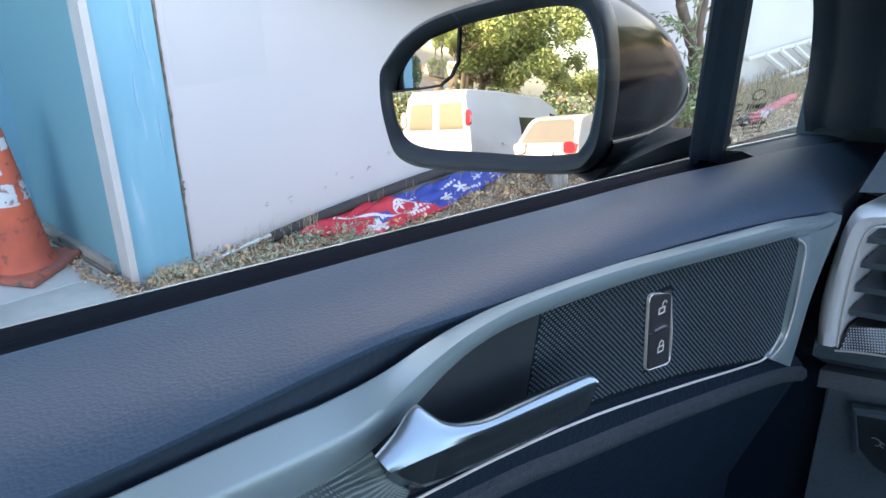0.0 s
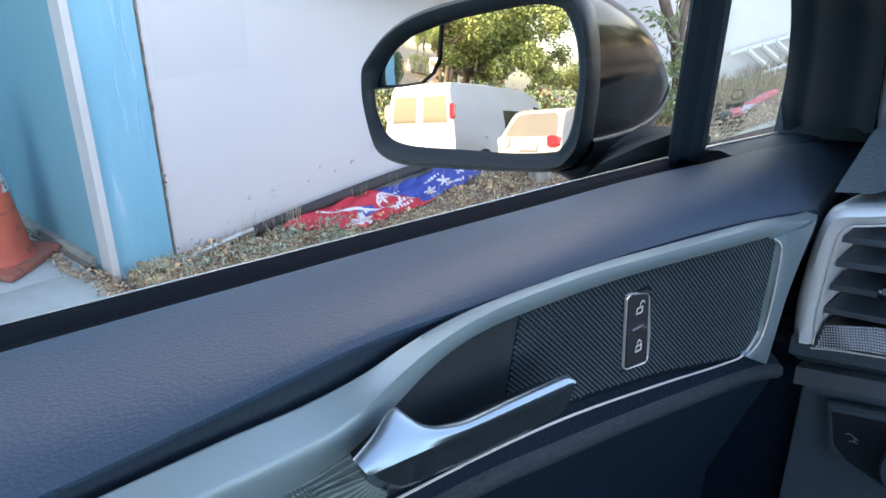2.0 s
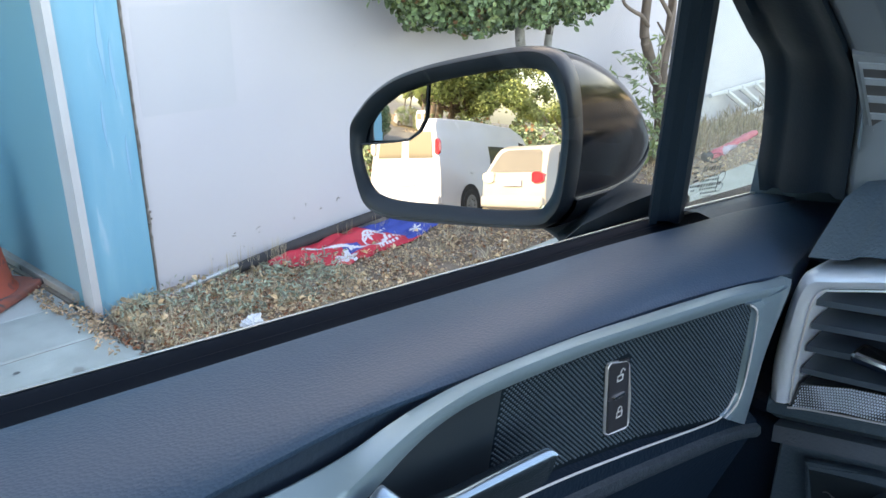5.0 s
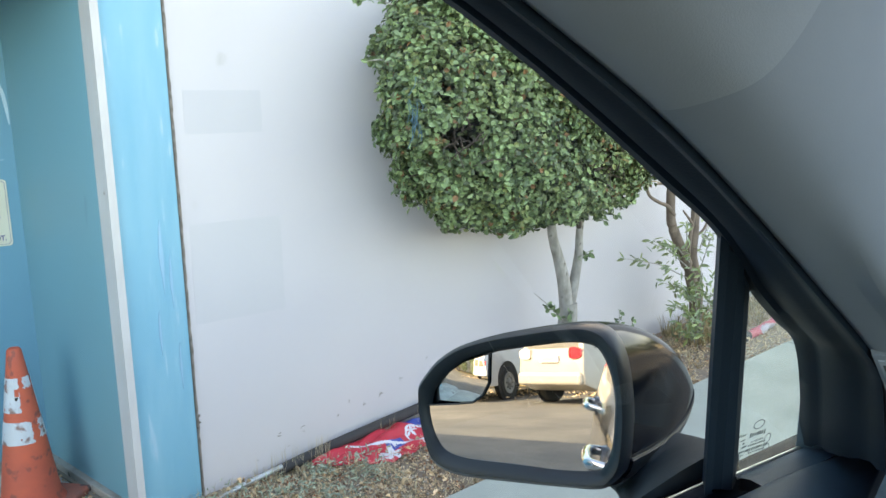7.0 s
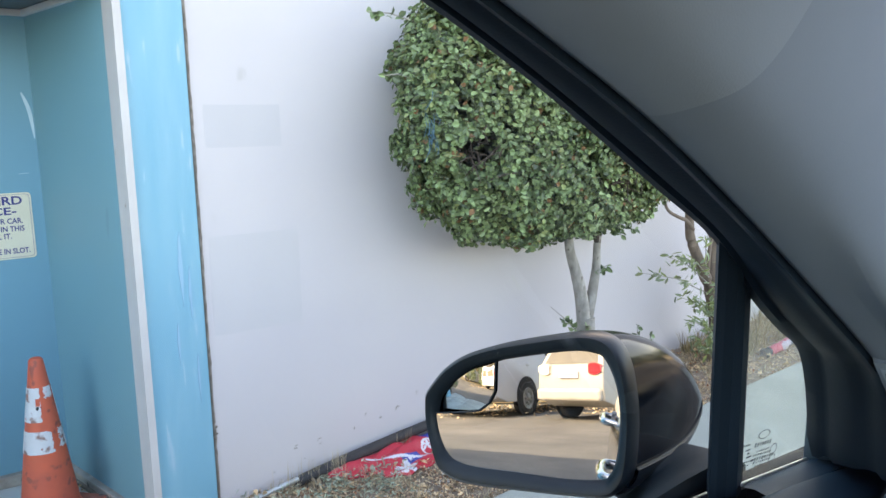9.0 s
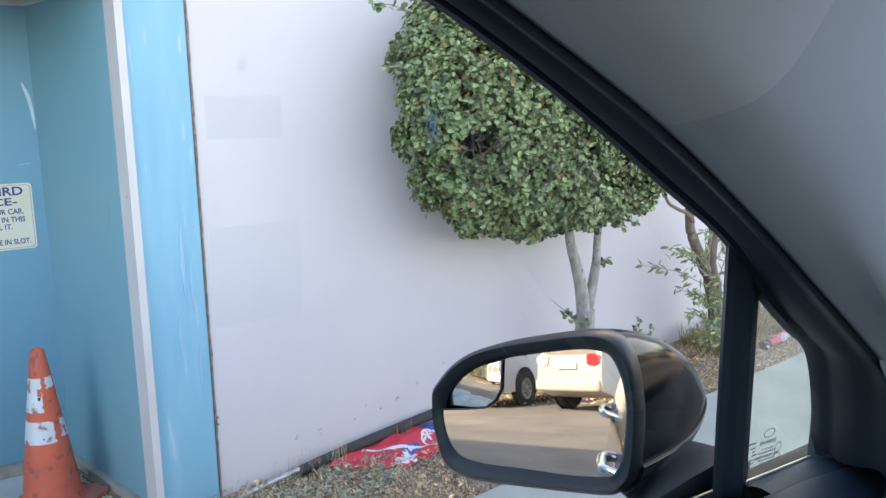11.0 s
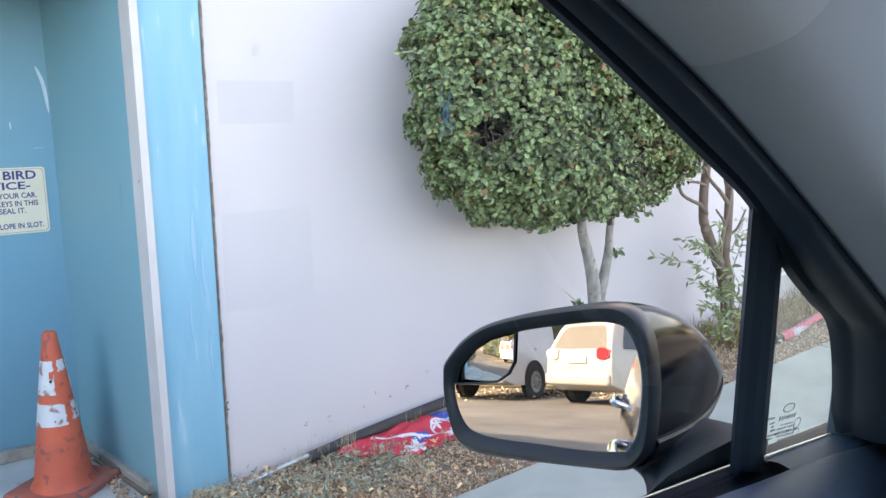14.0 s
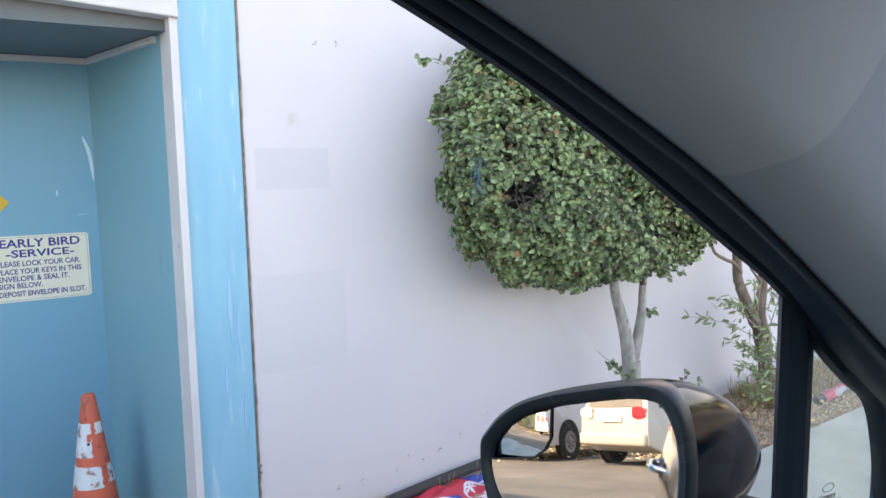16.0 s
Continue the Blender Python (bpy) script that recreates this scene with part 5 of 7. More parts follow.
hT = [(-0.8672, -2.7997, 1.2639), (-0.8573, -2.7967, 1.2665), (-0.8483, -2.793, 1.2699), (-0.8434, -2.792, 1.2706), (-0.8405, -2.794, 1.2681), (-0.8366, -2.7974, 1.2639), (-0.8319, -2.7994, 1.2612), (-0.8259, -2.8006, 1.2593), (-0.8151, -2.8015, 1.2573), (-0.7915, -2.8012, 1.2556), (-0.7658, -2.8009, 1.2536), (-0.758, -2.8011, 1.2527), (-0.7554, -2.8026, 1.2509)]
hR = [(x, -2.804, 1.2588 - 0.0095 * (x + 0.8645) / 0.1085) for x in (-0.8645, -0.858, -0.851, -0.846, -0.842, -0.836, -0.829, -0.823, -0.813, -0.792, -0.768, -0.759, -0.756)]
hB = [(-0.864, -2.802, 1.26), (-0.859, -2.799, 1.252), (-0.853, -2.797, 1.244), (-0.846, -2.797, 1.238), (-0.839, -2.796, 1.235), (-0.832, -2.796, 1.233), (-0.821, -2.795, 1.232), (-0.809, -2.795, 1.23), (-0.793, -2.795, 1.229), (-0.774, -2.795, 1.227), (-0.757, -2.796, 1.227), (-0.751, -2.796, 1.229), (-0.753, -2.801, 1.243)]
back = lambda L, d: [(max(x, -0.856), -2.786, min(z, 1.262) + d) for x, y, z in L]
lean = lambda L, M, f, out: [tuple(a[k] + (b[k] - a[k]) * f + (-out if k == 1 else 0) for k in range(3)) for a, b in zip(L, M)]
bm = loft([back(hT, -0.011), lean(hT, hR, 0.0, -0.0012), lean(hT, hR, 0.05, 0.0002), lean(hT, hR, 0.25, 0.0008), lean(hT, hR, 0.5, 0.0011), lean(hT, hR, 0.75, 0.0008), lean(hT, hR, 0.96, 0.0001), hR], n=96)
bm = loft([hR, lean(hR, hB, 0.95, 0.0), lean(hB, hB, 0, -0.0015), back(hB, -0.010)], n=96, bm=bm)
part("inside_handle", bm, MAT["handle"], DOOR, "satin metal inside door handle", smooth=True)
part("handle_groove", prism([(-0.88, 1.19), (-0.83, 1.19), (-0.83, 1.235), (-0.846, 1.252), (-0.857, 1.251), (-0.88, 1.247)], "y", -2.7768, -2.7752), MAT["recess"], DOOR, "dark groove round the handle")

# lock switch
lock_in = [(-0.6848, 1.2535), (-0.684, 1.2555), (-0.682, 1.2563), (-0.669, 1.2525), (-0.6665, 1.2512), (-0.6652, 1.2490), (-0.660, 1.225), (-0.6585, 1.208), (-0.6593, 1.2058), (-0.6615, 1.2047), (-0.677, 1.2075), (-0.6795, 1.2088), (-0.6805, 1.211), (-0.6828, 1.233)]
lc = (-0.672, 1.2305)
shrink = lambda k: [(lc[0] + (x - lc[0]) * k, lc[1] + (z - lc[1]) * (k + (1 - k) * 0.45)) for x, z in lock_in]
LOCK = part("lock_switch", prism(shrink(0.96), "y", -2.7738, -2.772), MAT["recess"], DOOR, "chrome-framed door lock switch")
bm = bmesh.new()
rs = [[bm.verts.new((x, y, z)) for x, z in shrink(k)] for k, y in ((1.0, -2.7725), (0.997, -2.7750), (0.978, -2.7754), (0.955, -2.7749), (0.95, -2.7725))]
for p_, q_ in zip(rs, rs[1:]):
    for i in range(len(p_)):
        bm.faces.new((p_[i], p_[(i + 1) % len(p_)], q_[(i + 1) % len(p_)], q_[i]))
part("bezel", bm, MAT["bezel"], LOCK, "bright chrome rim")
cxk, czk = -0.6718, 1.2305
for a, b in (((0.035, 0.97), (0, 0)), ((-0.97, 0.0), (0, 0))):
    pts = []
    for fx, fz in ((-0.93, a[0]), (-0.93, a[1]), (0.93, a[1]), (0.93, a[0])):
        zz = czk + fz * 0.0245
        pts.append((cxk + fx * 0.0098 - (zz - czk) * 0.14, zz - fx * 0.0012))
    part("button", prism(pts, "y", -2.7752, -2.7735, 0.0006), MAT["button"], LOCK, "black rocker button")
part("rocker_bar", box(-0.677, -0.667, -2.7762, -2.7745, 1.2306, 1.2324, 0.0004), MAT["chrome"], LOCK)
for z0, opened in ((1.2435, 1), (1.2185, 0)):
    x0 = -0.6712 - (z0 - czk) * 0.14
    bm = bmesh.new()
    for a in range(4):
        d = [(-0.0026, -0.002, 0.0026, -0.0014), (-0.0026, 0.0014, 0.0026, 0.002), (-0.0026, -0.002, -0.002, 0.002), (0.002, -0.002, 0.0026, 0.002)][a]
        s = box(x0 + d[0], x0 + d[2], -2.7756, -2.7750, z0 + d[1], z0 + d[3])
        m = bpy.data.meshes.new("t")
        s.to_mesh(m)
        bm.from_mesh(m)
        s.free()
    off = 0.0018 if opened else 0
    tube([(x0 - 0.0016 + off, -2.7754, z0 + 0.002), (x0 - 0.0016 + off, -2.7754, z0 + 0.0042), (x0 + off, -2.7754, z0 + 0.0054), (x0 + 0.0016 + off, -2.7754, z0 + 0.0042), (x0 + 0.0016 + off, -2.7754, z0 + (0.0034 if opened else 0.002))], 0.0003, 5, bm=bm)
    part("padlock_mark", bm, MAT["icon"], LOCK, "pale padlock symbol")

# armrest grip piece and the lower door
grip_lines = [[(-1.0, -2.7795, 1.2455), (-0.92, -2.7795, 1.2460), (-0.882, -2.7795, 1.2462), (-0.870, -2.7797, 1.2475), (-0.8575, -2.7800, 1.2500)],
              [(-1.0, -2.788, 1.222), (-0.92, -2.788, 1.236), (-0.878, -2.788, 1.2428), (-0.866, -2.788, 1.2422), (-0.8550, -2.788, 1.2402)],
              [(-1.0, -2.790, 1.170), (-0.92, -2.790, 1.190), (-0.88, -2.790, 1.205), (-0.862, -2.790, 1.215), (-0.8465, -2.790, 1.2305)],
              [(-1.0, -2.776, 1.160), (-0.92, -2.776, 1.180), (-0.88, -2.776, 1.195), (-0.862, -2.776, 1.205), (-0.8445, -2.776, 1.2225)]]
part("grip_piece", loft(grip_lines, n=40), MAT["grip"], DOOR, "grey textured grip piece", smooth=True)
# fine studs in offset rows on its two faces
V, Fc = [], []
fine = [smooth_line(L, 120) for L in grip_lines[:3]]
for lower_face, rows_, out in ((0, 4, Vector((0, -0.5, 0.85))), (1, 9, Vector((0, -1, 0.05)))):
    for j in range(rows_):
        for i in range(40):
            u = 40 + 79.4 * (i + 0.5 * (j % 2)) / 40.5
            k, f, v = int(u), u - int(u), (j + 0.5) / rows_
            q = fine[lower_face][k].lerp(fine[lower_face][k + 1], f).lerp(fine[lower_face + 1][k].lerp(fine[lower_face + 1][k + 1], f), v)
            along = (fine[lower_face][k + 1] - fine[lower_face][k]).normalized() * 0.0007
            over = (fine[lower_face + 1][k] - fine[lower_face][k]).normalized() * 0.0009
            b = len(V)
            V += [q - along, q - over, q + along, q + over, q + out * 0.0007]
            Fc += [(b, b + 1, b + 4), (b + 1, b + 2, b + 4), (b + 2, b + 3, b + 4), (b + 3, b, b + 4)]
tagged(mesh_part("grip_studs", V, Fc, [MAT["grip_stud"]], DOOR, "fine raised diamond studs"), kind="stuff")
strip = [(-1.2, 1.218), (-0.95, 1.212), (-0.803, 1.2035), (-0.743, 1.195), (-0.659, 1.1805), (-0.551, 1.158), (-0.508, 1.1435)]
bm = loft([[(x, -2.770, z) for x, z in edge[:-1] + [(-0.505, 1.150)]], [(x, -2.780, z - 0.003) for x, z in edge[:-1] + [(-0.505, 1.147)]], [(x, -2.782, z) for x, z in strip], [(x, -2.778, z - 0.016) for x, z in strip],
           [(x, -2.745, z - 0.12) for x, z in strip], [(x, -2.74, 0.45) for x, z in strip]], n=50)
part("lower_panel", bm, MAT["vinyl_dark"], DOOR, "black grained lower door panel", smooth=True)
bm = loft([[(x, -2.780, z + 0.001) for x, z in strip], [(x, -2.7855, z - 0.001) for x, z in strip], [(x, -2.7865, z - 0.006) for x, z in strip], [(x, -2.7845, z - 0.0105) for x, z in strip], [(x, -2.778, z - 0.012) for x, z in strip]], n=50)
part("grained_edge", bm, MAT["edge_grain"], DOOR, "coarsely grained black edge strip", smooth=True)
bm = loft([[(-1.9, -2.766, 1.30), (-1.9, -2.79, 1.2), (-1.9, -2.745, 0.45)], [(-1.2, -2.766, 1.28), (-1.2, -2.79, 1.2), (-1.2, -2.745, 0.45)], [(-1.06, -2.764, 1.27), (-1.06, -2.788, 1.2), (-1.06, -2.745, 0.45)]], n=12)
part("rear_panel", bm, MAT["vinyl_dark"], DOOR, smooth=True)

# window frame, division post, panes
C1 = [(-2.2, 1.79), (-1.5, 1.775), (-1.1, 1.727), (-0.891, 1.65), (-0.771, 1.5985), (-0.644, 1.532), (-0.569, 1.491), (-0.506, 1.441), (-0.450, 1.404), (-0.404, 1.375), (-0.364, 1.320), (-0.327, 1.25)]
C2 = [(-2.2, 1.80), (-1.5, 1.787), (-1.1, 1.742), (-0.877, 1.6466), (-0.80, 1.611), (-0.715, 1.567), (-0.63, 1.513), (-0.54, 1.451), (-0.468, 1.400), (-0.440, 1.375), (-0.427, 1.346), (-0.415, 1.29)]
inn = -2.77


def between(f, dx=0.0, dz=0.0, dy=0.0):
    return [(a[0] + (b[0] - a[0]) * f + dx, wy(a[1]) + (inn - wy(a[1])) * f + dy, a[1] + (b[1] - a[1]) * f + dz) for a, b in zip(C1, C2)]


bm = loft([[on_window(x + 0.03, z + 0.02, 0.02) for x, z in C1], between(0.0), between(0.16), between(0.22, 0.002, 0.003), between(0.30, 0.002, 0.003), between(0.36, 0.0, 0.0), between(0.62, 0.001, 0.001), between(0.72, 0.003, 0.003), between(0.84, 0.003, 0.003), between(0.92), between(1.0),
           [(x + 0.03, inn + 0.01, z + 0.03) for x, z in C2], [on_window(x + 0.05, z + 0.05, 0.02) for x, z in C1]], closed=True, caps=True, n=70)
part("window_frame", bm, MAT["gloss_black"], DOOR, "black window frame with rubber seals", smooth=True)
pl_, pr_ = [(-0.497, 1.258), (-0.572, 1.496)], [(-0.438, 1.25), (-0.506, 1.448)]
bm = loft([[on_window(p[0] + 0.022, p[1], 0.012) for p in pl_], [on_window(p[0] - 0.002, p[1], -0.006) for p in pl_], [on_window(p[0] + 0.004, p[1], -0.009) for p in pl_], [on_window(p[0] + 0.008, p[1], -0.004) for p in pl_], [on_window(p[0] + 0.016, p[1], -0.010) for p in pl_],
           [on_window(p[0] - 0.024, p[1], -0.010) for p in pr_], [on_window(p[0] - 0.008, p[1], -0.004) for p in pr_], [on_window(*p, 0.0) for p in pr_], [on_window(*p, 0.012) for p in pr_]], closed=True, caps=True, n=12)
part("division_post", bm, MAT["gloss_black"], DOOR, "black upright post between the panes")
q = [(-0.512, 1.45), (-0.43, 1.405), (-0.38, 1.365), (-0.345, 1.31), (-0.315, 1.245), (-0.43, 1.252)]
bm = bmesh.new()
bm.faces.new([bm.verts.new(on_window(*p, 0.004)) for p in q])
ob = part("quarter_pane", bm, GLASS_Q, DOOR, "small fixed triangular pane")
ob.visible_shadow = False
bm = loft([[(-0.452, -2.6605, 1.258), (-0.315, -2.658, 1.2465)], [(-0.452, -2.6622, 1.2605), (-0.315, -2.660, 1.2488)], [(-0.452, -2.6645, 1.2605), (-0.315, -2.6618, 1.2488)], [(-0.452, -2.6665, 1.256), (-0.315, -2.664, 1.245)]], n=4)
part("pane_sill", bm, MAT["pipe"], DOOR, "grey sill under the small pane")
g = [(-1.85, 1.30), (-1.85, 1.78), (-1.5, 1.775), (-1.1, 1.73), (-0.88, 1.65), (-0.76, 1.598), (-0.63, 1.53), (-0.56, 1.49), (-0.485, 1.255), (-1.2, 1.285)]
bm = bmesh.new()
bm.faces.new([bm.verts.new(on_window(*p, 0.003)) for p in g])
ob = part("window_pane", bm, GLASS, DOOR, "clear side window, fully raised")
ob.visible_shadow = False
bm = loft([[(-0.456, -2.664, 1.256), (-0.312, -2.6615, 1.2445)], [(-0.456, -2.668, 1.2605), (-0.312, -2.666, 1.249)], [(-0.456, -2.681, 1.2630), (-0.312, -2.681, 1.2508)], [(-0.456, -2.694, 1.261), (-0.30, -2.694, 1.2488)]], n=8)
part("pane_base", bm, MAT["vinyl"], DOOR, "black vinyl ledge under the small pane", smooth=True)
# foot of the frame, standing on the front end of the pad
bm = loft([[(-0.330, -2.655, 1.22), (-0.312, -2.69, 1.222), (-0.26, -2.72, 1.222), (-0.27, -2.748, 1.232), (-0.34, -2.772, 1.255)], [(-0.345, -2.665, 1.30), (-0.335, -2.70, 1.31), (-0.33, -2.73, 1.32), (-0.37, -2.762, 1.33), (-0.43, -2.776, 1.335)], [(-0.375, -2.675, 1.36), (-0.37, -2.70, 1.37), (-0.37, -2.73, 1.38), (-0.40, -2.765, 1.385), (-0.44, -2.777, 1.38)]], n=20)
part("frame_foot", bm, MAT["foot_black"], DOOR, "black foot of the window frame", smooth=True)
# etched marks in the small pane
face = Matrix.Rotation(radians(90), 4, "X")
ETCH = group_part("etched_marks", DOOR, label="small dark etched marks in the pane")
rng = random.Random(8)


def etched(cx, cz, w, h, n):
    """A row of n small upright strokes, too small to read, sloping with the sill."""
    for k in range(n):
        f = (k + 0.5) / n - 0.5
        bar, bw, bh = bmesh.new(), w / n * rng.uniform(0.45, 0.75) / 2, h * rng.uniform(0.5, 0.8) / 2
        x, z = cx + f * w, cz - f * w * 0.12
        bar.faces.new([bar.verts.new(on_window(x + a * bw, z + c * bh, 0.0025)) for a, c in ((-1, -1), (1, -1), (1, 1), (-1, 1))])
        part("mark_bar", bar, MAT["etched"], ETCH)


for cx, cz, w, h, n in ((-0.4161, 1.2879, 0.0289, 0.0061, 7), (-0.4134, 1.2802, 0.0224, 0.0028, 6), (-0.4132, 1.2767, 0.0315, 0.0028, 8), (-0.4103, 1.2718, 0.0386, 0.0043, 9), (-0.4101, 1.2682, 0.0296, 0.0029, 8), (-0.4076, 1.2639, 0.0275, 0.0029, 7), (-0.4085, 1.2605, 0.0137, 0.0021, 4), (-0.445, 1.2937, 0.0146, 0.0032, 5), (-0.4399, 1.2879, 0.0106, 0.002, 1), (-0.4377, 1.2839, 0.0043, 0.0033, 1), (-0.4354, 1.2798, 0.0107, 0.002, 1), (-0.4334, 1.2746, 0.0172, 0.0027, 5), (-0.435, 1.271, 0.0065, 0.0027, 2)):
    etched(cx, cz, w, h, n)
for x, z, rx, rz in ((-0.4181, 1.2976, 0.0098, 0.0046), (-0.3944, 1.2758, 0.0059, 0.0057), (-0.3921, 1.2656, 0.0059, 0.0043)):
    bm = bmesh.new()
    ring = [[bm.verts.new(on_window(x + k * rx * math.cos(a), z + k * rz * math.sin(a) - 0.12 * k * rx * math.cos(a), 0.0025)) for a in np.linspace(0, 2 * math.pi, 20, endpoint=False)] for k in (1.0, 0.86)]
    for i in range(20):
        bm.faces.new((ring[0][i], ring[0][(i + 1) % 20], ring[1][(i + 1) % 20], ring[1][i]))
    part("mark_ring", bm, MAT["etched"], ETCH)
# ---- door mirror ----
MN = Vector((-0.92997, -0.34482, 0.12752)).normalized()
MU = Vector((0, 0, 1)).cross(MN).normalized()
MV = MN.cross(MU)
MC = Vector((-0.523, -2.474, 1.283))


def mp(u, v, d=0.0):
    return MC + MU * u + MV * v + MN * d


GL = [(-0.1105, -0.0166), (-0.1075, 0.0000), (-0.1000, 0.0110), (-0.0883, 0.0241), (-0.0686, 0.0392), (-0.0400, 0.0510), (0.0129, 0.0658), (0.0476, 0.0735), (0.0674, 0.0738), (0.0770, 0.0690), (0.0870, 0.0520), (0.0926, 0.0321),
      (0.0948, 0.0112), (0.0933, -0.0240), (0.0866, -0.0410), (0.0780, -0.0465), (0.0400, -0.0539), (-0.0087, -0.0585), (-0.0543, -0.0635), (-0.0800, -0.0630), (-0.0935, -0.0570), (-0.1030, -0.0440), (-0.1087, -0.0290)]
HO = [(-0.1235, -0.0100), (-0.1240, 0.0020), (-0.1165, 0.0150), (-0.1001, 0.0350), (-0.0736, 0.0539), (-0.0349, 0.0693), (0.0138, 0.0832), (0.0483, 0.0915), (0.0680, 0.0926), (0.0840, 0.0860), (0.0960, 0.0680), (0.1035, 0.0380),
      (0.1068, 0.0080), (0.1060, -0.0333), (0.0990, -0.0505), (0.0850, -0.0620), (0.0450, -0.0690), (-0.0087, -0.0765), (-0.0580, -0.0825), (-0.0850, -0.0820), (-0.1040, -0.0730), (-0.1145, -0.0500), (-0.1215, -0.0260)]


def ring_line(pts, n=92):
    p = pts + pts[:3]
    out = smooth_line([(a, b, 0) for a, b in [pts[-1]] + p], n * (len(pts) + 3) // len(pts))
    m = len(out) - 1
    k0, k1 = m / (len(pts) + 3), m * (len(pts) + 1) / (len(pts) + 3)
    return [(out[int(round(k0 + (k1 - k0) * i / n))].x, out[int(round(k0 + (k1 - k0) * i / n))].y) for i in range(n)]


def ring_skin(rings, close_first=False, close_last=False):
    bm = bmesh.new()
    R_ = [[bm.verts.new(q) for q in r] for r in rings]
    n = len(R_[0])
    for a, b in zip(R_, R_[1:]):
        for i in range(n):
            bm.faces.new((a[i], a[(i + 1) % n], b[(i + 1) % n], b[i]))
    if close_first:
        bm.faces.new(R_[0])
    if close_last:
        bm.faces.new(R_[-1][::-1])
    return bm


MIRROR = group_part("door_mirror", CAR, label="dark grey door mirror with a black rim")
gl, ho = ring_line(GL), ring_line(HO)
bm = bmesh.new()
corner = [(-0.1095, -0.0150), (-0.0745, -0.0075), (-0.0570, -0.0030), (-0.0455, 0.0065), (-0.0393, 0.0200), (-0.0398, 0.0500)]
outline = [p for p in gl if not (p[0] < -0.0395 and p[1] > -0.0155)]
first = next(i for i, p in enumerate(gl) if p in outline and gl[i - 1] not in outline)
outline = [p for p in gl[first:] + gl[:first] if p in outline]
bm.faces.new([bm.verts.new(mp(*p, 0.0)) for p in outline + corner])
part("mirror_pane", bm, MAT["silvered"], MIRROR, "clear mirror glass")
ins = [(-0.1075, -0.0142), (-0.1045, 0.0020), (-0.0870, 0.0235), (-0.0680, 0.0378), (-0.0410, 0.0490), (-0.0400, 0.0201), (-0.0462, 0.0070), (-0.0575, -0.0025), (-0.0740, -0.0068)]
# wide-angle inset: a bowl-shaped small mirror set in the corner
bm = bmesh.new()
cu_, cv_ = -0.068, 0.012
rings = []
for k in (1.0, 0.8, 0.6, 0.4, 0.2):
    rr_ = []
    for i in range(len(ins) * 4):
        a, b = ins[i // 4], ins[(i // 4 + 1) % len(ins)]
        f = (i % 4) / 4
        u, v = cu_ + (a[0] + (b[0] - a[0]) * f - cu_) * k, cv_ + (a[1] + (b[1] - a[1]) * f - cv_) * k
        rr_.append(bm.verts.new(mp(u, v, 0.0015 - ((u - cu_) ** 2 + (v - cv_) ** 2) * 1.5 + 0.05 * (v - cv_) + 0.08 * (u - cu_))))
    rings.append(rr_)
for a, b in zip(rings, rings[1:]):
    for i in range(len(a)):
        bm.faces.new((a[i], a[(i + 1) % len(a)], b[(i + 1) % len(a)], b[i]))
bm.faces.new(rings[-1])
part("wide_angle_inset", bm, MAT["silvered"], MIRROR, "small curved wide-angle mirror", smooth=True)
bm = tube([mp(*p, 0.002) for p in [(-0.1105, -0.0158), (-0.0745, -0.0082), (-0.0570, -0.0038), (-0.0453, 0.0062), (-0.0390, 0.0198), (-0.0398, 0.0508)]], 0.0009, 6)
part("inset_edge", bm, MAT["mirror_black"], MIRROR, smooth=True)
mid = [((a[0] * 0.6 + b[0] * 0.4), (a[1] * 0.6 + b[1] * 0.4)) for a, b in zip(gl, ho)]
bm = ring_skin([[mp(p[0] * 0.99, p[1] * 0.99, -0.004) for p in gl], [mp(*p, 0.001) for p in gl], [mp(*p, 0.007) for p in mid], [mp(*p, 0.008) for p in [(m[0] * 0.4 + h[0] * 0.6, m[1] * 0.4 + h[1] * 0.6) for m, h in zip(mid, ho)]], [mp(p[0], p[1], 0.003) for p in ho], [mp(p[0] * 1.005, p[1] * 1.005, -0.018) for p in ho]])
part("mirror_rim", bm, MAT["mirror_black"], MIRROR, "matt black plastic rim", smooth=True)
def shell_point(p, f, grow=0.0):
    """A point of the shell, f of the way from the rim to its pointed far end; the lower half tapers later."""
    k = math.sqrt(max(0.0, 1 - f ** 1.65))
    kv = k if p[1] > 0.004 else math.sqrt(max(0.0, 1 - f ** 3))
    return mp(0.076 * (1 - k) ** 0.7 + p[0] * (0.42 + 0.58 * k) * (1 + grow), 0.004 + (p[1] - 0.004) * (0.02 + 0.98 * kv) * (1 + grow), -0.017 - 0.175 * f)


steps = [math.sin(math.pi / 2 * i / 15) for i in range(16)]
bm = ring_skin([[shell_point(p, f) for p in ho] for f in steps], close_last=True)
part("mirror_shell", bm, MAT["shell_paint"], MIRROR, "glossy dark grey shell", smooth=True)
# black lower half of the housing, proud of the shell along a crease that runs to its tip
under = [p for p in ho if p[1] < -0.026 and p[0] > 0.03]
under.sort(key=lambda p: -p[0])
bm = bmesh.new()
rows = [[bm.verts.new(shell_point(under[0], f, 0.0))] + [bm.verts.new(shell_point(p, f, 0.035)) for p in under] for f in steps]
for a, b in zip(rows, rows[1:]):
    for i in range(len(a) - 1):
        bm.faces.new((a[i], a[i + 1], b[i + 1], b[i]))
part("lower_housing", bm, MAT["mirror_black"], MIRROR, "black lower housing", smooth=True)
crease = [shell_point(under[0], f, 0.012) for f in steps[:14]]
part("shell_rib", tube(crease, 0.0016, 6), MAT["mirror_black"], MIRROR, smooth=True)
# a broad rounded blade from the housing down to the door
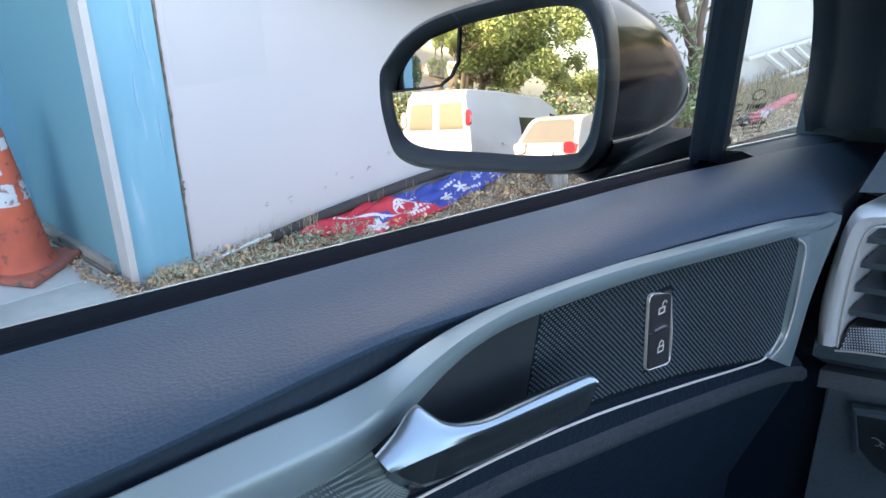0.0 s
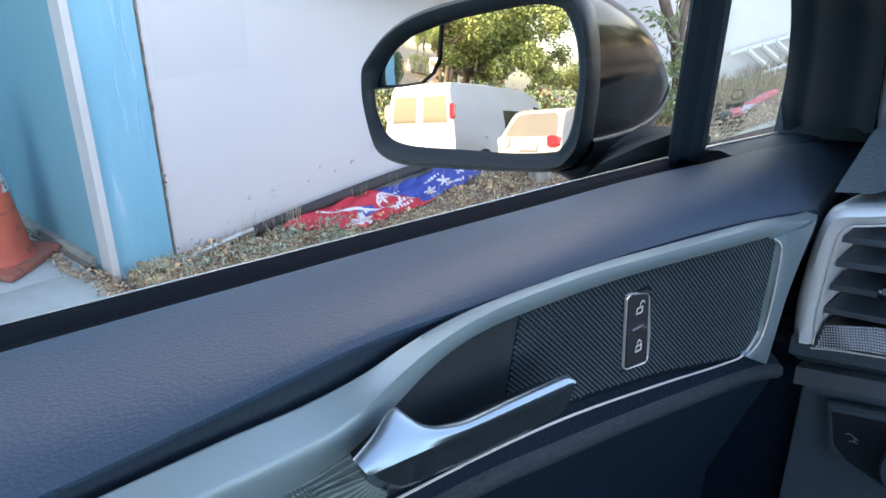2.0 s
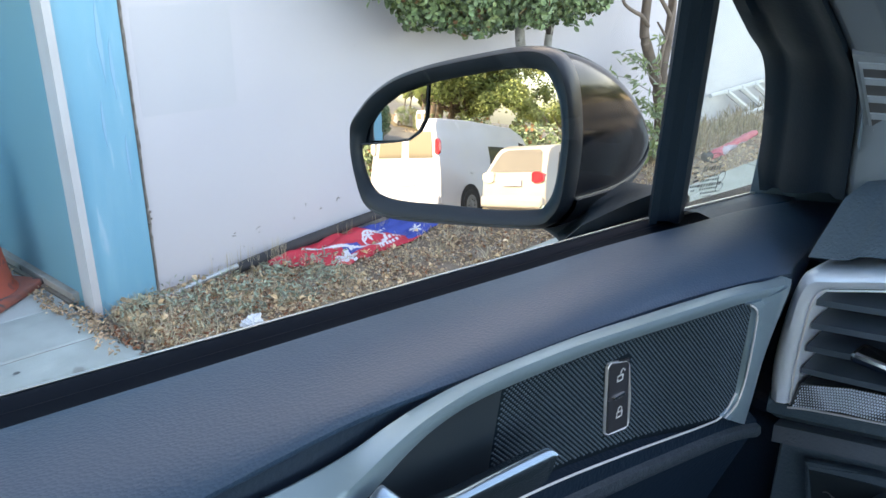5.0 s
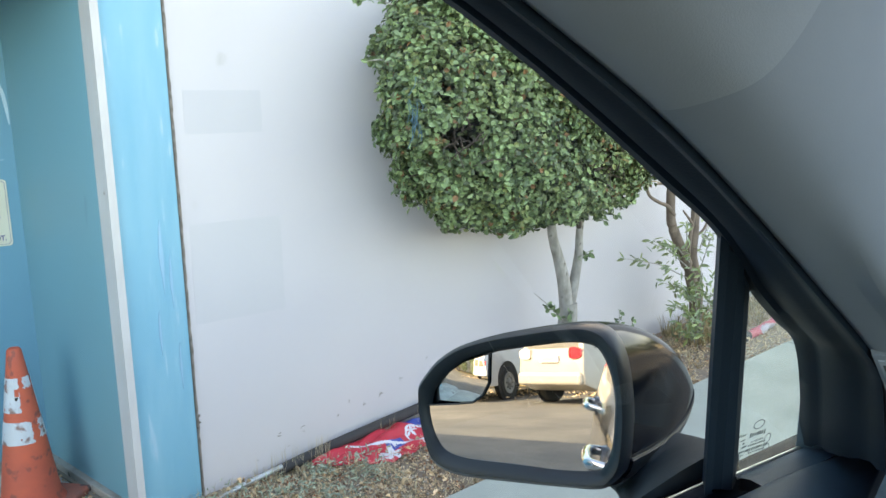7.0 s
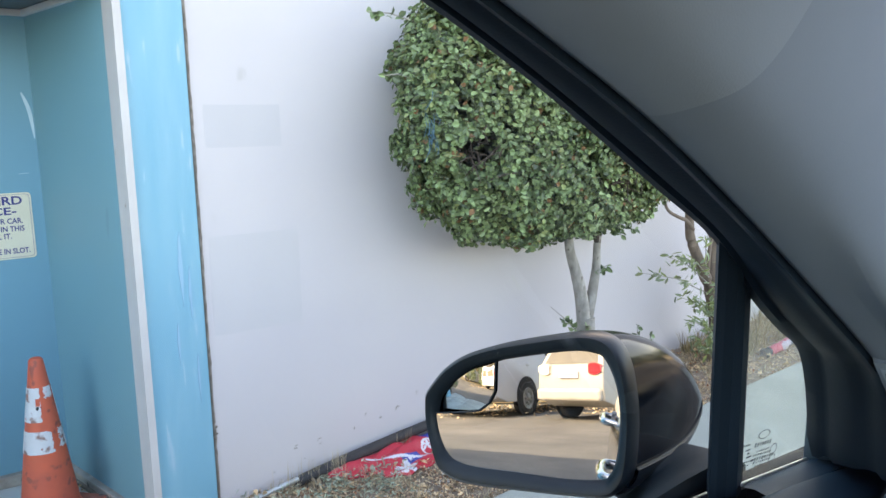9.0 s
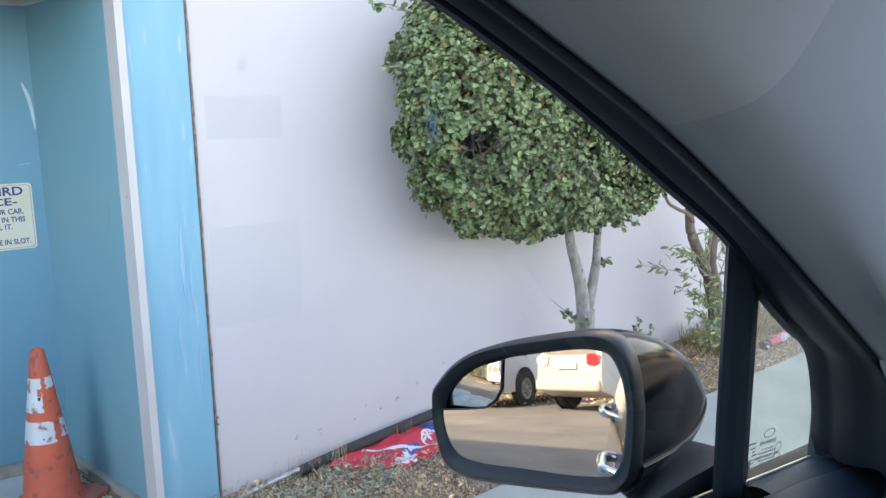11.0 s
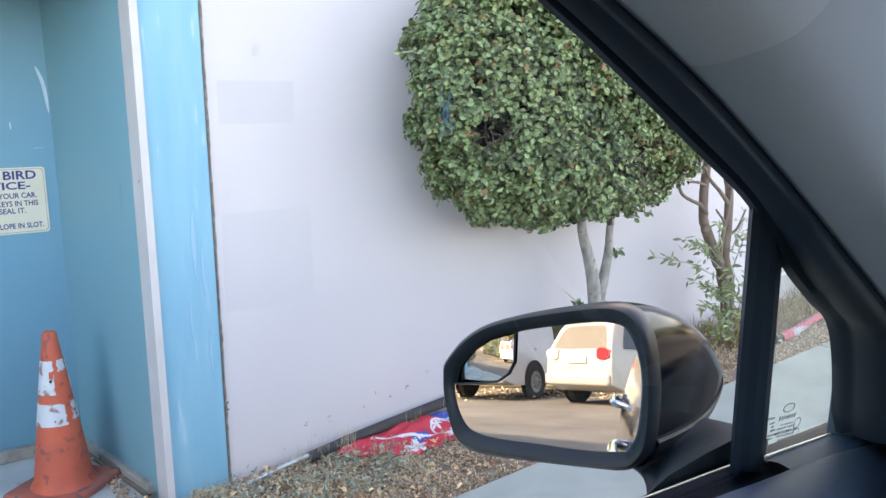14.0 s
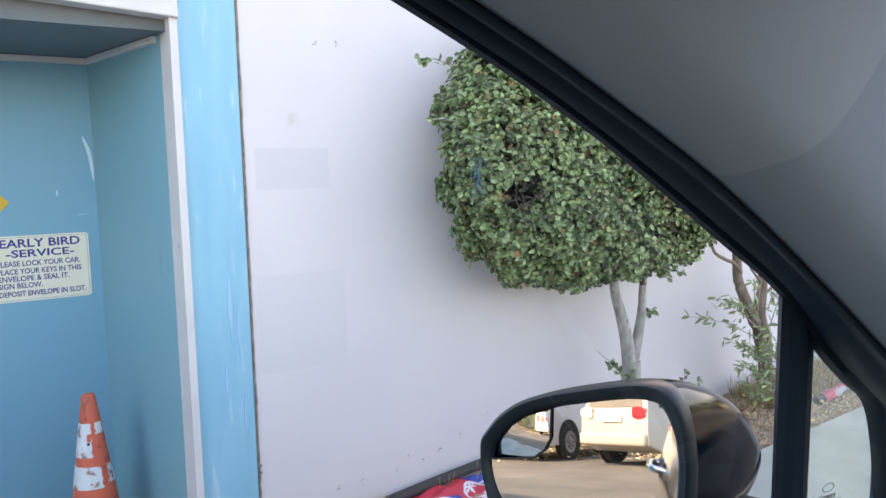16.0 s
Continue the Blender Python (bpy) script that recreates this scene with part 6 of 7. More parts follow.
edges = [[mp(0.050, -0.066, -0.026), mp(0.0845, -0.086, -0.05), Vector((-0.555, -2.632, 1.18))], [mp(0.098, -0.048, -0.025), mp(0.118, -0.045, -0.045), Vector((-0.565, -2.632, 1.25))],
         [mp(0.112, -0.030, -0.13), mp(0.150, -0.026, -0.115), Vector((-0.400, -2.632, 1.262))], [mp(0.07, -0.07, -0.12), mp(0.10, -0.09, -0.12), Vector((-0.400, -2.632, 1.18))]]
section = []
for i, line in enumerate(edges):
    after = edges[(i + 1) % 4]
    hub = [sum((e[k] for e in edges), Vector()) / 4 for k in range(3)]
    section.append([h + (q - h) * 0.95 for q, h in zip(line, hub)])
    for f in (0.2, 0.5, 0.8):
        section.append([h + (q.lerp(r_, f) - h) * (1.06 + 0.10 * math.sin(math.pi * f)) for q, r_, h in zip(line, after, hub)])
part("mirror_arm", loft(section, closed=True, caps=True, n=16), MAT["arm_black"], MIRROR, "black mirror foot", smooth=True)

# ---- pillar trim, roof lining ----
# over the door the lining turns inwards; along the pillar it runs forwards, facing across the cabin
turned = (0.0, 0.0, 0.0, 0.35, 0.75, 1.0, 1.0, 1.0, 1.0, 1.0, 1.0, 1.0)


def trim_line(over, along, z_along):
    """A line of the lining: its offset from the frame over the door, and along the pillar."""
    out = []
    for (x, z), w in zip(C2, turned):
        k = 1.0 if x < -0.56 else 0.35
        a, b = Vector((x, over[0], z + over[1])), Vector((x + along[0] * k, along[1], z + z_along * k))
        out.append(a.lerp(b, w))
    return out


trim_lines = [[(x + 0.012, -2.762, z + 0.008) for x, z in C2], [(x - 0.002, -2.772, z + 0.001) for x, z in C2], [(x + 0.004, -2.795, z + 0.012) for x, z in C2], trim_line((-2.81, 0.022), (0.012, -2.806), 0.020), trim_line((-2.83, 0.032), (0.022, -2.812), 0.030),
              trim_line((-2.87, 0.042), (0.045, -2.818), 0.048), trim_line((-2.92, 0.055), (0.100, -2.822), 0.085), trim_line((-3.0, 0.066), (0.19, -2.826), 0.135), trim_line((-3.1, 0.075), (0.30, -2.83), 0.19)]
# the lining ends along a curved seam, where the pillar trim begins
seam = [Vector(q) for q in ((-0.7265, -2.7620, 1.5790), (-0.7228, -2.7705, 1.5757), (-0.7164, -2.7868, 1.5774), (-0.7049, -2.7999, 1.5815), (-0.6942, -2.8072, 1.5863), (-0.6837, -2.8117, 1.5939), (-0.674, -2.8152, 1.6053), (-0.6649, -2.8176, 1.6174))]
seam += [seam[-1] + Vector((0.009, -0.0022, 0.0135)) * k for k in range(1, 16)]
seam = smooth_line(seam, 160)
lining, foot = [], []
for L in trim_lines:
    q = smooth_line(L, 400)
    c = min(range(60, 340), key=lambda i: min((q[i] - w).length for w in seam))
    lining.append([q[round(c * i / 60)] for i in range(61)])
    foot.append([q[round(c + (400 - c) * i / 60)] for i in range(61)])
for name, lines, mat, label in (("door_lining", lining, "lining", "pale grey cloth lining over the door"), ("pillar_trim", foot, "pillar", "smooth grey windscreen pillar trim")):
    trim_ob = part(name, loft(lines, n=60), MAT[mat], CAR, label, smooth=True)
    trim_round = trim_ob.modifiers.new("round", "SUBSURF")
    trim_round.levels = trim_round.render_levels = 2
bm = loft([[(-2.4, -2.95, 1.832), (-1.5, -2.95, 1.822), (-1.1, -2.95, 1.79), (-0.72, -2.965, 1.742)], [(-2.4, -3.25, 1.855), (-1.5, -3.25, 1.855), (-1.1, -3.25, 1.83), (-0.62, -3.2, 1.775)], [(-2.4, -3.7, 1.86), (-1.5, -3.7, 1.86), (-1.1, -3.7, 1.835), (-0.58, -3.7, 1.785)],
           [(-2.4, -4.1, 1.84), (-1.5, -4.1, 1.84), (-1.1, -4.1, 1.81), (-0.64, -4.1, 1.76)]], n=24)
part("headliner", bm, MAT["headliner"], CAR, "light grey cloth roof lining", smooth=True)

# ---- dashboard ----
prof = [(-0.418, 1.262), (-0.470, 1.2625), (-0.4765, 1.264), (-0.470, 1.271), (-0.4594, 1.280), (-0.4456, 1.2925), (-0.438, 1.2985), (-0.424, 1.3065), (-0.39, 1.3105), (-0.30, 1.3105), (0.15, 1.27), (0.15, 0.5), (-0.40, 0.5), (-0.415, 1.10)]
bm = loft([[(x, -2.779 - (0.004 if z > 1.3 else 0), z), (x, -2.80, z + (0.005 if z > 1.2 else 0)), (x, -2.86, z + (0.018 if z > 1.2 else 0)), (x, -3.2, z + (0.03 if z > 1.2 else 0)), (x, -4.1, z + (0.01 if z > 1.2 else 0))] for x, z in prof], closed=True, caps=True, n=24)
part("dashboard", bm, MAT["dash"], CAR, "black grained dashboard", smooth=True)
# door jamb behind the gap between door and dash
part("door_jamb", box(-0.40, -0.385, -2.86, -2.69, 0.55, 1.232), MAT["vinyl_dark"], CAR, "black door jamb")


VENT = group_part("air_vent", CAR, label="dash air vent with a satin silver surround")
# one rounded frame, in the plane across the car: (y, z)
o_line = [(-2.7725, 1.148), (-2.769, 1.177), (-2.7705, 1.215), (-2.7745, 1.243), (-2.781, 1.254), (-2.80, 1.2615), (-2.86, 1.280), (-2.98, 1.30)]
i_line = [(-2.789, 1.150), (-2.787, 1.177), (-2.7872, 1.215), (-2.7885, 1.234), (-2.7925, 1.2425), (-2.803, 1.2475), (-2.86, 1.266), (-2.98, 1.287)]
fr = lambda f, x: [(x, a[0] + (b[0] - a[0]) * f, a[1] + (b[1] - a[1]) * f) for a, b in zip(o_line, i_line)]
bm = loft([fr(0, -0.44), fr(0, -0.469), fr(0.06, -0.4735), fr(0.2, -0.4775), fr(0.5, -0.4800), fr(0.8, -0.4785), fr(0.94, -0.475), fr(1, -0.470), fr(1, -0.44)], closed=True, caps=True, n=44)
part("surround", bm, MAT["silver_bright"], VENT, "satin silver frame", smooth=True)
part("inner_line", tube(smooth_line([(-0.4762, y, z) for y, z in i_line], 40), 0.0008, 6), MAT["bezel"], VENT, "thin bright inner line", smooth=True)
bm = loft([[(-0.44, -2.791, 1.1665), (-0.44, -2.824, 1.177), (-0.44, -2.98, 1.222)], [(-0.470, -2.791, 1.1665), (-0.470, -2.824, 1.177), (-0.470, -2.98, 1.222)], [(-0.478, -2.790, 1.1495), (-0.478, -2.826, 1.163), (-0.478, -2.98, 1.208)], [(-0.44, -2.790, 1.1475), (-0.44, -2.826, 1.161), (-0.44, -2.98, 1.206)]], closed=True, caps=True, n=12)
STRIP = part("lower_strip", bm, MAT["slot_grey"], VENT, "patterned grey strip")
# woven relief: small raised diamonds in offset rows
V, Fc = [], []
strip_at = lambda u, v: Vector((-0.4702 - 0.0079 * v, -2.7915 - 0.12 * u, 1.1655 - 0.0155 * v + 0.0135 * min(1.0, u / 0.27) - 0.001 * min(1.0, u / 0.27) * v + 0.030 * max(0.0, u - 0.27)))
for i in range(66):
    for j in range(9):
        u, v, k = (i + 0.5 * (j % 2) + 0.5) / 67, (j + 0.5) / 9, len(V)
        du, dv, up = 0.5 / 67, 0.62 / 9, Vector((-0.0007, 0.0, 0.0003))
        V += [strip_at(u - du, v), strip_at(u, v - dv), strip_at(u + du, v), strip_at(u, v + dv), strip_at(u, v) + up]
        Fc += [(k, k + 1, k + 4), (k + 1, k + 2, k + 4), (k + 2, k + 3, k + 4), (k + 3, k, k + 4)]
tagged(mesh_part("strip_weave", V, Fc, [MAT["silver_bright"]], STRIP, "fine silver weave"), kind="stuff")
bm = loft([[(-0.479, -2.7885, 1.149), (-0.479, -2.826, 1.162), (-0.479, -2.98, 1.207)], [(-0.479, -2.789, 1.1475), (-0.479, -2.826, 1.1605), (-0.479, -2.98, 1.2055)], [(-0.474, -2.789, 1.147), (-0.474, -2.826, 1.160), (-0.474, -2.98, 1.205)]], n=10)
part("bright_edge", bm, MAT["bezel"], VENT, "thin bright edge")
part("backing", prism([(-2.788, 1.247), (-2.788, 1.16), (-2.98, 1.21), (-2.98, 1.29)], "x", -0.44, -0.432), MAT["recess"], VENT)
for k in range(4):
    z = 1.2325 - k * 0.0183
    bm = loft([[(-0.470, -2.7885, z + 0.001), (-0.470, -2.98, z + 0.043)], [(-0.446, -2.7885, z + 0.006), (-0.446, -2.98, z + 0.048)], [(-0.446, -2.7885, z + 0.003), (-0.446, -2.98, z + 0.045)], [(-0.470, -2.7885, z - 0.0035), (-0.470, -2.98, z + 0.0385)]], closed=True, caps=True, n=4)
    part("slat", bm, MAT["slat"], VENT, "black vent slat")
part("vent_tab", box(-0.484, -0.462, -2.86, -2.822, 1.205, 1.2125, 0.003), MAT["chrome"], VENT, "chrome vent slider")
# under the vent: a dark lower corner, a grey ledge, then the knee panel with the lamp switch
bm = loft([[(-0.44, -2.7715, 1.150), (-0.44, -2.80, 1.152), (-0.44, -2.98, 1.205)], [(-0.473, -2.7715, 1.150), (-0.473, -2.80, 1.152), (-0.473, -2.98, 1.205)], [(-0.475, -2.773, 1.135), (-0.475, -2.80, 1.142), (-0.475, -2.98, 1.195)], [(-0.464, -2.777, 1.127), (-0.464, -2.80, 1.133), (-0.464, -2.98, 1.186)], [(-0.44, -2.778, 1.127), (-0.44, -2.80, 1.133), (-0.44, -2.98, 1.186)]], closed=True, caps=True, n=14)
part("lower_lip", bm, MAT["dash"], VENT, smooth=True)
KNEE = part("knee_panel", prism([(-2.778, 1.127), (-2.98, 1.178), (-2.98, 0.7), (-2.80, 0.7), (-2.784, 1.0)], "x", -0.455, -0.42, 0.004), MAT["knee"], CAR, "black lower dash panel")
bm = loft([[(-0.455, -2.7785, 1.1265), (-0.455, -2.85, 1.147), (-0.455, -2.98, 1.184)], [(-0.472, -2.7795, 1.1245), (-0.472, -2.85, 1.146), (-0.472, -2.98, 1.183)], [(-0.475, -2.7815, 1.112), (-0.475, -2.85, 1.134), (-0.475, -2.98, 1.171)], [(-0.455, -2.7835, 1.107), (-0.455, -2.85, 1.129), (-0.455, -2.98, 1.166)]], closed=True, caps=True, n=10)
part("knee_strip", bm, MAT["pillar_dark"], KNEE, "grey ledge", smooth=True)
SW = part("lamp_switch", prism([(-2.803, 1.103), (-2.85, 1.1185), (-2.98, 1.155), (-2.98, 1.04), (-2.86, 1.052), (-2.825, 1.058), (-2.812, 1.066)], "x", -0.466, -0.455, 0.004), MAT["knee"], KNEE, "black lamp switch panel")
part("switch_face", prism([(-2.808, 1.099), (-2.85, 1.112), (-2.98, 1.149), (-2.98, 1.048), (-2.86, 1.06), (-2.828, 1.064), (-2.816, 1.072)], "x", -0.4665, -0.460, 0.002), MAT["recess"], SW)
part("switch_dial", lathe([(0.001, -0.488), (0.022, -0.488), (0.025, -0.484), (0.026, -0.466), (0.001, -0.465)], (0, -2.878, 1.092), "x", 28), MAT["dash"], SW, "black rotary lamp dial", smooth=True)
bm = tube([(-0.4672, -2.826 + 0.0035 * math.cos(a), 1.0855 + 0.003 * math.sin(a)) for a in np.linspace(0.5, 4.6, 9)], 0.0005, 5)
tube([(-0.4672, -2.829, 1.0875), (-0.4672, -2.832, 1.0865)], 0.0005, 5, bm=bm)
tube([(-0.4672, -2.829, 1.0845), (-0.4672, -2.832, 1.0835)], 0.0005, 5, bm=bm)
part("lamp_mark", bm, MAT["icon_dim"], SW, "pale lamp symbol")

# corner demister grille low on the pillar
GR = group_part("demister_grille", CAR, label="grey slotted grille at the pillar foot")
ga, gb, gc, gd = Vector((-0.4588, -2.7759, 1.3954)), Vector((-0.4102, -2.7778, 1.3355)), Vector((-0.393, -2.802, 1.3355)), Vector((-0.4434, -2.7992, 1.3953))
gn = (gb - ga).cross(gd - ga).normalized()
gn = gn if gn.x < 0 else -gn
quad = lambda u, v, d: ga.lerp(gd, u).lerp(gb.lerp(gc, u), v) + gn * d


def plate(u0, u1, v0, v1, d):
    bm = bmesh.new()
    lo_, hi_ = [[bm.verts.new(quad(u, v, k)) for u, v in ((u0, v0), (u1, v0), (u1, v1), (u0, v1))] for k in (d - 0.006, d)]
    bm.faces.new(hi_)
    for i in range(4):
        bm.faces.new((lo_[i], lo_[(i + 1) % 4], hi_[(i + 1) % 4], hi_[i]))
    return bm


part("grille_frame", plate(-0.12, 1.3, -0.08, 1.08, 0.003), MAT["pillar"], GR)
part("grille_rim", plate(-0.02, 1.3, 0.0, 1.0, 0.0042), MAT["pillar_pale"], GR, "raised rim")
part("grille_opening", plate(0.05, 1.25, 0.06, 0.94, 0.0048), MAT["slot_grey"], GR, "dark slots")
for k in range(4):
    v0 = 0.15 + k * 0.21
    part("grille_bar", plate(0.05, 1.25, v0, v0 + 0.07, 0.0062), MAT["pillar_pale"], GR)
part("grille_divider", plate(0.55, 0.68, 0.06, 0.94, 0.0055), MAT["recess"], GR)

# ---- bodywork that closes the cabin and shows in the mirror ----
side = [(1.245, -2.64), (1.18, -2.620), (1.05, -2.602), (0.92, -2.592), (0.75, -2.587), (0.5, -2.60), (0.2, -2.64)]
tuck = lambda z: 0.055 * max(0.0, z - 0.98) / 0.265
bm = loft([[(-4.1, y - 0.18 - tuck(z), z + 0.06), (-3.7, y - 0.05 - tuck(z), z + 0.06), (-3.0, y - 0.01 - tuck(z), z + 0.05), (-1.9, y - tuck(z), z + 0.03), (-1.4, y - tuck(z), z + 0.02), (-0.9, y, z + 0.01), (-0.3, y, z), (0.4, y - 0.03, z - 0.03)] for z, y in side], n=50)
part("body_side", bm, MAT["car_paint"], CAR, "glossy dark bodywork", smooth=True)
for x in (-1.70, -2.85):
    H = group_part("door_handle", CAR, label="bright chrome outside door handle")
    z = 1.012 - (-1.70 - x) * 0.02
    part("grip", tube(smooth_line([(x - 0.10, -2.605, z), (x - 0.085, -2.570, z + 0.002), (x, -2.563, z + 0.004), (x + 0.085, -2.570, z + 0.002), (x + 0.10, -2.605, z)], 14), 0.013, 10), MAT["chrome"], H, smooth=True)
    part("cup", lathe([(0.001, -2.602), (0.035, -2.601), (0.045, -2.598), (0.046, -2.61)], (x, 0, z - 0.012), "y", 20), MAT["car_paint"], H)
part("bonnet", loft([[(0.15, -2.75, 1.22), (0.6, -2.75, 1.18), (1.2, -2.8, 1.10), (1.7, -2.95, 0.95)], [(0.15, -3.45, 1.26), (0.6, -3.45, 1.23), (1.2, -3.45, 1.15), (1.8, -3.45, 0.98)], [(0.15, -4.15, 1.22), (0.6, -4.15, 1.18), (1.2, -4.1, 1.10), (1.7, -3.95, 0.95)]], n=16), MAT["car_paint"], CAR, smooth=True)
part("front_end", prism([(-2.65, 0.2), (-4.25, 0.2), (-4.2, 0.95), (-3.45, 0.99), (-2.7, 0.95)], "x", 1.6, 1.75, 0.02), MAT["car_paint"], CAR)
part("roof_panel", loft([[(-0.65, -2.98, 1.80), (-1.2, -2.9, 1.865), (-2.4, -2.9, 1.895), (-3.3, -2.95, 1.78)], [(-0.55, -3.45, 1.83), (-1.2, -3.45, 1.90), (-2.4, -3.45, 1.93), (-3.4, -3.45, 1.80)], [(-0.65, -3.92, 1.80), (-1.2, -4.0, 1.865), (-2.4, -4.0, 1.895), (-3.3, -3.95, 1.78)]], n=16), MAT["car_paint"], CAR, smooth=True)
part("floor_pan", box(-3.9, 0.2, -4.2, -2.68, 0.15, 0.42), MAT["vinyl_dark"], CAR)
part("far_door", box(-3.0, 0.1, -4.27, -4.16, 0.3, 1.24, 0.02), MAT["vinyl_dark"], CAR)
far = lambda y: -6.90 - y
bm = loft([[(-4.1, far(y - 0.18 - tuck(z)), z + 0.06), (-3.7, far(y - 0.05 - tuck(z)), z + 0.06), (-3.0, far(y - 0.01 - tuck(z)), z + 0.05), (-1.9, far(y - tuck(z)), z + 0.03), (-0.9, far(y), z + 0.01), (-0.3, far(y), z), (0.4, far(y - 0.03), z - 0.03), (1.2, far(y - 0.06), z - 0.10), (1.72, far(y - 0.22), z * 0.86)] for z, y in side], n=50)
part("far_body_side", bm, MAT["car_paint"], CAR, smooth=True)
bm = loft([[(0.4, y - 0.03, z - 0.03), (0.8, y - 0.04, z - 0.06), (1.2, y - 0.06, z - 0.10), (1.72, y - 0.22, z * 0.86)] for z, y in side], n=20)
part("front_wing", bm, MAT["car_paint"], CAR, smooth=True)
bm = loft([[(-3.3, -2.75, 1.31), (-3.8, -2.8, 1.30), (-4.15, -2.9, 1.24), (-4.2, -2.92, 0.3)], [(-3.3, -3.45, 1.34), (-3.8, -3.45, 1.33), (-4.25, -3.45, 1.26), (-4.3, -3.45, 0.3)], [(-3.3, -4.15, 1.31), (-3.8, -4.1, 1.30), (-4.15, -4.0, 1.24), (-4.2, -3.98, 0.3)]], n=18)
part("boot", bm, MAT["car_paint"], CAR, smooth=True)
part("far_pillar", prism([(-0.45, 1.24), (-0.30, 1.24), (-1.0, 1.80), (-1.1, 1.80)], "y", -4.18, -4.08), MAT["pillar"], CAR)
part("centre_pillar", prism([(-1.98, 0.4), (-1.84, 0.4), (-1.94, 1.82), (-2.06, 1.82)], "y", -2.83, -2.70, 0.01), MAT["pillar"], CAR)
part("far_centre_pillar", prism([(-1.98, 0.4), (-1.84, 0.4), (-1.94, 1.82), (-2.06, 1.82)], "y", -4.2, -4.07, 0.01), MAT["pillar"], CAR)
part("rear_bulkhead", box(-3.4, -3.2, -4.2, -2.7, 0.3, 1.3, 0.03), MAT["vinyl_dark"], CAR)
part("rear_door_panel", box(-3.3, -1.9, -2.78, -2.66, 0.4, 1.30, 0.02), MAT["vinyl_dark"], CAR)
part("driver_seat", prism([(-2.05, 0.4), (-1.25, 0.4), (-1.22, 0.72), (-1.75, 0.70), (-1.95, 1.35), (-2.1, 1.38), (-2.15, 1.30)], "y", -3.45, -2.92, 0.05, 3), MAT["vinyl_dark"], CAR)
part("passenger_seat", prism([(-2.05, 0.4), (-1.25, 0.4), (-1.22, 0.72), (-1.75, 0.70), (-1.95, 1.35), (-2.1, 1.38), (-2.15, 1.30)], "y", -4.08, -3.55, 0.05, 3), MAT["vinyl_dark"], CAR)
part("kick_panel", box(-0.44, 0.15, -2.80, -2.70, 0.3, 1.12, 0.01), MAT["vinyl_dark"], CAR)
for x in (0.85, -3.0):
    for y, s in ((-2.66, 1), (-4.2, -1)):
        W_ = part("wheel", lathe([(0.2, -0.1), (0.31, -0.11), (0.335, -0.08), (0.335, 0.08), (0.31, 0.11), (0.2, 0.1)], (x, y, 0.195), "y", 28), MAT["tyre"], CAR, "black tyre")
        part("rim", lathe([(0.001, s * 0.06), (0.05, s * 0.07), (0.19, s * 0.05), (0.215, s * 0.09), (0.216, 0)], (x, y, 0.195), "y", 24), MAT["rim"], W_)

# ---- parked vehicles and trees behind, seen in the mirror ----
def wheel(parent, x, y, r, w, turn, outward):
    """A wheel with its rim; x along the vehicle, y across."""
    prof = [(r * 0.62, -w / 2), (r * 0.92, -w / 2), (r, -w * 0.36), (r, w * 0.36), (r * 0.92, w / 2), (r * 0.62, w / 2)]
    bm = lathe(prof, (x, y, r), "y", 28)
    bm.transform(turn)
    W_ = part("wheel", bm, MAT["tyre"], parent, "black tyre on a steel wheel")
    s = outward
    bm = lathe([(0.001, s * w * 0.56), (r * 0.15, s * w * 0.57), (r * 0.19, s * w * 0.52), (r * 0.45, s * w * 0.505), (r * 0.5, s * w * 0.53), (r * 0.62, s * w * 0.54), (r * 0.65, s * w * 0.49)], (x, y, r), "y", 24)
    bm.transform(turn)
    part("rim", bm, MAT["rim"], W_, smooth=True)
    bm = bmesh.new()
    for k in range(8):
        a = k * math.pi / 4
        c = Vector((x + r * 0.36 * math.cos(a), y + s * w * 0.50, r + r * 0.36 * math.sin(a)))
        blob(bm, c, r * 0.07, random.Random(k), 1)
    bm.transform(turn)
    tagged(part("vent_holes", bm, MAT["tyre"], W_), kind="stuff")


def lie(loc):
    """Tilts what stands on the sloping street."""
    e = 0.5
    n = Vector((street(loc[0] - e, loc[1]) - street(loc[0] + e, loc[1]), street(loc[0], loc[1] - e) - street(loc[0], loc[1] + e), 2 * e)).normalized()
    return Vector((0, 0, 1)).rotation_difference(n).to_matrix().to_4x4()


def vehicle(name, loc, heading, L, W, prof, shoulder, paint, glass, label, wheels, r, side_windows, rear_window, tail, lamp_side=0, lean_in=0.20, soft=0.07):
    """A boxy people carrier or van. prof: outline from the tail (x = 0) forwards, (x, z); it stands on its wheels."""
    T = Matrix.Translation(loc) @ lie(loc) @ Matrix.Rotation(heading, 4, "Z")
    t = thing(name, loc, label, name.split("_")[-1])
    bm = bmesh.new()
    rows = []
    for f, k in ((-1.0, 0.0), (-0.985, 1.0), (0.985, 1.0), (1.0, 0.0)):
        ring = []
        for x, z in prof:
            lean = max(0.0, z - shoulder) * lean_in
            cx, cz = L / 2, shoulder
            q = 1.0 if k else 0.985
            ring.append(bm.verts.new(T @ Vector((cx + (x - cx) * q, f * (W / 2 - lean), cz + (z - cz) * q))))
        rows.append(ring)
    n = len(prof)
    for a, b in zip(rows, rows[1:]):
        for i in range(n):
            bm.faces.new((a[i], a[(i + 1) % n], b[(i + 1) % n], b[i]))
    bm.faces.new(rows[0])
    bm.faces.new(rows[-1][::-1])
    bmesh.ops.recalc_face_normals(bm, faces=bm.faces)
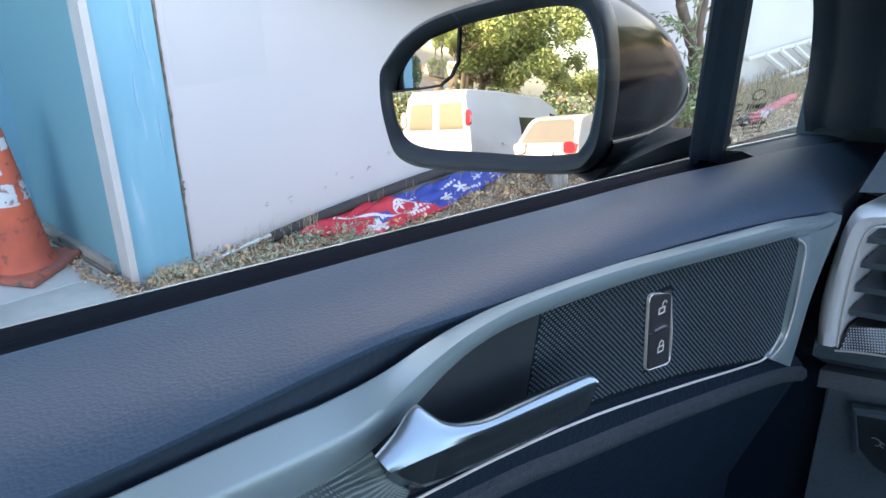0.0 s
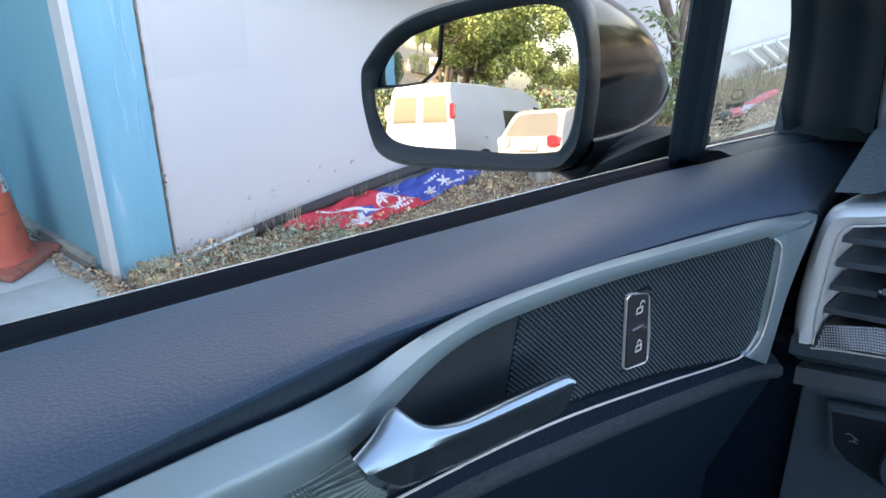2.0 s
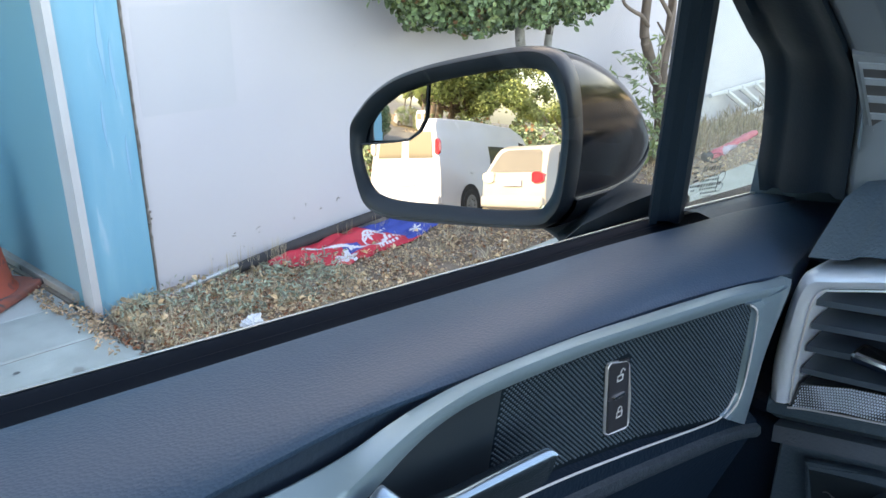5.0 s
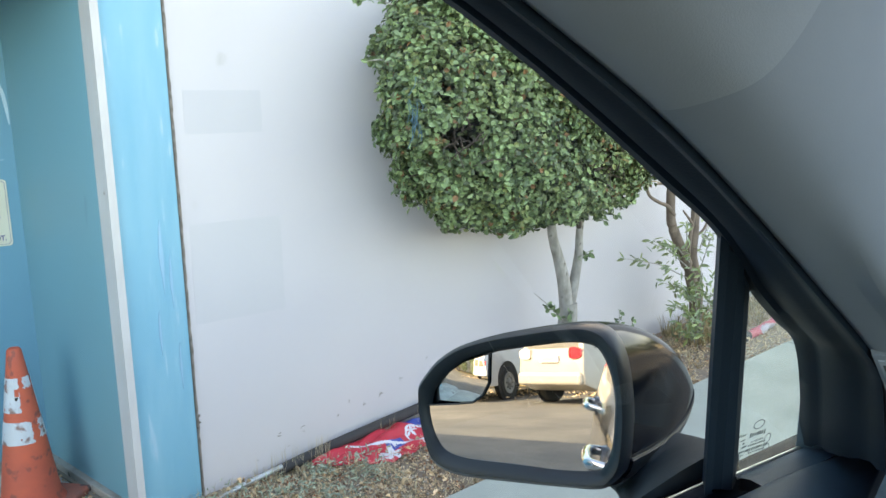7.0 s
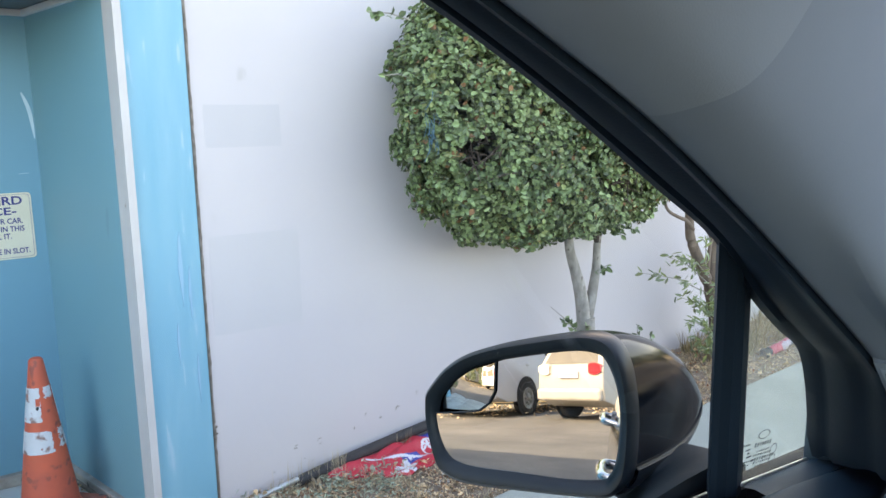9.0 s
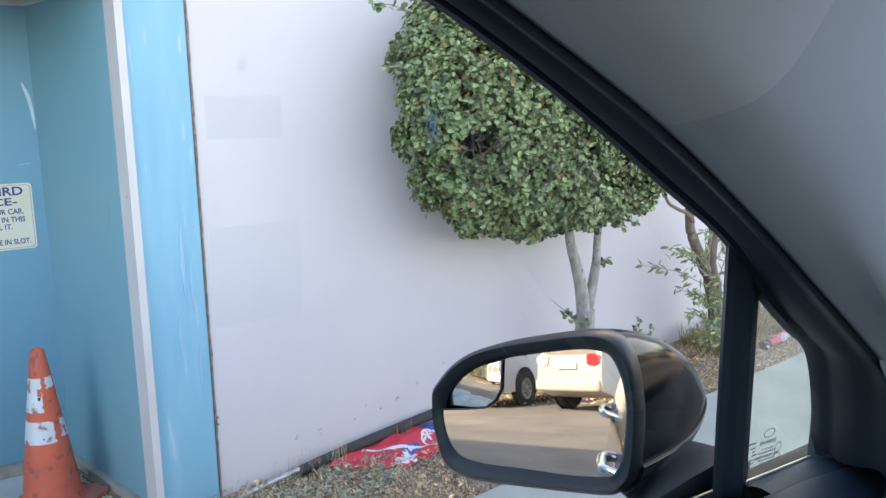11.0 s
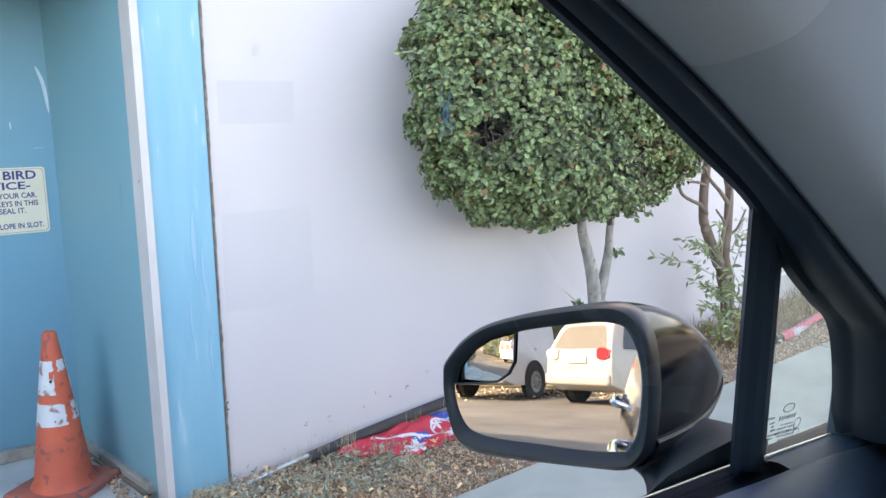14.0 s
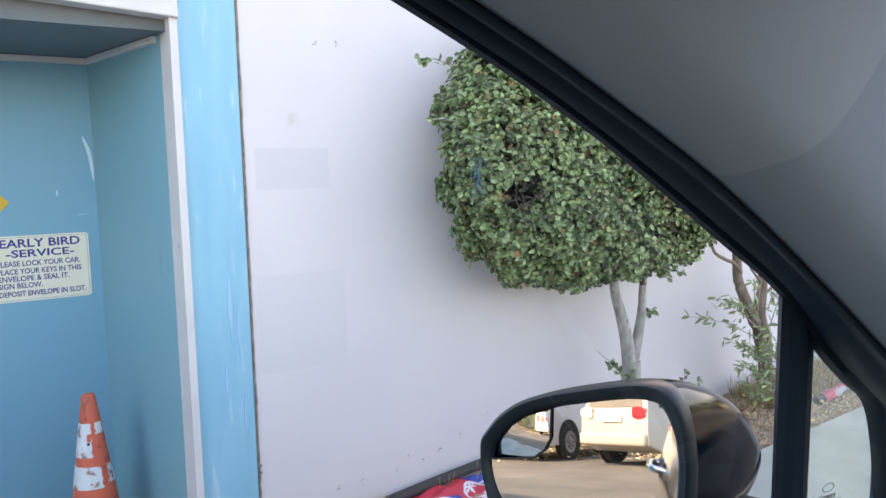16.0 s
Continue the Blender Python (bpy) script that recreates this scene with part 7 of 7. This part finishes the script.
    bmesh.ops.bevel(bm, geom=[e for e in bm.edges if len(e.link_faces) == 2 and e.calc_face_angle(0) > 0.35], offset=soft, offset_type="OFFSET", segments=3, affect="EDGES", profile=0.5, clamp_overlap=True)
    part("body", bm, paint, t, smooth=True)
    for s in (-1, 1):
        for pts in side_windows:
            bm = bmesh.new()
            a = [bm.verts.new(T @ Vector((x, s * (W / 2 - max(0, z - shoulder) * lean_in + 0.004), z))) for x, z in pts]
            b = [bm.verts.new(T @ Vector((x, s * (W / 2 - max(0, z - shoulder) * lean_in - 0.03), z))) for x, z in pts]
            bm.faces.new(a)
            for i in range(len(a)):
                bm.faces.new((a[i], a[(i + 1) % len(a)], b[(i + 1) % len(a)], b[i]))
            part("side_window", bm, MAT["car_window"], t, "dark side window")
        for x in wheels:
            wheel(t, x, s * (W / 2 - 0.075), r, 0.21, T, s)
            bm = lathe([(0.001, 0), (r * 1.22, 0.0), (r * 1.22, 0.012), (0.001, 0.013)], (x, s * (W / 2 - 0.004), r * 1.08), "y", 28)
            bm.transform(T)
            part("wheel_arch", bm, MAT["tyre"], t, "dark wheel arch")
        # rounded lens, fuller on the outer side
        cy, cz, hy, hz = W / 2 - tail[2] / 2 - 0.035, (tail[0] + tail[1]) / 2, tail[2] / 2, (tail[1] - tail[0]) / 2
        lens = [(max(-1.0, min(1.0, 1.25 * math.cos(a))), math.sin(a) * (1.0 - 0.18 * math.cos(a))) for a in np.linspace(0, 2 * math.pi, 20, endpoint=False)]
        bm = prism([(s * (cy + u * hy), cz + v * hz) for u, v in lens], "x", -0.016, 0.07)
        bm.transform(T)
        # the other lamp is coloured pale to imitate sun glare on its lens
        part("tail_lamp", bm, MAT["tail"] if s * lamp_side >= 0 else MAT["lens_pale"], t, "red tail lamp" if s * lamp_side >= 0 else "tail lamp coloured pale as if in sun glare")
        bm = box(1.35, 1.55, s * (W / 2) - 0.015, s * (W / 2) + 0.02, shoulder - 0.12, shoulder - 0.08, 0.005)
        bm.transform(T)
        part("door_handle", bm, paint, t)
    for pts in rear_window:
        # (y, z); set on the leaning tail, in level strips
        bm = bmesh.new()
        back_line = [p for p in prof if p[0] < L * 0.12 and p[1] > 0.5]
        tail_x = lambda z: float(np.interp(z, [p[1] for p in back_line], [p[0] for p in back_line]))
        zs_ = [p[1] for p in pts]
        rows = []
        for z in np.linspace(min(zs_), max(zs_), 9):
            cut = [(p[0] + (q[0] - p[0]) * (z - p[1]) / (q[1] - p[1])) if p[1] != q[1] else p[0] for p, q in zip(pts, pts[1:] + pts[:1]) if min(p[1], q[1]) - 1e-6 <= z <= max(p[1], q[1]) + 1e-6]
            rows.append([bm.verts.new(T @ Vector((tail_x(z) + d, y, z))) for d, y in ((0.03, min(cut)), (-0.012, min(cut)), (-0.012, max(cut)), (0.03, max(cut)))])
        for a, b in zip(rows, rows[1:]):
            for i in range(3):
                bm.faces.new((a[i], a[i + 1], b[i + 1], b[i]))
        part("rear_window", bm, glass, t, "rear window")
    bm = box(-0.10, 0.06, -W / 2 + 0.02, W / 2 - 0.02, 0.40, 0.66, 0.075, 4)
    bm.transform(T)
    part("bumper", bm, paint, t)
    bm = box(-0.035, 0.0, -0.26, 0.26, 0.86, 0.99, 0.004)
    bm.transform(T)
    part("number_plate", bm, MAT["cloth_white"], t, "pale plate with plain bars")
    bm = box(-0.04, -0.03, -0.18, 0.18, 0.90, 0.955)
    bm.transform(T)
    part("plate_bar", bm, MAT["icon_dim"], t)
    return t


A_MV, A_VAN = radians(180 + 42), radians(180 + 24)
vehicle("minivan", (-15.5, -2.06, street(-15.5, -2.06)), A_MV, 4.6, 1.80,
        [(0.02, 0.42), (0.0, 0.7), (0.03, 1.02), (0.10, 1.20), (0.27, 1.52), (0.36, 1.62), (0.55, 1.69), (1.6, 1.73), (2.6, 1.68), (3.25, 1.38), (3.6, 1.12), (4.3, 0.96), (4.55, 0.73), (4.55, 0.35), (4.0, 0.25), (0.4, 0.27)],
        1.0, MAT["cream_car"], MAT["car_window_warm"], "cream people carrier parked at the kerb, tail sunlit", (0.86, 3.65), 0.33,
        [[(0.42, 1.12), (1.2, 1.10), (1.25, 1.52), (0.60, 1.54)], [(1.32, 1.10), (2.25, 1.10), (2.2, 1.54), (1.36, 1.54)], [(2.35, 1.10), (3.2, 1.11), (2.72, 1.50), (2.32, 1.52)]],
        [[(-0.74, 1.14), (0.74, 1.14), (0.66, 1.35), (0.56, 1.56), (0.44, 1.60), (-0.44, 1.60), (-0.56, 1.56), (-0.66, 1.35)]], (0.92, 1.15, 0.32), 1, 0.30, 0.11)
K = 1.04
vehicle("van", (-16.9, 0.40, street(-16.9, 0.40)), A_VAN, 5.6 * K, 1.95,
        [(x * K, z * K) for x, z in ((0.0, 0.45), (0.0, 1.0), (0.02, 1.5), (0.06, 2.10), (0.18, 2.26), (1.5, 2.28), (3.6, 2.22), (4.2, 2.02), (4.75, 1.35), (5.35, 1.12), (5.55, 0.9), (5.58, 0.4), (5.0, 0.3), (0.4, 0.32))],
        1.2 * K, MAT["white_car"], MAT["car_window_warm"], "white high-roofed panel van parked beside the people carrier", (1.25 * K, 4.6 * K), 0.37 * K,
        [[(x * K, z * K) for x, z in ((2.25, 1.3), (3.05, 1.3), (3.05, 1.72), (2.25, 1.72))], [(x * K, z * K) for x, z in ((3.9, 1.3), (4.65, 1.3), (4.2, 1.82), (3.9, 1.86))]],
        [[(y, z * K) for y, z in ((-0.74, 1.42), (-0.1, 1.42), (-0.1, 1.98), (-0.68, 1.98))], [(y, z * K) for y, z in ((0.1, 1.42), (0.74, 1.42), (0.68, 1.98), (0.1, 1.98))]], (1.48 * K, 1.82 * K, 0.12), 1)
vehicle("parked_van", (-25.0, 8.0, street(-25, 8)), radians(180 + 70), 5.4, 1.95,
        [(0.0, 0.45), (0.0, 1.0), (0.02, 1.5), (0.06, 1.85), (0.16, 1.98), (1.5, 2.02), (3.6, 2.0), (4.2, 1.85), (4.75, 1.3), (5.2, 1.1), (5.38, 0.9), (5.38, 0.4), (5.0, 0.3), (0.4, 0.32)],
        1.2, MAT["white_car"], MAT["car_window_warm"], "white van parked further down the street", (1.2, 4.4), 0.36,
        [[(2.2, 1.25), (3.1, 1.25), (3.1, 1.65), (2.2, 1.65)]], [[(-0.8, 1.3), (0.8, 1.3), (0.74, 1.75), (-0.74, 1.75)]], (1.2, 1.6, 0.12))


def street_tree(x, y, h, rx, seed, label):
    rng = random.Random(seed)
    z_ = street(x, y)
    t = thing("street_tree", (x, y, z_), label, "tree", "trees along the street")
    limb(t, "trunk", [(x, y, z_ - 0.1), (x + 0.1, y + 0.05, h * 0.25), (x - 0.05, y, h * 0.5), (x, y, h * 0.8)], 0.2, 0.06, MAT["bark_brown"], 12, 10)
    tips = []
    for k in range(7):
        a = k * 0.9 + rng.random()
        tip = Vector((x + rx * 0.7 * math.cos(a), y + rx * 0.7 * math.sin(a), h * rng.uniform(0.55, 0.95)))
        limb(t, "limb", [(x, y, h * rng.uniform(0.28, 0.5)), ((x + tip.x) / 2, (y + tip.y) / 2, h * 0.55), tip], 0.07, 0.02, MAT["bark_brown"], 8, 7)
        tips.append(tip)
    clumps = [tip + Vector((rng.gauss(0, rx * 0.3), rng.gauss(0, rx * 0.3), rng.gauss(0, h * 0.09))) for tip in tips for _ in range(5)]
    spots = []
    for c in clumps:
        r = rng.uniform(0.35, 0.8) * rx * 0.34
        for _ in range(400):
            d = Vector((rng.gauss(0, 1), rng.gauss(0, 1), rng.gauss(0, 0.8))).normalized() * rng.random() ** 0.5
            spots.append((c + d * r, d.normalized()))
    V, Fc = leaves(spots, 0.14, 0.095, rng, 4, 0.2)
    mesh_part("crown", V, Fc, [MAT["leaf_far"]], t, "loose yellow-green crown with gaps")


# the last four, ahead and out of view, are added for the mirror shell's reflection
for x, y, h, rx, seed in ((-25.5, 2.2, 4.6, 2.8, 21), (-26.5, -6.6, 4.8, 2.9, 22), (-31, 2.0, 6.5, 3.6, 23), (-30, -7.2, 6.0, 3.4, 24), (-27.5, 6.5, 5.0, 2.8, 25), (-34, 3.2, 7.5, 4.2, 26), (-27, 1.9, 6.5, 3.0, 1), (-29, 5.5, 7.0, 3.4, 2), (-33, -7, 8, 3.6, 3), (-26, 13, 6.5, 3.2, 4), (-38, 3.4, 9, 4.2, 5), (-24, -9.5, 6, 2.8, 6), (-29.5, 0.6, 4.2, 2.2, 31), (-28.5, 1.2, 3.0, 2.3, 32), (-30.5, -6.4, 3.4, 2.6, 33), (-42, -3.4, 2.5, 2.8, 34), (24, -0.2, 3.9, 2.6, 41), (26, -4.0, 3.7, 2.6, 42), (23, -8.2, 4.1, 2.7, 43), (29, 2.6, 4.4, 2.8, 44)):
    street_tree(x, y, h, rx, seed, "sunlit street tree with a loose yellow-green crown")

def far_bush(x, y, h, rx, seed):
    rng = random.Random(seed)
    z_ = street(x, y)
    t = thing("bush", (x, y, z_), "dense dusty green bush behind the parked vehicles", "bush", "bushes behind the parked vehicles")
    limb(t, "stem", [(x, y, z_ - 0.1), (x + 0.05, y, z_ + h * 0.3), (x, y + 0.05, z_ + h * 0.6)], 0.06, 0.02, MAT["bark_brown"], 8, 7)
    spots = []
    for _ in range(16):
        c = Vector((x + rng.uniform(-0.5, 0.5) * rx, y + rng.uniform(-0.8, 0.8) * rx, z_ + h * rng.uniform(0.12, 0.80)))
        for _ in range(150):
            d = Vector((rng.gauss(0, 1), rng.gauss(0, 1), rng.gauss(0, 0.8))).normalized() * rng.random() ** 0.4
            spots.append((c + d * rx * 0.42, d.normalized()))
    V, Fc = leaves(spots, 0.17, 0.11, rng, 4, 0.2)
    mesh_part("crown", V, Fc, [MAT["leaf_pale"], MAT["leaf_dead"]], t, "uneven dusty green leaves", index=[1 if (i // 2) % 9 == 0 else 0 for i in range(len(Fc))])


for x, y, h, rx, seed in ((-24.6, 6.2, 3.4, 1.5, 61), (-25.0, 4.0, 3.6, 1.5, 62), (-24.4, 2.2, 3.3, 1.4, 63), (-24.8, 0.5, 3.2, 1.4, 64), (-24.5, -1.1, 3.2, 1.3, 65), (-25.0, -2.8, 3.0, 1.3, 66), (-25.2, -4.8, 3.0, 1.5, 67)):
    far_bush(x, y, h, rx, seed)

# dry verge behind the vehicles
bm = bmesh.new()
rows = [[bm.verts.new((x, y, street(x, y) + 0.04 + 0.05 * noise.noise((x * 0.7, y * 0.7, 0)))) for y in np.linspace(-14, 22, 50)] for x in np.linspace(-45, -23.0, 30)]
for a, b in zip(rows, rows[1:]):
    for j in range(49):
        bm.faces.new((a[j], b[j], b[j + 1], a[j + 1]))
tagged(part("verge", bm, MAT["weed_brown"]), "dry brown verge behind the parked vehicles", "verge", kind="structure")

# dry leaves along the far gutter
rng = random.Random(77)
spots = []
for _ in range(1000):
    x, y = -19.5 + rng.gauss(0, 1.2), rng.uniform(-5, 4)
    spots.append((Vector((x, y, street(x, y) + rng.uniform(0.01, 0.05))), Vector((rng.gauss(0, 0.4), rng.gauss(0, 0.4), 1)).normalized()))
V, Fc = leaves(spots, 0.10, 0.06, rng, 4, 0.3)
tagged(mesh_part("gutter_leaves", V, Fc, [MAT["litter"]]), "dry orange-brown leaves behind the parked vehicles", "dry leaves", kind="stuff")

# dark shrub by the corner of the building
t = thing("corner_shrub", (-5.6, 0.4, street(-5.6, 0.4)), "dark green shrub at the building corner", "shrub")
rng = random.Random(31)
limb(t, "stem", [(-5.6, 0.4, street(-5.6, 0.4) - 0.05), (-5.6, 0.42, 0.4), (-5.55, 0.4, 0.8)], 0.03, 0.012, MAT["bark_brown"])
spots = []
for _ in range(2200):
    d = Vector((rng.gauss(0, 1), rng.gauss(0, 1), rng.gauss(0, 1))).normalized() * rng.random() ** 0.35
    spots.append((Vector((-5.6 + d.x * 0.5, 0.4 + d.y * 0.45, 0.62 + d.z * 0.6)), d.normalized()))
V, Fc = leaves(spots, 0.07, 0.045, rng, 6, 0.2)
mesh_part("crown", V, Fc, [MAT["leaf"]], t)

# ---- pavement slabs, last ----
def slab(corners, drop=0.0, mat="concrete"):
    """One concrete slab, set a joint's width in from its corners."""
    c = sum((Vector((x, y)) for x, y in corners), Vector((0, 0))) / len(corners)
    pts = []
    for x, y in corners:
        d = Vector((x, y)) - c
        pts.append(c + d * (1 - 0.007 / max(0.2, d.length)))
    bm = bmesh.new()
    lo = [bm.verts.new((p.x, p.y, rise(p.x) - 0.08)) for p in pts]
    hi = [bm.verts.new((p.x, p.y, rise(p.x) + drop)) for p in pts]
    bm.faces.new(lo)
    tp = bm.faces.new(hi[::-1])
    for i in range(len(pts)):
        j = (i + 1) % len(pts)
        bm.faces.new((lo[i], lo[j], hi[j], hi[i]))
    bmesh.ops.bevel(bm, geom=list(tp.edges), offset=0.006, segments=1, affect="EDGES")
    part("slab", bm, MAT[mat], pavement)


for x0, x1 in ((-0.11, 3.5), (3.5, 4.7), (4.7, 5.9), (5.9, 7.1), (7.1, 8.3), (8.3, 9.5)):
    near = [(x0, -0.715), (0.55, -0.658)] if x0 < 0 else [(x0, -0.658)]
    slab(near + [(x1, -0.658), (x1, -2.2), (x0 + (0.09 if x0 < 0 else 0.0), -2.2)])
for k, (x0, x1) in enumerate(((-1.25, -0.13), (-2.4, -1.25), (-3.5, -2.4), (-4.5, -3.5), (-5.4, -4.5))):
    e = 0.03 if k == 0 else 0.0
    slab([(x0, -0.74), (x1, -0.715), (x1 + e * 2, -1.45), (x0, -1.45)])
    slab([(x0, -1.45), (x1 + e * 2, -1.45), (x1 + e * 4, -2.2), (x0, -2.2)])
    # beside the bed the slabs end along its slanting edge
    end = [(-0.272, -0.19), (-0.248, -0.30), (x1, -0.715)] if k == 0 else [(x1, -0.19), (x1, -0.715)]
    slab([(x0, -0.215)] + end + [(x0, -0.74)], 0.0, "concrete_mid")
    slab([(x0, 0.10), (-0.315 if k == 0 else x1, 0.145 if k == 0 else 0.10), (-0.275 if k == 0 else x1, -0.19), (x0, -0.215)], 0.002, "concrete_pale")
    if k < 2:
        slab([(x0, 0.86), (-0.42 if k == 0 else x1, 0.86), (-0.315 if k == 0 else x1, 0.145 if k == 0 else 0.10), (x0, 0.10)], -0.002, "concrete_recess")


def joint(a, b, w=0.024):
    """Dirt packed into a joint, just below the slabs."""
    a, b = Vector((*a, 0)), Vector((*b, 0))
    side = (b - a).normalized().cross(Vector((0, 0, 1))) * w / 2
    bm = bmesh.new()
    row = []
    for k in range(41):
        q = a.lerp(b, k / 40)
        z = rise(q.x) - 0.0035 + 0.0025 * noise.noise((q.x * 30, q.y * 30, 0))
        row.append([bm.verts.new((q.x + e * side.x, q.y + e * side.y, z - (0.0 if e == 0 else 0.003))) for e in (-1, 0, 1)])
    for p_, q_ in zip(row, row[1:]):
        for j in range(2):
            bm.faces.new((p_[j], p_[j + 1], q_[j + 1], q_[j]))
    part("joint_dirt", bm, MAT["crack"], pavement, smooth=True)


for a, b in (((-0.12, -0.715), (-0.015, -2.2)), ((-1.25, -0.74), (-0.13, -0.716)), ((-2.4, -0.74), (-1.25, -0.74)), ((-1.25, -0.2145), (-0.275, -0.19)), ((-1.25, 0.10), (-0.315, 0.143)), ((-1.25, 0.10), (-1.25, -2.2)), ((-0.13, -1.45), (-1.25, -1.45))):
    joint(a, b)
# leaf crumbs and dirt spilling from the bed over the slabs' edge
rng = random.Random(15)
spill = []
for _ in range(520):
    f = rng.random()
    q = Vector((-0.275, -0.17, 0)).lerp(Vector((-0.245, -0.30, 0)), f * 4) if f < 0.25 else Vector((-0.245, -0.30, 0)).lerp(Vector((-0.125, -0.716, 0)), (f - 0.25) / 0.75)
    q += Vector((rng.gauss(0.006, 0.016), rng.gauss(0, 0.012), 0))
    q.z = rise(q.x) + rng.uniform(0.001, 0.010)
    spill.append((q, Vector((rng.gauss(0, 0.3), rng.gauss(0, 0.3), 1)).normalized()))
V, Fc = leaves(spill, 0.018, 0.010, rng, 6, 0.5)
tagged(mesh_part("spilled_leaves", V, Fc, [MAT["litter_red"], MAT["litter_dark"], MAT["crack"]], index=[(i // 2) % 3 for i in range(len(Fc))]), "rust-brown leaf crumbs spilling over the slab edge", "dry leaves", kind="stuff")
# dark round stains on the slabs
rng = random.Random(5)
for x, y, r in ((-0.30, -0.87, 0.019), (-0.45, -0.45, 0.017), (-0.62, -0.30, 0.012), (-0.2, -1.0, 0.008), (-0.7, -0.62, 0.010)):
    bm = bmesh.new()
    bm.faces.new([bm.verts.new((x + r * (1 + 0.15 * rng.random()) * math.cos(a), y + 0.7 * r * (1 + 0.15 * rng.random()) * math.sin(a), rise(x + r * math.cos(a)) + 0.0042)) for a in np.linspace(0, 2 * math.pi, 16, endpoint=False)])
    part("dark_spot", bm, MAT["gum"], pavement, "dark trodden spot")
